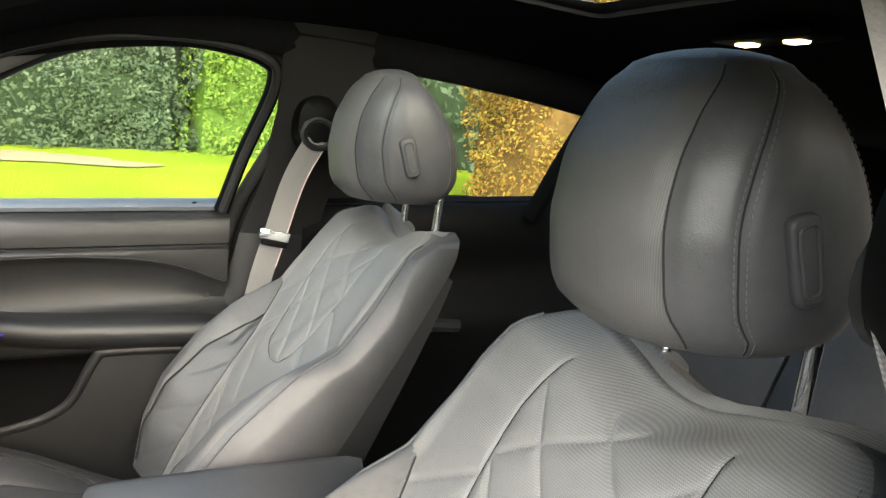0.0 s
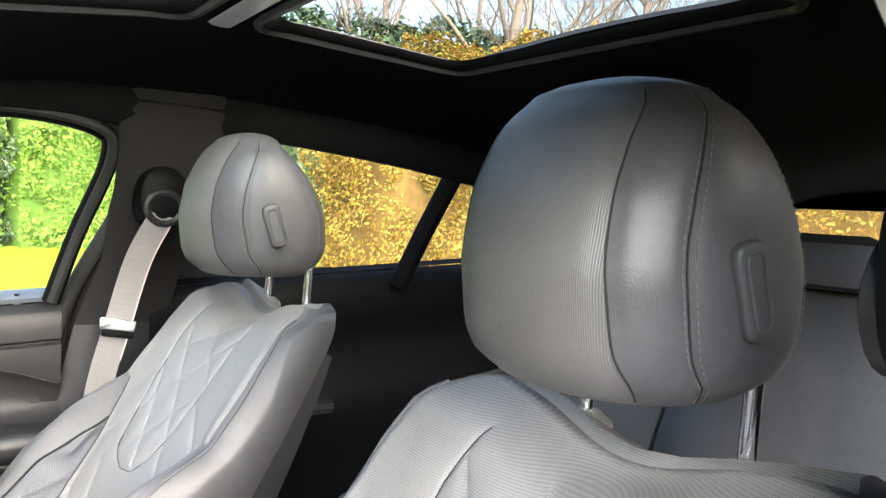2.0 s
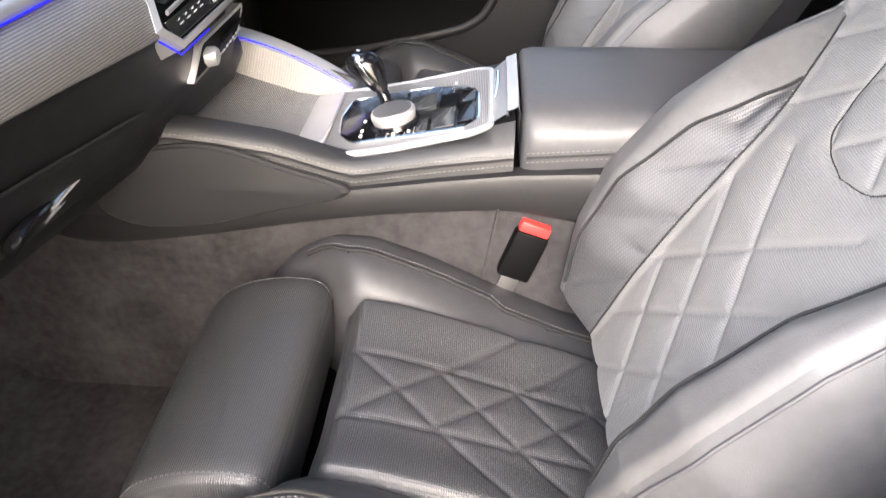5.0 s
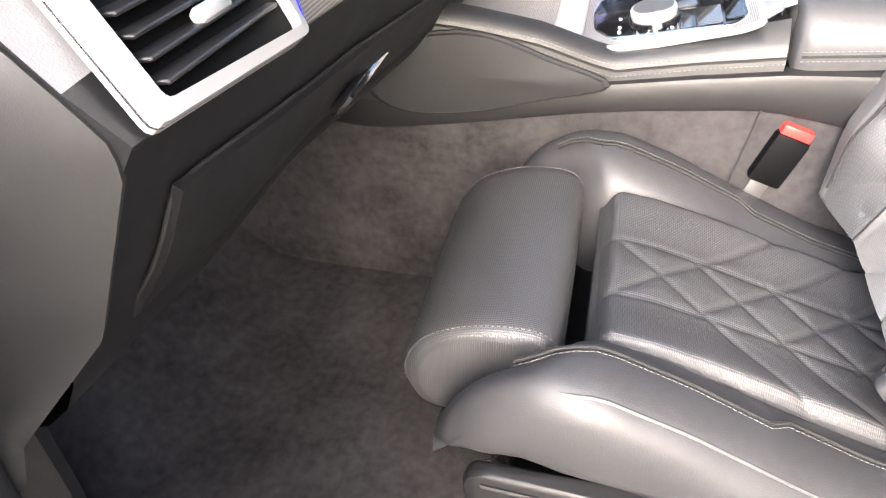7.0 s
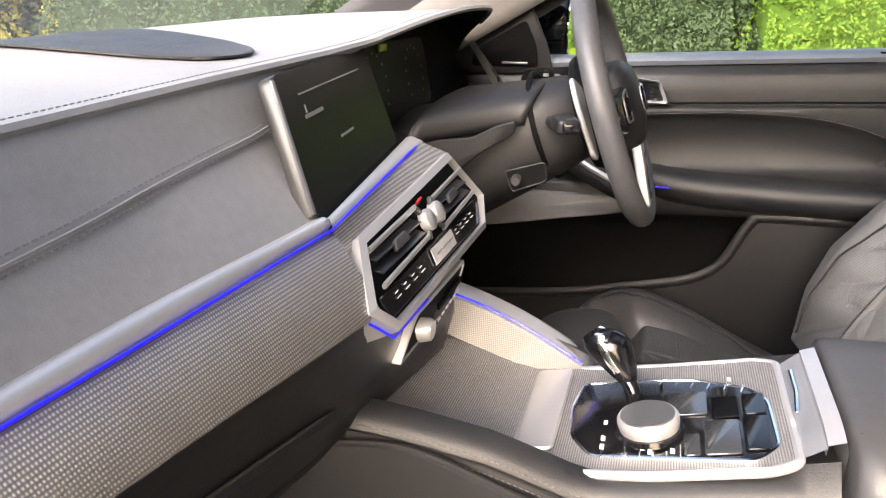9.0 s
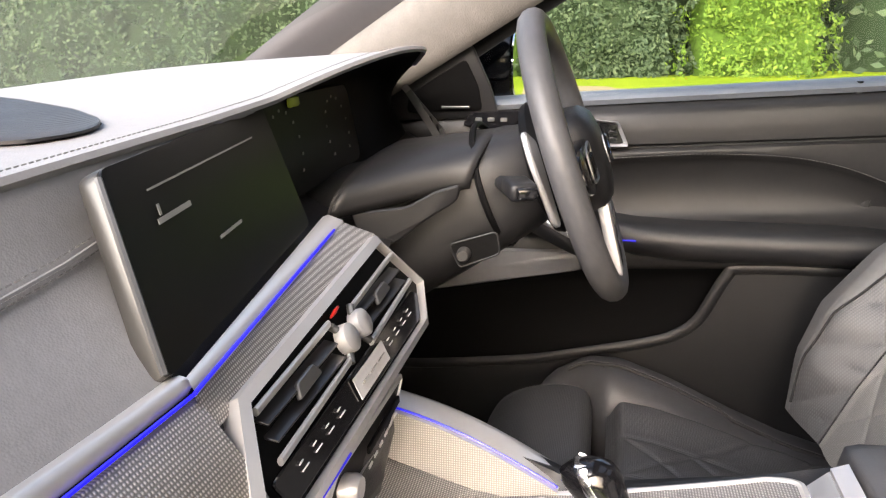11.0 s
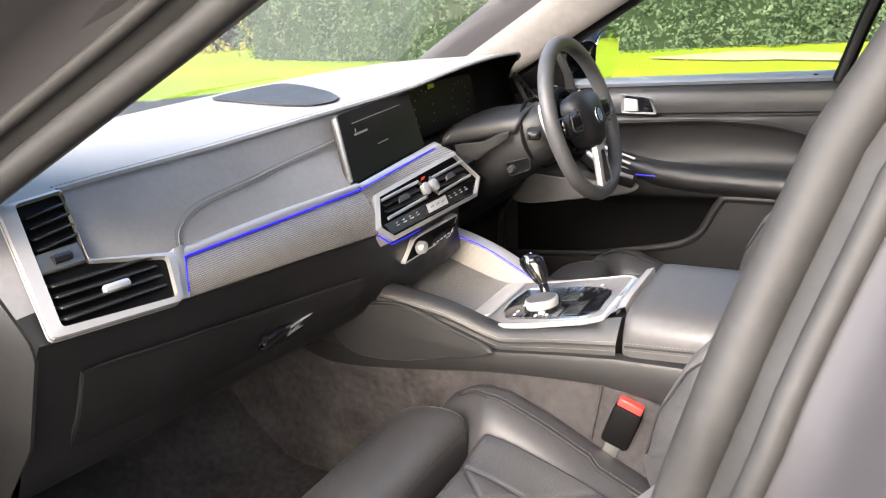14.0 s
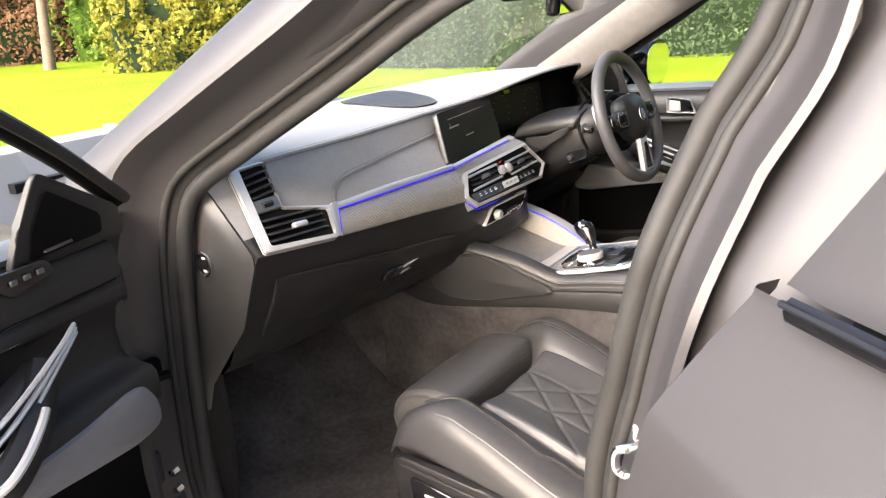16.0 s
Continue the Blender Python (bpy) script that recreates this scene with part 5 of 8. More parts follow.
for k in range(6):
    part("button_mark", box(-0.045 + 0.014 * k, 0.5815, 0.938 + 0.001 * k, 0.008, 0.001, 0.0025, 0), WHITE_MARK, radio)

# ---- infotainment screen
scr = thing("infotainment_screen", "wide dark infotainment screen with silver edge", "screen")
S_C = [V(-0.212, 0.634, 1.088), V(0.098, 0.680, 1.090), V(0.130, 0.734, 1.196), V(-0.170, 0.690, 1.192)]
sn = (S_C[1] - S_C[0]).cross(S_C[3] - S_C[0]).normalized()
if sn.y > 0:
    sn = -sn
S_R = rounded(S_C, 0.007, 3)
part("casing", slab([p - sn * 0.014 for p in S_R], 0.014, 0.003, 2, sn), mat("dark_satin_casing", (0.06, 0.058, 0.054), 0.4, 0.6, vary=0.06, grain=30, bump=0.02), scr, "dark satin casing")
part("edge_strip", tube([lerp(S_C[0], S_C[3], f) + sn * 0.001 for f in (0.03, 0.5, 0.96)], 0.0022, 6), SATIN_GREY, scr, "satin silver edge")
part("glass_face", slab([lerp(p, sum(S_C, V(0, 0, 0)) / 4, 0.012) for p in S_R], 0.002, 0, direction=sn), SCREEN, scr, "dark glossy display")
def sp(u, v, d=0.0032):
    return lerp(lerp(S_C[0], S_C[1], u), lerp(S_C[3], S_C[2], u), v) + sn * d
for (u0, u1, v0, v1) in ((0.14, 0.80, 0.80, 0.812), (0.14, 0.30, 0.62, 0.65), (0.155, 0.165, 0.66, 0.72), (0.38, 0.52, 0.36, 0.38)):
    part("screen_line", slab([sp(u0, v0), sp(u1, v0), sp(u1, v1), sp(u0, v1)], 0.0005, 0, direction=sn), SCREEN_TEXT, scr)
part("mount", box(-0.03, 0.735, 1.135, 0.20, 0.06, 0.06, 0.01), PLASTIC, scr, "black screen foot")

# ---- instrument cluster under the hood
clu = thing("instrument_cluster", "dark digital instrument cluster under a leather hood", "instrument cluster")
C_C = [V(0.135, 0.742, 1.082), V(0.50, 0.762, 1.082), V(0.52, 0.788, 1.188), V(0.150, 0.768, 1.195)]
cn = (C_C[1] - C_C[0]).cross(C_C[3] - C_C[0]).normalized()
if cn.y > 0:
    cn = -cn
part("casing", slab([p - cn * 0.012 for p in rounded(C_C, 0.02, 4)], 0.012, 0.003, 2, cn), PLASTIC, clu, "black casing")
part("glass_face", slab([lerp(p, sum(C_C, V(0, 0, 0)) / 4, 0.04) for p in rounded(C_C, 0.02, 4)], 0.0015, 0, direction=cn), SCREEN, clu, "dark glossy display")
cm = [lerp(lerp(C_C[0], C_C[1], 0.25), lerp(C_C[3], C_C[2], 0.25), 0.48) + cn * 0.003, lerp(lerp(C_C[0], C_C[1], 0.76), lerp(C_C[3], C_C[2], 0.76), 0.48) + cn * 0.003]
ex, ey = (C_C[1] - C_C[0]).normalized(), (C_C[3] - C_C[0]).normalized()
for c in cm:
    for k in range(11):
        a = radians(-40 + 26 * k)
        part("dial_mark", box(*(c + ex * 0.044 * math.cos(a) + ey * 0.044 * math.sin(a)), 0.003, 0.001, 0.003, 0), SCREEN_TEXT, clu)
part("sensor", box(*(lerp(C_C[3], C_C[2], 0.36) + cn * 0.006 - ey * 0.010), 0.028, 0.006, 0.012, 0.003), mat("green_lens", (0.35, 0.45, 0.05), 0.2, vary=0.1, grain=40, bump=0), clu, "yellow-green camera lens")

# ---- speaker grille on top: a leaf-shaped ribbed insert
spk = thing("dash_speaker", "leaf-shaped ribbed speaker grille on the dashboard top", "speaker grille")
def top_z(x, y):
    p = catmull([dp("a", x), dp("b", x), dp("c", x)], 12)
    return curve1(-y, [-q.y for q in p], [q.z for q in p])
def leaf(u, v):
    hw = soft1(u, [0, 0.05, 0.25, 0.6, 0.9, 1.0], [0.032, 0.050, 0.076, 0.096, 0.104, 0.088], 0.03)
    return lerp(-0.080, -0.050, u) + (2 * v - 1) * hw, lerp(0.776, 1.006, u) + 0.010 * (1 - abs(2 * v - 1) ** 2) * (2 * u - 1)
def leaf_at(u, v, d):
    x, y = leaf(u, v)
    return V(x, y, top_z(x, y) + 0.0022 + d - 0.003 * math.sin(math.pi * v) * math.sin(math.pi * u))
part("recess", sheet(lambda u, v: leaf_at(u, v, 0.0), 30, 16, -0.002), SOFT, spk, "dark grille bed")
for k in range(21):
    v = (k + 0.5) / 21
    part("rib", tube([leaf_at(0.015 + 0.97 * j / 24, v, 0.0006) for j in range(25)], 0.0019, 5), END_GREY, spk)

# ---------------------------------------------------------------- steering wheel and column
W_C, W_TILT, W_R = V(0.393, 0.449, 1.106), radians(19), 0.170
wheel = thing("steering_wheel", "black leather three-spoke steering wheel with silver lower spoke", "steering wheel", tuple(W_C))
WX, WY, WN = V(1, 0, 0), V(0, math.sin(W_TILT), math.cos(W_TILT)), V(0, -math.cos(W_TILT), math.sin(W_TILT))
def wp(x, y, n=0.0):
    return WX * x + WY * y + WN * n
def rim_r(a):
    return W_R * (1.0 - 0.03 * smooth01(-0.6, -1.0, math.sin(a)))
rim = [wp(rim_r(a) * math.cos(a), rim_r(a) * math.sin(a)) for a in [2 * math.pi * k / 72 for k in range(72)]]
part("rim", tube(rim, 0.0165, 14, True, squash=(1.0, 1.0)), LEATHER, wheel, "thick leather rim")
pad = [(-0.062, 0.045), (-0.03, 0.060), (0.03, 0.060), (0.062, 0.045), (0.068, 0.0), (0.045, -0.052), (0.0, -0.070), (-0.045, -0.052), (-0.068, 0.0)]
lps = []
for n, sc in ((-0.02, 0.9), (0.0, 1.0), (0.018, 0.97), (0.030, 0.80), (0.036, 0.45), (0.037, 0.05)):
    lps.append(catmull([wp(x * sc, y * sc, n) for x, y in pad], 5, True))
part("airbag_cover", loft(lps), SOFT, wheel, "rounded airbag cover")
part("badge", tube([wp(0, 0.0, 0.036), wp(0, 0.0, 0.040)], [0.0175, 0.0165], 24), SILVER, wheel, "round silver badge")
part("badge_ring", tube([wp(0.0165 * math.cos(a), 0.0165 * math.sin(a), 0.040) for a in ang], 0.0018, 5, True), GLOSS_BLACK, wheel, "dark badge ring")
for sgn in (-1, 1):
    part("badge_quarter", slab([wp(0, 0, 0.0404), wp(sgn * 0.011, 0, 0.0404), wp(sgn * 0.008, sgn * 0.008, 0.0404), wp(0, sgn * 0.011, 0.0404)], 0.0006, 0, direction=WN), mat("badge_blue", (0.05, 0.2, 0.55), 0.3, vary=0.05, grain=50, bump=0), wheel)
for sgn in (-1, 1):
    sp_pts = rounded([wp(sgn * 0.060, 0.030, 0.004), wp(sgn * 0.150, 0.022, 0.0), wp(sgn * 0.158, -0.010, 0.0), wp(sgn * 0.120, -0.028, 0.002), wp(sgn * 0.062, -0.022, 0.006)], 0.010, 3)
    spk_ob = part("spoke", slab(sp_pts, 0.018, 0.004, 2, WN), GLOSS_BLACK, wheel, "spoke with buttons")
    pts = rounded([wp(sgn * 0.068, 0.026, 0.0235), wp(sgn * 0.118, 0.022, 0.0225), wp(sgn * 0.124, -0.014, 0.0225), wp(sgn * 0.074, -0.018, 0.0245)], 0.010, 3)
    part("spoke_trim", tube(pts, 0.0015, 6, True), SATIN_GREY, spk_ob, "silver button surround")
    for k in range(3):
        part("button", box(*wp(sgn * (0.082 + 0.014 * k), 0.004, 0.024), 0.010, 0.004, 0.020, 0.0015, 1, Euler((-W_TILT, 0, 0)).to_matrix()), PLASTIC, spk_ob)
low_sp = rounded([wp(-0.026, -0.060, 0.008), wp(0.026, -0.060, 0.008), wp(0.036, -0.152, 0.0), wp(-0.036, -0.152, 0.0)], 0.006, 3)
part("spoke", slab(low_sp, 0.014, 0.003, 2, WN), SILVER, wheel, "satin silver lower spoke")
part("spoke_inlay", slab(rounded([wp(-0.010, -0.075, 0.0225), wp(0.010, -0.075, 0.0225), wp(0.018, -0.145, 0.0150), wp(-0.018, -0.145, 0.0150)], 0.006, 3), 0.001, 0, direction=WN), GLOSS_BLACK, wheel, "black spoke inlay")
for sgn in (-1, 1):
    pts = rounded([wp(sgn * 0.085, 0.045, -0.035), wp(sgn * 0.125, 0.065, -0.038), wp(sgn * 0.135, 0.03, -0.038), wp(sgn * 0.128, -0.045, -0.036), wp(sgn * 0.105, -0.055, -0.035)], 0.010, 3)
    part("shift_paddle", slab(pts, 0.007, 0.002, 1, WN), SILVER, wheel, "silver shift paddle")

column = thing("steering_column", "black steering column shroud with stalks", "steering column")
lps = []
for n, rx, ry, dz in ((0.035, 0.055, 0.055, 0.0), (0.075, 0.085, 0.066, -0.002), (0.13, 0.095, 0.075, -0.008), (0.20, 0.105, 0.085, -0.015), (0.28, 0.12, 0.10, -0.02), (0.36, 0.13, 0.105, -0.02)):
    c = W_C - WN * n + V(0, 0, dz)
    lps.append([c + WX * (rx * math.copysign(abs(math.cos(a)) ** 0.7, math.cos(a))) + WY * (ry * math.copysign(abs(math.sin(a)) ** 0.7, math.sin(a))) for a in [2 * math.pi * k / 36 for k in range(36)]])
part("shroud", loft(lps), SOFT, column, "moulded shroud")
part("shroud_ring", tube([W_C - WN * 0.038 + WX * 0.075 * math.cos(a) + WY * 0.072 * math.sin(a) for a in ang], 0.012, 8, True), PLASTIC, column, "dark collar")
for sgn in (-1, 1):
    a0 = W_C - WN * 0.085 + WX * sgn * 0.085 + V(0, 0, 0.012)
    stalk = part("stalk", tube([a0, a0 + V(sgn * 0.035, -0.012, 0.004), a0 + V(sgn * 0.060, -0.024, 0.007)], [0.0085, 0.009, 0.010], 10), SOFT, column, "control stalk")
    part("stalk_tip", box(*(a0 + V(sgn * 0.066, -0.028, 0.008)), 0.050, 0.030, 0.020, 0.006, 3, Euler((0, 0, radians(sgn * -20))).to_matrix()), SOFT, stalk)
    part("stalk_switch", box(*(a0 + V(sgn * 0.092, -0.039, 0.009)), 0.012, 0.022, 0.012, 0.003, 2, Euler((0, 0, radians(sgn * -20))).to_matrix()), GLOSS_BLACK, stalk)
def cowl(u, v):
    """Flared cover over the column: u across from flank to flank, v from the wheel to the cluster."""
    a = math.pi * u
    w, top, low = lerp(0.092, 0.172, v ** 1.5), lerp(1.136, 1.112, v), lerp(1.085, 1.062, v)
    x = 0.393 - w * math.copysign(abs(math.cos(a)) ** 0.8, math.cos(a))
    return V(x, lerp(0.545, 0.690, v) + 0.02 * (1 - math.sin(a)), low + (top - low) * math.sin(a) ** 0.7)
part("column_cover", sheet(cowl, 32, 14, -0.004), SOFT, column, "flared column cover", sharp=0)
part("cover_lip", tube([cowl(k / 32, 1.0) + V(0, -0.002, 0.001) for k in range(33)], 0.0030, 6), END_GREY, column, "lighter lip of the cover")
for sgn in (-1, 1):
    def flank(dx, y, z):
        return V(0.393 + sgn * dx, y, z)
    lobe = [flank(0.150, 0.690, 1.066), flank(0.128, 0.630, 1.070), flank(0.116, 0.600, 1.086), flank(0.110, 0.572, 1.094), flank(0.112, 0.575, 1.075), flank(0.120, 0.615, 1.050), flank(0.132, 0.640, 1.030), flank(0.150, 0.672, 1.020)]
    part("cover_flap", slab(rounded(lobe, 0.006, 3), 0.006, 0.002, 1, V(sgn, 0, 0)), SOFT, column, "stepped flap of the cover")
rec = [V(0.290, 0.588, 1.020), V(0.293, 0.532, 1.037), V(0.293, 0.528, 1.011), V(0.290, 0.576, 0.992)]
part("switch_recess", slab(rounded(rec, 0.006, 3), 0.004, 0.001, 1, V(-1, 0, 0)), PLASTIC, column, "dark switch recess on the shroud")
part("recess_rim", tube(rounded([p + V(-0.004, 0, 0) for p in rec], 0.006, 3), 0.0012, 6, True), SOFT, column, "rim of the recess")
part("adjust_switch", tube([V(0.291, 0.570, 1.010), V(0.277, 0.570, 1.010), V(0.274, 0.570, 1.010)], [0.0085, 0.0080, 0.006], 16), END_GREY, column, "round column adjuster")
part("shroud_step", tube([W_C - WN * 0.105 + WX * 0.098 * math.cos(a) + WY * 0.078 * math.sin(a) for a in ang], 0.004, 6, True), PLASTIC, column, "shroud joint")
part("knee_panel", sheet(lambda u, v: V(lerp(0.20, 0.70, u), lerp(0.655, 0.80, v), lerp(0.995, 0.80, v)), 8, 6, 0.02), PLASTIC, column, "lower knee panel")

# right vent by the driver's door
rv = thing("side_air_vent", "narrow side air vent beside the driver's door", "air vent")
R_O = [V(0.615, 0.668, 1.075), V(0.735, 0.70, 1.085), V(0.70, 0.755, 1.165), V(0.655, 0.735, 1.160)]
rn = V(-0.1, -0.80, 0.6).normalized()
R_I = [lerp(p, sum(R_O, V(0, 0, 0)) / 4, 0.10) for p in R_O]
part("frame", loft([R_O, [p + rn * 0.012 for p in R_O], [p + rn * 0.012 for p in R_I], [p + rn * 0.003 for p in R_I]], True, False), SATIN_GREY, rv, "satin silver frame", sharp=30)
part("backing", slab([p + rn * 0.003 for p in R_I], 0.001, 0, direction=rn), PLASTIC, rv, "dark vent cavity")
for k in range(5):
    f = (k + 0.5) / 5
    part("slat", tube([lerp(R_I[0], R_I[3], f) + rn * 0.007, lerp(R_I[1], R_I[2], f) + rn * 0.007], 0.0025, 6), GLOSS_BLACK, rv)
part("trim_band", loft([[V(x, 0.648 + 0.02 * (x - 0.5), 1.075), V(x, 0.640 + 0.02 * (x - 0.5), 1.045)] for x in (0.50, 0.56, 0.62)], False), MESH, rv)
# ---------------------------------------------------------------- centre console
CY = [-0.16, 0.20, 0.30, 0.41, 0.50, 0.60, 0.70]
C_EDGE = [0.880, 0.851, 0.836, 0.816, 0.848, 0.868, 0.880]     # stitched side edge
C_TOP = [0.890, 0.880, 0.852, 0.824, 0.809, 0.838, 0.872]      # middle of the top
con = thing("centre_console", "black leather centre console with silver mesh top", "centre console")
ys_c = [0.205 + 0.025 * k for k in range(21)] + [0.8, 0.95, 1.2]
loops = []
for y in ys_c:
    e, t = curve1(y, CY, C_EDGE), curve1(y, CY, C_TOP)
    w = curve1(y, [0.2, 0.41, 0.55, 0.70], [0.128, 0.130, 0.145, 0.165])
    rise = max(e + 0.012, t + 0.002)
    dip = 0.018 * smooth01(0.455, 0.49, y)
    half = [V(w + 0.006, y, 0.74), V(w + 0.012, y, e - 0.05), V(w + 0.008, y, e - 0.004), V(w, y, e + 0.012), V(w - 0.022, y, rise + 0.004), V(w - 0.035, y, t - dip)]
    loops.append([V(-p.x, p.y, p.z) for p in half] + [V(0, y, t - 0.002 - dip)] + [p for p in reversed(half)])
bm = loft(loops)
part("body", bm, CONSOLE_LEATHER, con, "leather-wrapped console", sharp=60)
for sgn in (-1, 1):
    line = [V(sgn * (curve1(y, [0.2, 0.41, 0.55, 0.70], [0.128, 0.130, 0.145, 0.165]) + 0.009), y, curve1(y, CY, C_EDGE) - 0.004) for y in ys_c]
    part("seam", tube(line, 0.002, 5), SEAM, con, "sewn seam")
    for dz in (0.007, -0.007):
        part("stitching", dashes([p + V(sgn * 0.001 - (sgn * 0.003 if dz > 0 else 0), 0, dz) for p in line], 0.0038, 0.0022, 0.0006), STITCH, con, "grey thread stitching")
    # padded knee panel on the side
    kp = catmull([V(sgn * 0.148, 0.410, 0.802), V(sgn * 0.152, 0.488, 0.833), V(sgn * 0.158, 0.562, 0.860), V(sgn * 0.164, 0.625, 0.862), V(sgn * 0.172, 0.70, 0.842), V(sgn * 0.174, 0.722, 0.785), V(sgn * 0.170, 0.677, 0.754), V(sgn * 0.162, 0.59, 0.755), V(sgn * 0.152, 0.495, 0.777)], 5, True)
    kp = [p + V(sgn * 0.006, 0, 0) for p in kp]
    c = sum(kp, V(0, 0, 0)) / len(kp)
    o = V(sgn, 0, 0)
    part("knee_pad", loft([kp, [p + o * 0.006 for p in kp], [lerp(p, c, 0.03) + o * 0.0085 for p in kp], [lerp(p, c, 0.6) + o * 0.010 for p in kp], [lerp(p, c, 0.97) + o * 0.010 for p in kp]]), CONSOLE_LEATHER, con, "padded leather knee pad", sharp=12)
    part("pad_gap", tube([p + o * 0.0030 for p in kp], 0.0030, 6, True), SEAM, con, "dark gap round the knee pad")
    def low_z(y):
        """Where the side band meets the carpet."""
        return soft1(y, [-0.2, 0.1, 0.17, 0.215, 0.36, 0.56, 0.75, 0.80, 0.95], [0.735, 0.764, 0.776, 0.782, 0.767, 0.737, 0.713, 0.724, 0.77], 0.03)
    def band_x(y):
        return 0.149 + 0.022 * smooth01(0.42, 0.70, y)
    ys_b = [-0.2 + 0.025 * k for k in range(46)]
    bm = loft([[V(sgn * (band_x(y) - 0.004), y, low_z(y) + 0.01), V(sgn * (band_x(y) - 0.002), y, low_z(y) - 0.004), V(sgn * 0.150, y, 0.60), V(sgn * 0.148, y, 0.42)] for y in ys_b], False)
    bmesh.ops.solidify(bm, geom=list(bm.faces), thickness=0.004)
    part("side_carpet", finish(bm), CARPET, con, "carpeted console flank")
    part("carpet_seam", tube([V(sgn * 0.150, 0.220, 0.782), V(sgn * 0.1525, 0.232, 0.70), V(sgn * 0.1525, 0.245, 0.60)], 0.0022, 5), CARPET, con, "joint in the carpet")
    rows_b = []
    for y in ys_b:
        top = curve1(y, [-0.2, 0.2, 0.3, 0.41, 0.5, 0.6, 0.75], [0.855, 0.829, 0.815, 0.797, 0.79, 0.80, 0.83])
        rows_b.append([V(sgn * (band_x(y) - 0.018), y, top + 0.004), V(sgn * (band_x(y) - 0.003), y, top), V(sgn * band_x(y), y, top - 0.006), V(sgn * (band_x(y) + 0.002), y, low_z(y) + 0.006), V(sgn * band_x(y), y, low_z(y)), V(sgn * (band_x(y) - 0.01), y, low_z(y) - 0.002)])
    part("lower_band", loft(rows_b, False), SOFT, con, "soft plastic side band")

# mesh top plate with silver rim, following the slope
def top_at(x, y, d=0.0):
    return V(x, y, curve1(y, CY, C_TOP) + d)
def plate(u, v):
    y = lerp(0.238, 0.655, v)
    xl = curve1(y, [0.238, 0.26, 0.40, 0.44, 0.52, 0.655], [-0.105, -0.116, -0.116, -0.108, -0.105, -0.125])
    xr = curve1(y, [0.238, 0.26, 0.44, 0.52, 0.655], [0.080, 0.092, 0.100, 0.110, 0.125])
    return top_at(lerp(xl, xr, u), y, 0.0065 - 0.012 * smooth01(0.50, 0.54, y) * (1 - abs(2 * u - 1) ** 6))
part("mesh_plate", sheet(plate, 20, 40, -0.004), MESH_Y, con, "silver mesh console plate", sharp=50)
rim = [plate(0, v) + V(-0.002, 0, 0.001) for v in (0.46, 0.3, 0.2, 0.1, 0.05, 0.0)] + [plate(u, 0) + V(0, -0.002, 0.001) for u in (0.1, 0.5, 0.9)] + [plate(1, v) + V(0.002, 0, 0.001) for v in (0.0, 0.05, 0.1, 0.3, 0.5)]
part("rim", tube(catmull(rim, 4), 0.0048, 8), SILVER, con, "satin silver rim")
# silver wings either side of the tray, rising to the dashboard
wing = [[V(0.098 + 0.014 * f, lerp(0.445, 0.655, f), lerp(0.832, 0.905, f) + 0.012 * math.sin(math.pi * f)), V(0.122 + 0.012 * f, lerp(0.44, 0.655, f), lerp(0.838, 0.918, f) + 0.014 * math.sin(math.pi * f)), V(0.140 + 0.015 * f, lerp(0.44, 0.655, f), lerp(0.832, 0.905, f) + 0.014 * math.sin(math.pi * f))] for f in [k / 12 for k in range(13)]]
bm = loft(wing, False)
part("wing", bm, SILVER, con, "satin silver wing beside the tray", sharp=60)
part("wing_mesh", loft([[r[0] + V(0, 0, 0.0), lerp(r[0], top_at(0.10, r[0].y, 0.006), 0.98)] for r in wing], False), MESH_SIDE, con, "silver mesh flank", sharp=60)
part("light_line", tube([r[0] + V(0.004, 0, 0.0035) for r in wing], 0.0012, 6), BLUE_LED, con, "glowing blue light line")
# sliding tray lid edge
part("tray_lid", slab(rounded([top_at(-0.082, 0.452, 0.011), top_at(0.092, 0.452, 0.011), top_at(0.092, 0.495, 0.008), top_at(-0.082, 0.495, 0.008)], 0.008, 3), 0.005, 0.002, 1, V(0, 0, 1)), SILVER, con, "silver tray lid bar")
# gear panel
gp_o = rounded([top_at(x, y, 0.009) for x, y in ((-0.086, 0.250), (-0.002, 0.252), (0.026, 0.268), (0.052, 0.316), (0.060, 0.372), (0.057, 0.436), (0.004, 0.443), (-0.055, 0.436), (-0.088, 0.415), (-0.106, 0.270))], 0.010, 4)
panel = part("gear_panel", slab(gp_o, 0.003, 0.0008, 1, V(0, 0, 1)), GLOSS_BLACK, con, "gloss black gear panel")
part("panel_rim", tube([p + V(0, 0, 0.002) for p in gp_o], 0.0022, 6, True), CHROME, panel, "thin chrome rim")
def gpt(x, y, d):
    return top_at(x, y, 0.0125 + d)
for (x0, x1, y0, y1, m, lab) in ((-0.097, -0.038, 0.281, 0.312, GLOSS_TILE, "glossy tile mirroring the sky"), (-0.033, 0.008, 0.280, 0.304, PLASTIC, "small dark storage slot"), (-0.024, 0.022, 0.308, 0.345, GLOSS_TILE, "glossy tile mirroring the sky"), (-0.092, -0.034, 0.256, 0.278, GLOSS_BLACK, ""), (-0.030, 0.010, 0.256, 0.276, GLOSS_BLACK, ""), (-0.097, -0.060, 0.316, 0.330, GLOSS_TILE, "")):
    part("button", slab(rounded([gpt(x0, y0, 0.0005), gpt(x1, y0, 0.0005), gpt(x1, y1, 0.0005), gpt(x0, y1, 0.0005)], 0.003, 2), 0.002, 0.0006, 1, V(0, 0, 1)), m, panel, lab)
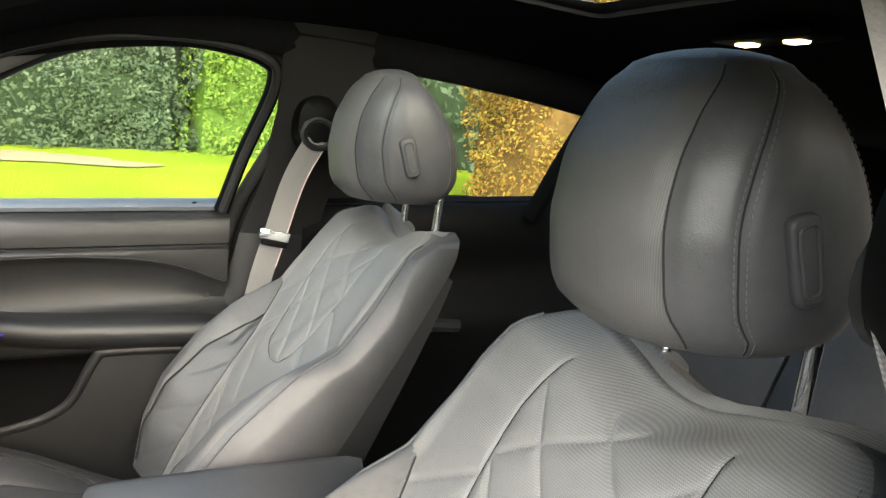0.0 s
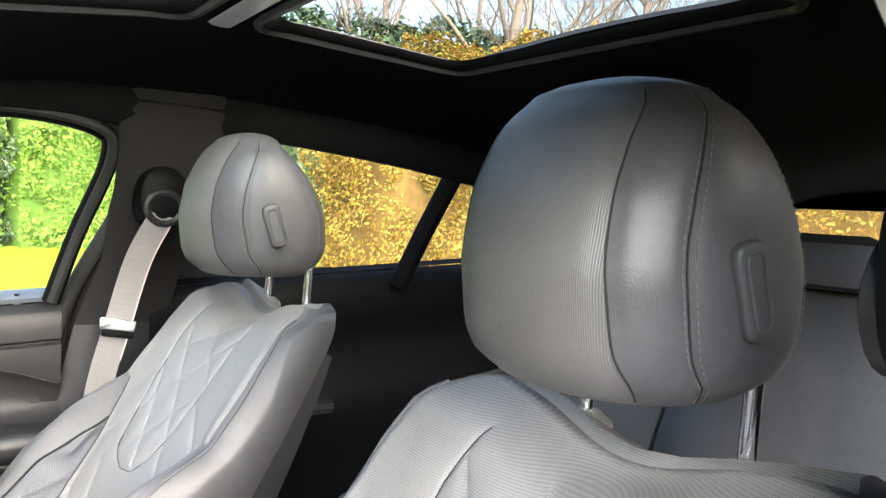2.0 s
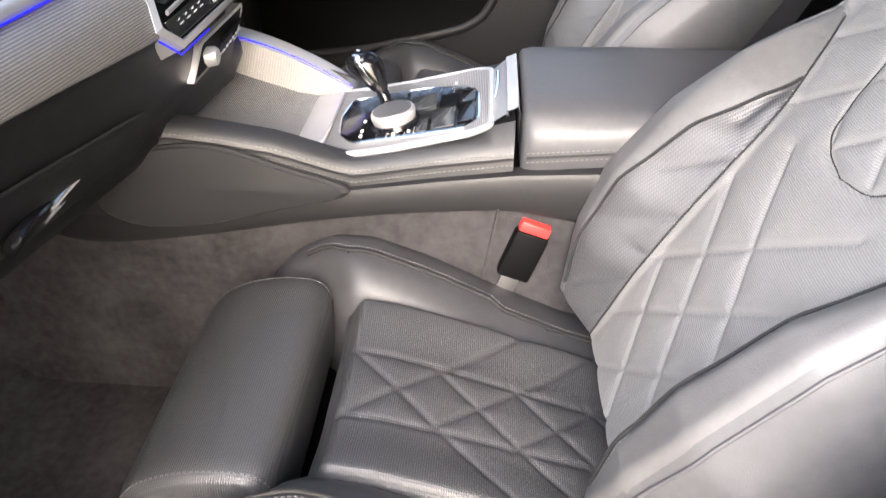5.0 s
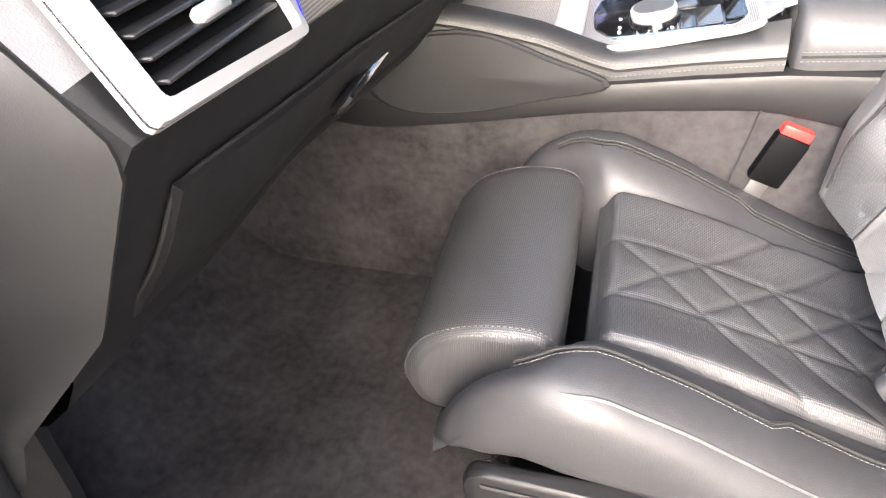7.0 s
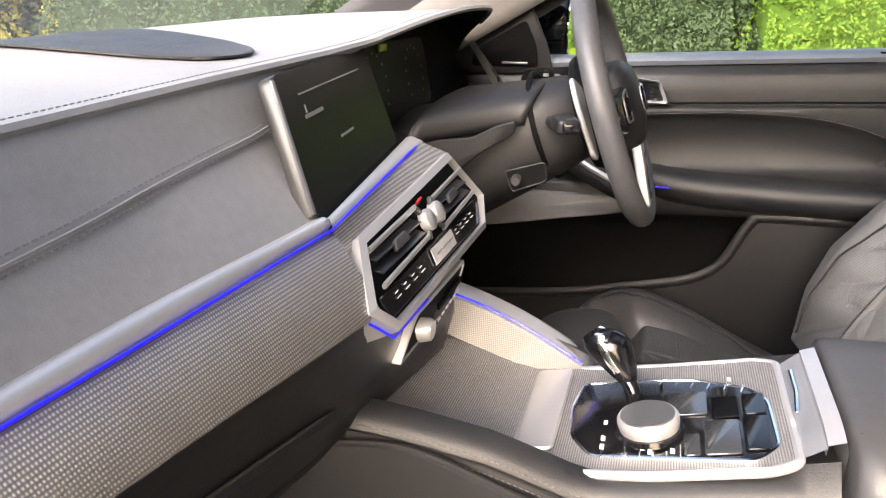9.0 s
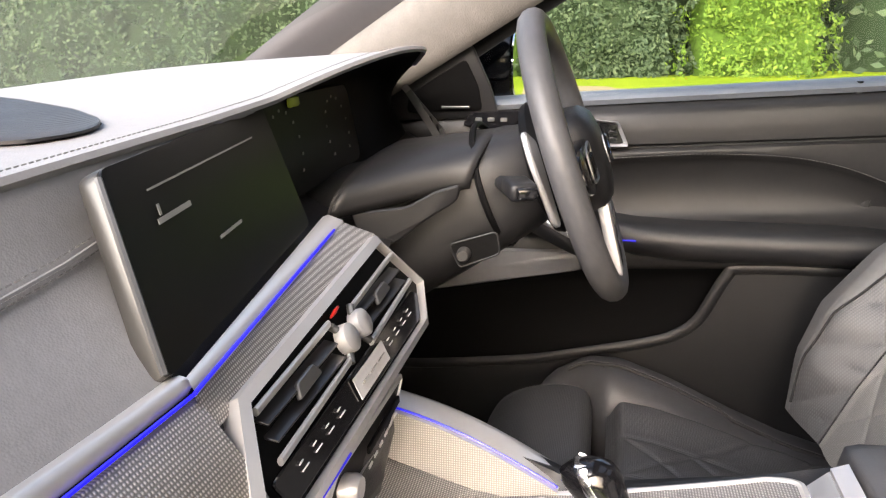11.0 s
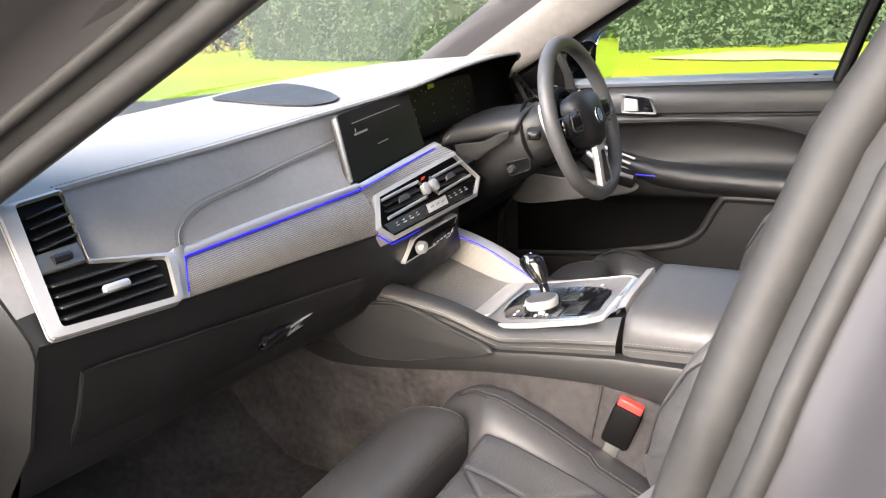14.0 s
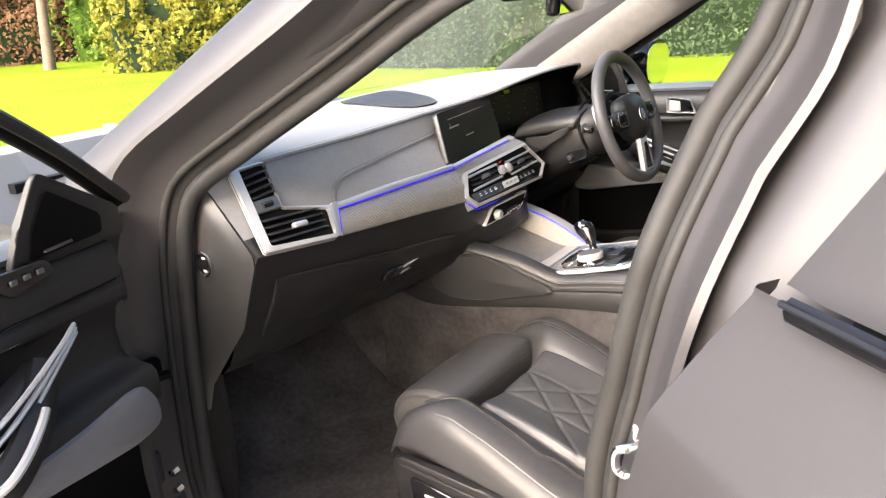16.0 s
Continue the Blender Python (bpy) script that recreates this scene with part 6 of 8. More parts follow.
for k in range(7):
    part("chrome_line", tube([gpt(-0.094, 0.405 - 0.012 * k, 0.001), gpt(-0.088 + 0.010 * (k % 3 == 0), 0.405 - 0.012 * k, 0.001)], 0.0009, 5), CHROME, panel)
for k in range(6):
    part("chrome_line", tube([gpt(0.018 + 0.005 * k, 0.275 + 0.016 * k, 0.001), gpt(0.030 + 0.005 * k, 0.272 + 0.016 * k, 0.001)], 0.0010, 5), CHROME, panel)
for (x, y) in ((-0.075, 0.405), (-0.060, 0.405), (-0.088, 0.34), (-0.03, 0.405), (0.0, 0.335), (0.015, 0.335), (-0.088, 0.36), (0.045, 0.285), (-0.02, 0.30)):
    p = gpt(x, y, 0.0015)
    part("button_mark", box(p.x, p.y, p.z, 0.008, 0.004, 0.0008, 0), WHITE_MARK, panel)
part("chrome_line", tube([gpt(-0.094, 0.382, 0.001), gpt(0.0, 0.388, 0.001)], 0.0012, 5), CHROME, panel)
# rotary controller
kc = gpt(-0.050, 0.361, 0.0)
tilt = Euler((radians(-13), 0, 0)).to_matrix()
dial = part("controller_base", tube([kc, kc + tilt @ V(0, 0, 0.006)], [0.034, 0.032], 32), GLOSS_BLACK, con, "gloss black controller base")
part("controller_dial", tube([kc + tilt @ V(0, 0, 0.005), kc + tilt @ V(0, 0, 0.012), kc + tilt @ V(0, 0, 0.017), kc + tilt @ V(0, 0, 0.020), kc + tilt @ V(0, 0, 0.0202)], [0.0285, 0.0300, 0.0300, 0.0280, 0.0270], 40), SILVER, dial, "knurled silver dial")
part("controller_top", tube([kc + tilt @ V(0, 0, 0.0200), kc + tilt @ V(0, 0, 0.0212)], [0.0265, 0.0260], 36), mat("brushed_dial_top", (0.13, 0.13, 0.132), 0.4, 0.6, vary=0.05, grain=200, bump=0.05), dial, "brushed dial face")
# gear lever
gl0 = gpt(0.006, 0.377, -0.002)
lev = thing("gear_lever", "gloss black gear lever with chrome sides and top", "gear lever", tuple(gl0))
stem = catmull([V(0, 0, 0), V(0.004, 0.006, 0.022), V(0.012, 0.018, 0.042)], 5)
lev.scale = (0.86, 0.86, 0.74)
part("stem", tube(stem, [0.0115 - 0.0002 * k for k in range(len(stem))], 12), GLOSS_BLACK, lev, "black lever stem")
hs = [(V(0.010, 0.015, 0.036), 0.011, 0.013), (V(0.016, 0.024, 0.050), 0.017, 0.020), (V(0.021, 0.034, 0.064), 0.021, 0.026), (V(0.024, 0.042, 0.078), 0.022, 0.029), (V(0.024, 0.047, 0.090), 0.019, 0.026), (V(0.023, 0.049, 0.097), 0.012, 0.017), (V(0.023, 0.0495, 0.0995), 0.004, 0.006)]
lps = [[c + V(rx * math.cos(a), ry * math.sin(a), -0.25 * ry * math.sin(a)) for a in [2 * math.pi * k / 20 for k in range(20)]] for c, rx, ry in hs]
head = part("grip", loft(lps), GLOSS_BLACK, lev, "gloss black grip")
for sgn in (-1, 1):
    part("grip_trim", tube([c + V(sgn * rx * 1.0, 0.1 * ry, 0.0) for c, rx, ry in hs[1:-1]], 0.0035, 6, squash=(0.6, 1.5)), CHROME, head, "chrome side strip")
part("top_inlay", slab(rounded([V(0.013, 0.034, 0.0935), V(0.034, 0.034, 0.0935), V(0.034, 0.060, 0.092), V(0.013, 0.060, 0.092)], 0.005, 3), 0.006, 0.002, 1, V(0, 0.1, 1)), CHROME, head, "chrome top plate")
# silver strip before the armrest
def end_w(x):
    return 0.008 * smooth01(-0.13, -0.06, x)
xs_e = [-0.100 + 0.0138 * k for k in range(14)]
part("slope_panel", loft([[V(x, 0.243, 0.866), V(x, 0.238, 0.874), V(x, 0.216, 0.888 + end_w(x)), V(x, 0.213, 0.886)] for x in xs_e], False), mat("smoked_chrome", (0.36, 0.38, 0.41), 0.22, 0.5, vary=0.05, grain=20, bump=0), con, "smoked metal insert", sharp=40)
part("insert_line", tube([V(-0.035, 0.2305, 0.886), V(0.0, 0.2275, 0.8895), V(0.045, 0.2275, 0.8900)], 0.0022, 6), CHROME, con, "thin chrome bar")
part("end_strip", loft([[V(x, 0.216, 0.884), V(x, 0.2155, 0.891 + end_w(x)), V(x, 0.202, 0.897 + end_w(x)), V(x, 0.199, 0.890), V(x, 0.199, 0.85)] for x in xs_e], False), SILVER, con, "bright silver end strip", sharp=30)
# armrest lid
arm = thing("armrest", "long black leather armrest with stitched sides", "armrest")
def arm_seam(y):
    return 0.851 + 0.10 * (0.19 - y)
lps = []
for y, sh in ((0.196, 0.010), (0.192, 0.003), (0.18, 0.0), (0.05, 0.0), (-0.10, 0.0), (-0.145, 0.006), (-0.16, 0.02)):
    t = 0.907 - sh * 0.6 + 0.004 * math.sin((0.2 - y) * 9)
    w, q = 0.140 - sh, arm_seam(y)
    half = [V(w - 0.004, y, q - 0.020), V(w, y, q - 0.006), V(w - 0.002, y, q + 0.018), V(w - 0.012, y, lerp(q + 0.018, t, 0.72)), V(w - 0.034, y, t - 0.002), V(w - 0.08, y, t)]
    lps.append([V(-p.x, p.y, p.z) for p in half] + [V(0, y, t + 0.001)] + list(reversed(half)))
lid = part("lid", loft(lps), LEATHER, arm, "padded leather lid", sharp=60)
for sgn in (-1, 1):
    part("seam", tube([V(sgn * 0.140, y, arm_seam(y)) for y in (0.19, 0.05, -0.14)], 0.0018, 5), SEAM, lid)
    for dz in (0.006, -0.006):
        part("stitching", dashes([V(sgn * 0.1405, y, arm_seam(y) + dz) for y in (0.19, 0.05, -0.14)], 0.0038, 0.0022, 0.0006), STITCH, lid, "grey thread stitching")
part("top_seam", tube([V(-0.088, 0.19, 0.9035), V(-0.086, 0.02, 0.9075), V(-0.088, -0.145, 0.900)], 0.0015, 5), SEAM, lid)
part("bin", box(0, 0.02, 0.62, 0.262, 0.36, 0.40, 0.01), SOFT, arm, "armrest bin")
# seat-belt buckles
def make_buckle(at, rz, lab):
    b = thing("seat_belt_buckle", lab, "buckle", at, group="belt buckles")
    b.rotation_euler = Euler((radians(18), 0, radians(rz)))
    part("housing", box(0, 0, -0.042, 0.030, 0.046, 0.075, 0.006, 2), PLASTIC, b, "black plastic housing")
    part("release_button", box(0, 0, -0.001, 0.022, 0.040, 0.018, 0.003, 2), RED, b, "red release button")
    part("stalk", box(0, 0, -0.105, 0.008, 0.026, 0.06, 0.002), SATIN_GREY, b, "metal stalk")
    return b
make_buckle((-0.148, 0.172, 0.757), 0, "black belt buckle with a red release button beside the passenger seat")
# ---------------------------------------------------------------- driver's door (closed), inside face
def belt_z(y):
    return 1.149 - 0.052 * (y + 0.01)


door = thing("driver_door", "closed black driver's door with leather armrest and silver handle", "car door")
def hollow_top(y):
    """How far the curved edge of the hollow lies below the window ledge."""
    return soft1(y, [-0.05, 0.02, 0.08, 0.143, 0.265, 0.4, 0.8], [0.155, 0.121, 0.103, 0.092, 0.085, 0.088, 0.10], 0.03)


def door_rows(y):
    """(below the ledge, x) down the door card: belt, seam, padded strip, hollow, armrest shelf and dark recess."""
    h1 = hollow_top(y)
    return [(0.0, 0.792), (0.006, 0.778), (0.018, 0.768), (0.045, 0.764), (0.064, 0.765), (0.068, 0.772), (0.070, 0.774), (0.072, 0.772), (0.076, 0.765), (h1 - 0.006, 0.763), (h1, 0.765), (h1 + 0.006, 0.774), (h1 + 0.016, 0.782),
            (h1 + 0.05, 0.790), (0.185, 0.788), (0.200, 0.778), (0.208, 0.760), (0.213, 0.742), (0.222, 0.735), (0.245, 0.733), (0.268, 0.735), (0.280, 0.750), (0.292, 0.775), (0.32, 0.792), (0.42, 0.796), (0.52, 0.79), (0.62, 0.785), (0.75, 0.785)]


rows = []
for i in range(43):
    y = lerp(-0.045, 0.785, i / 42)
    rows.append([V(x, y, belt_z(y) - h) for h, x in door_rows(y)])
bm = loft(rows, False)
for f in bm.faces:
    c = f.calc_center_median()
    # below the armrest the card turns near-black: the recess's shade, put into the colour
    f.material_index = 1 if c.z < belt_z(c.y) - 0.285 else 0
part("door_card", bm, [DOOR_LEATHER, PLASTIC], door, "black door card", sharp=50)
part("belt_ledge", sheet(lambda u, v: V(lerp(0.792, 0.84, v), lerp(-0.045, 0.74, u), belt_z(lerp(-0.045, 0.74, u)) + 0.002 + 0.012 * math.sin(v * 2.6)), 16, 4, -0.01), mat("belt_ledge_grey", (0.10, 0.11, 0.125), 0.38, vary=0.1, grain=100, bump=0.05), door, "satin grey window ledge")
part("seam", tube([V(0.7725, y, belt_z(y) - 0.070) for y in [-0.04 + 0.05 * k for k in range(14)]], 0.0022, 5), SEAM, door)
part("stitching", dashes([V(0.7635, y, belt_z(y) - hollow_top(y) + 0.002) for y in [-0.04 + 0.025 * k for k in range(26)]], 0.0038, 0.0022, 0.0006), STITCH, door, "grey thread stitching")
hd = rounded([V(0.764, 0.470, 1.063), V(0.764, 0.378, 1.063), V(0.764, 0.396, 1.103), V(0.764, 0.470, 1.110)], 0.006, 3)
part("handle_bezel", loft([hd, [p + V(-0.010, 0, 0) for p in hd], [lerp(p, V(0.754, 0.43, 1.086), 0.16) for p in hd], [lerp(p, V(0.762, 0.43, 1.086), 0.16) for p in hd]], True, False), SILVER, door, "satin silver handle surround", sharp=30)
part("handle_recess", slab([lerp(p, V(0.761, 0.43, 1.086), 0.17) for p in hd], 0.002, 0, direction=V(-1, 0, 0)), GLOSS_BLACK, door, "dark handle recess")
part("door_handle", slab(rounded([V(0.757, 0.462, 1.069), V(0.757, 0.424, 1.069), V(0.757, 0.428, 1.099), V(0.757, 0.462, 1.102)], 0.005, 3), 0.006, 0.002, 1, V(-1, 0, 0)), SILVER, door, "silver inner door handle")
for k in range(3):
    part("button", box(0.756, 0.405, 1.074 + 0.011 * k, 0.004, 0.014, 0.008, 0.001, 1), GLOSS_BLACK, door, "lock button")
sw = rounded([V(0.765, 0.664, 1.095), V(0.765, 0.588, 1.086), V(0.765, 0.562, 1.104), V(0.765, 0.562, 1.122), V(0.765, 0.650, 1.118)], 0.008, 3)
part("switch_plate", slab(sw, 0.005, 0.001, 1, V(-1, 0, 0)), GLOSS_BLACK, door, "seat memory switch plate")
for k in range(3):
    part("button", box(0.758, 0.590 + 0.022 * k, 1.106, 0.004, 0.012, 0.007, 0.001, 1), SATIN_GREY, door)
lps = []
for y, dz, dx, sc in ((-0.038, 0.0, 0.004, 0.7), (-0.03, 0.0, 0.0, 1.0), (0.10, 0.0, 0.0, 1.0), (0.28, 0.001, 0.0, 1.0), (0.36, 0.006, 0.001, 0.95), (0.42, 0.018, 0.006, 0.82), (0.48, 0.038, 0.014, 0.66), (0.54, 0.060, 0.022, 0.5), (0.59, 0.078, 0.030, 0.36)):
    ring = [(0.768, 0.932), (0.740, 0.937), (0.712, 0.931), (0.700, 0.914), (0.705, 0.893), (0.730, 0.874), (0.768, 0.870)]
    lps.append(catmull([V(0.768 - (0.768 - x) * sc + dx * 0.3, y, 0.905 + (z - 0.905) * sc + dz) for x, z in ring], 4, True))
part("armrest", loft(lps), CONSOLE_LEATHER, door, "padded black armrest sweeping up into the pull", sharp=60)
pull = catmull([V(0.722, 0.42, 0.895), V(0.700, 0.46, 0.912), V(0.715, 0.53, 0.945), V(0.755, 0.60, 0.985)], 6)
part("door_pull", tube(pull, 0.020, 10, squash=(0.8, 1.2)), SOFT, door, "curved grab handle")
part("pull_trim", tube([p + V(-0.014, 0, 0.010) for p in pull[:14]], 0.006, 8), SILVER, door, "silver grab trim")
part("light_line", tube([V(0.700, 0.36, 0.915), V(0.700, 0.41, 0.915)], 0.0014, 6), BLUE_LED, door, "glowing blue light line")
POCKET = [(-0.045, 0.866), (0.17, 0.862), (0.205, 0.848), (0.244, 0.768), (0.281, 0.734), (0.331, 0.714), (0.437, 0.688), (0.548, 0.664), (0.727, 0.642), (0.80, 0.638)]
pk = catmull([V(0.744, a, b) for a, b in POCKET], 5)
part("pocket_rim", tube(pk, 0.008, 8, squash=(0.7, 1.3)), SOFT, door, "door pocket rim")
part("pocket_wall", loft([[p + V(0, 0, 0.002), V(0.745, p.y, lerp(p.z, 0.42, 0.5)), V(0.755, p.y, 0.42), V(0.765, p.y, 0.42), p + V(0.014, 0, 0.0)] for p in pk], False), SOFT, door, "door pocket wall", sharp=50)
part("lock_pin", tube([V(0.800, 0.024, 1.146), V(0.800, 0.024, 1.166)], [0.0045, 0.0055], 10), PLASTIC, door, "black lock pin")
part("pin_collar", tube([V(0.800, 0.024, 1.143), V(0.800, 0.024, 1.150)], [0.010, 0.008], 12), SOFT, door)
# window frame, sail panel and glass
fr = catmull([V(0.775, -0.028, 1.155), V(0.735, -0.062, 1.28), V(0.668, -0.103, 1.42), V(0.648, -0.075, 1.468), V(0.640, 0.05, 1.485), V(0.640, 0.19, 1.472), V(0.652, 0.33, 1.432), V(0.690, 0.48, 1.36), V(0.735, 0.66, 1.262), V(0.775, 0.82, 1.155)], 6)
part("window_frame", tube(fr, 0.016, 10), PLASTIC, door, "black window frame")
part("window_seal", tube([p + V(-0.016, 0, 0) for p in fr], 0.009, 8), RUBBER, door, "rubber seal")
gl = part("window_glass", sheet(lambda u, v: V(lerp(0.805, 0.665, v), lerp(-0.05, 0.76, u) - lerp(0, 0.06, v) * (1 - u) - 0.30 * v * u, lerp(belt_z(lerp(-0.05, 0.76, u)) - 0.01, 1.47, v)), 6, 4), GLASS, door, "clear window glass")
gl.visible_shadow = False
sail = rounded([V(0.782, 0.60, 1.108), V(0.770, 0.612, 1.16), V(0.748, 0.642, 1.236), V(0.768, 0.80, 1.150), V(0.782, 0.82, 1.10)], 0.012, 3)
part("sail_panel", slab(sail, 0.012, 0.003, 2, V(-1, 0, 0)), SOFT, door, "triangular tweeter panel")
tw = rounded([V(0.767, 0.628, 1.120), V(0.758, 0.632, 1.16), V(0.742, 0.652, 1.210), V(0.754, 0.755, 1.150), V(0.766, 0.765, 1.118)], 0.010, 3)
part("tweeter_grille", slab(tw, 0.003, 0.001, 1, V(-1, 0, 0)), PLASTIC, door, "tweeter grille")
part("tweeter_bar", box(0.760, 0.675, 1.127, 0.006, 0.05, 0.004, 0.001), SATIN_GREY, door, "small badge bar")
part("outer_skin", sheet(lambda u, v: V(lerp(0.86, 0.97, math.sin(v * 2.2)), lerp(-0.07, 0.92, u), lerp(belt_z(lerp(-0.07, 0.92, u)) + 0.005, 0.42, v)), 10, 8, 0.01), PAINT, door, "dark grey painted outer skin")

# door mirror on the driver's side
mir = thing("door_mirror", "grey door mirror outside the driver's window", "door mirror")
lps = []
mc = V(1.02, 0.63, 1.19)
for dy, s in ((-0.03, 0.98), (-0.02, 1.03), (0.02, 1.0), (0.06, 0.85), (0.09, 0.55), (0.10, 0.15)):
    lps.append([mc + V(0.120 * s * math.copysign(abs(math.cos(a)) ** 0.75, math.cos(a)), dy, 0.078 * s * math.copysign(abs(math.sin(a)) ** 0.75, math.sin(a))) for a in [2 * math.pi * k / 28 for k in range(28)]])
part("shell", loft(lps), GLOSS_BLACK, mir, "dark mirror shell")
part("mirror_glass", slab([mc + V(0.108 * math.copysign(abs(math.cos(a)) ** 0.75, math.cos(a)) - 0.01 * math.sin(a) * 0, -0.033, 0.068 * math.copysign(abs(math.sin(a)) ** 0.75, math.sin(a))) for a in [2 * math.pi * k / 28 for k in range(28)]], 0.003, 0, direction=V(0, -1, 0)), MIRROR, mir, "mirror glass")
part("arm", tube([V(0.80, 0.67, 1.09), V(0.88, 0.66, 1.10), V(0.94, 0.65, 1.13)], 0.022, 8), GLOSS_BLACK, mir, "mirror arm")

# seat belts at the centre pillars
def make_belt(sx):
    b = thing("seat_belt", "grey webbing seat belt with chrome tongue on the centre pillar", "seat belt", group="seat belts")
    dr = V(sx * (0.672 if sx > 0 else 0.622), -0.190, 1.352)
    lps = []
    for dx, s in ((0.02, 1.0), (-0.012, 1.0), (-0.028, 0.85), (-0.036, 0.5)):
        lps.append([dr + V(sx * dx, 0.046 * s * math.cos(a), 0.062 * s * math.copysign(abs(math.sin(a)) ** 0.8, math.sin(a))) for a in [2 * math.pi * k / 24 for k in range(24)]])
    part("guide_cover", loft(lps), PLASTIC, b, "black belt guide cover")
    part("guide_ring", tube([dr + V(-sx * 0.032, 0.030 * math.cos(a), -0.018 + 0.028 * math.sin(a)) for a in [2 * math.pi * k / 20 for k in range(20)]], 0.007, 6, True), SOFT, b, "belt guide")
    path = catmull([dr + V(-sx * 0.034, 0.004, -0.03), V(sx * 0.652, -0.150, 1.24), V(sx * 0.665, -0.120, 1.12), V(sx * 0.685, -0.095, 1.0), V(sx * 0.70, -0.075, 0.82), V(sx * 0.71, -0.06, 0.60)], 6)
    lps = []
    for p in path:
        w = V(0, 0.022, 0.006)
        t = V(sx * 0.0008, 0, 0)
        lps.append([p - w - t, p + w - t, p + w + t, p - w + t])
    part("webbing", loft(lps), BELT, b, "grey woven webbing", sharp=30)
    part("edge", tube([p + V(-sx * 0.001, -0.0215, -0.006) for p in path[:16]], 0.0015, 5), mat("pale_belt_edge", (0.55, 0.38, 0.36), 0.7, vary=0.05, grain=200, bump=0.1), b, "pale belt edge")
    tp = V(sx * 0.662, -0.120, 1.125)
    part("tongue", box(tp.x - sx * 0.003, tp.y, tp.z, 0.010, 0.062, 0.022, 0.004, 2, Euler((radians(10), 0, 0)).to_matrix()), CHROME, b, "chrome belt tongue")
    part("tongue_grip", box(tp.x - sx * 0.004, tp.y, tp.z - 0.016, 0.012, 0.055, 0.014, 0.004, 2, Euler((radians(10), 0, 0)).to_matrix()), PLASTIC, b, "black tongue grip")
    return b
make_belt(1)
make_belt(-1)

# grey plate and silver strips ahead of the armrest
door_plate = catmull([V(0.748, y, z) for y, z in ((0.41, 0.884), (0.51, 0.884), (0.62, 0.882), (0.73, 0.884), (0.768, 0.850), (0.772, 0.806), (0.729, 0.798), (0.67, 0.806), (0.557, 0.828), (0.44, 0.852))], 4, True)
pcen = sum(door_plate, V(0, 0, 0)) / len(door_plate)
part("trim_plate", loft([door_plate, [p + V(-0.014, 0, 0) for p in door_plate], [lerp(p, pcen, 0.1) + V(-0.02, 0, 0) for p in door_plate], [lerp(p, pcen, 0.95) + V(-0.022, 0, 0) for p in door_plate]]), mat("grey_trim_plate", (0.12, 0.122, 0.13), 0.45, vary=0.08, grain=80, bump=0.05), door, "grey plastic trim plate", sharp=50)
for k in range(3):
    part("silver_strip", tube(catmull([V(0.722, 0.42, 0.915 + 0.018 * k), V(0.712, 0.50, 0.948 + 0.016 * k), V(0.726, 0.60, 0.995 + 0.008 * k), V(0.742, 0.652, 1.012 + 0.006 * k)], 6), 0.0035, 6), SILVER, door, "curved silver strip")

# ---------------------------------------------------------------- passenger door, swung open
open_door = thing("passenger_door", "passenger's door standing wide open with black trim", "car door")
flip = Matrix.Diagonal((-1, 1, 1, 1))
for child in list(door.children):
    me = child.data.copy()
    me.transform(flip)
    me.flip_normals()
    c = new(child.name.split(".")[0], me)
    c.parent = open_door
    c.visible_shadow = child.visible_shadow
    if "label" in child:
        c["label"] = child["label"]
hinge = V(-0.925, 0.90, 0)
open_door.matrix_world = Matrix.Translation(hinge + V(0, 0, 0.03)) @ pose(0, 0, 0, 0, 0, -70) @ Matrix.Translation(-hinge)
part("door_edge", sheet(lambda u, v: V(lerp(-0.775, -0.955, u), 0.790, lerp(0.42, 1.02, v)), 4, 6, 0.01), PAINT, open_door, "painted door end face")
part("speaker_grille", slab(rounded([V(-0.764, 0.80, 0.50), V(-0.764, 0.62, 0.50), V(-0.764, 0.64, 0.62), V(-0.764, 0.80, 0.64)], 0.03, 4), 0.006, 0.002, 1, V(1, 0, 0)), SOFT, open_door, "speaker grille")

# ---------------------------------------------------------------- left rear door, outside
rdoor = thing("rear_door", "half-open dark grey metallic rear door with tinted window", "car door")
def rd_x(z):
    return curve1(z, [0.42, 0.55, 0.80, 1.00, 1.085, 1.105, 1.19], [-0.915, -0.955, -0.982, -0.985, -0.978, -0.966, -0.905])
def rd_front(z):
    return curve1(z, [0.42, 0.6, 0.86, 1.165, 1.30, 1.48], [-0.118, -0.118, -0.110, -0.180, -0.235, -0.30])
zs_r = [0.42, 0.5, 0.6, 0.7, 0.8, 0.9, 1.0, 1.05, 1.085, 1.092, 1.105, 1.12, 1.16, 1.195, 1.205]
rows = []
for z in zs_r:
    rows.append([V(rd_x(z) + 0.03, rd_front(z) + 0.004, z), V(rd_x(z) + 0.006, rd_front(z) + 0.001, z)] + [V(rd_x(z), lerp(rd_front(z), -1.15, k / 10) - 0.004 * (k == 0), z) for k in range(11)])
part("outer_skin", loft(rows, False), PAINT, rdoor, "dark grey metallic outer skin", sharp=35)
def post(z, y, out):
    return V(-(x_in(z) + out), y, z)
rows = []
for z in [1.20 + 0.03 * k for k in range(11)]:
    yf = rd_front(z)
    rows.append([post(z, yf + 0.006, 0.055), post(z, yf, 0.088), post(z, yf - 0.05, 0.094), post(z, yf - 0.115, 0.092), post(z, yf - 0.118, 0.07)])
part("post_cover", loft(rows, False), PAINT, rdoor, "dark grey window post cover", sharp=35)
rows = []
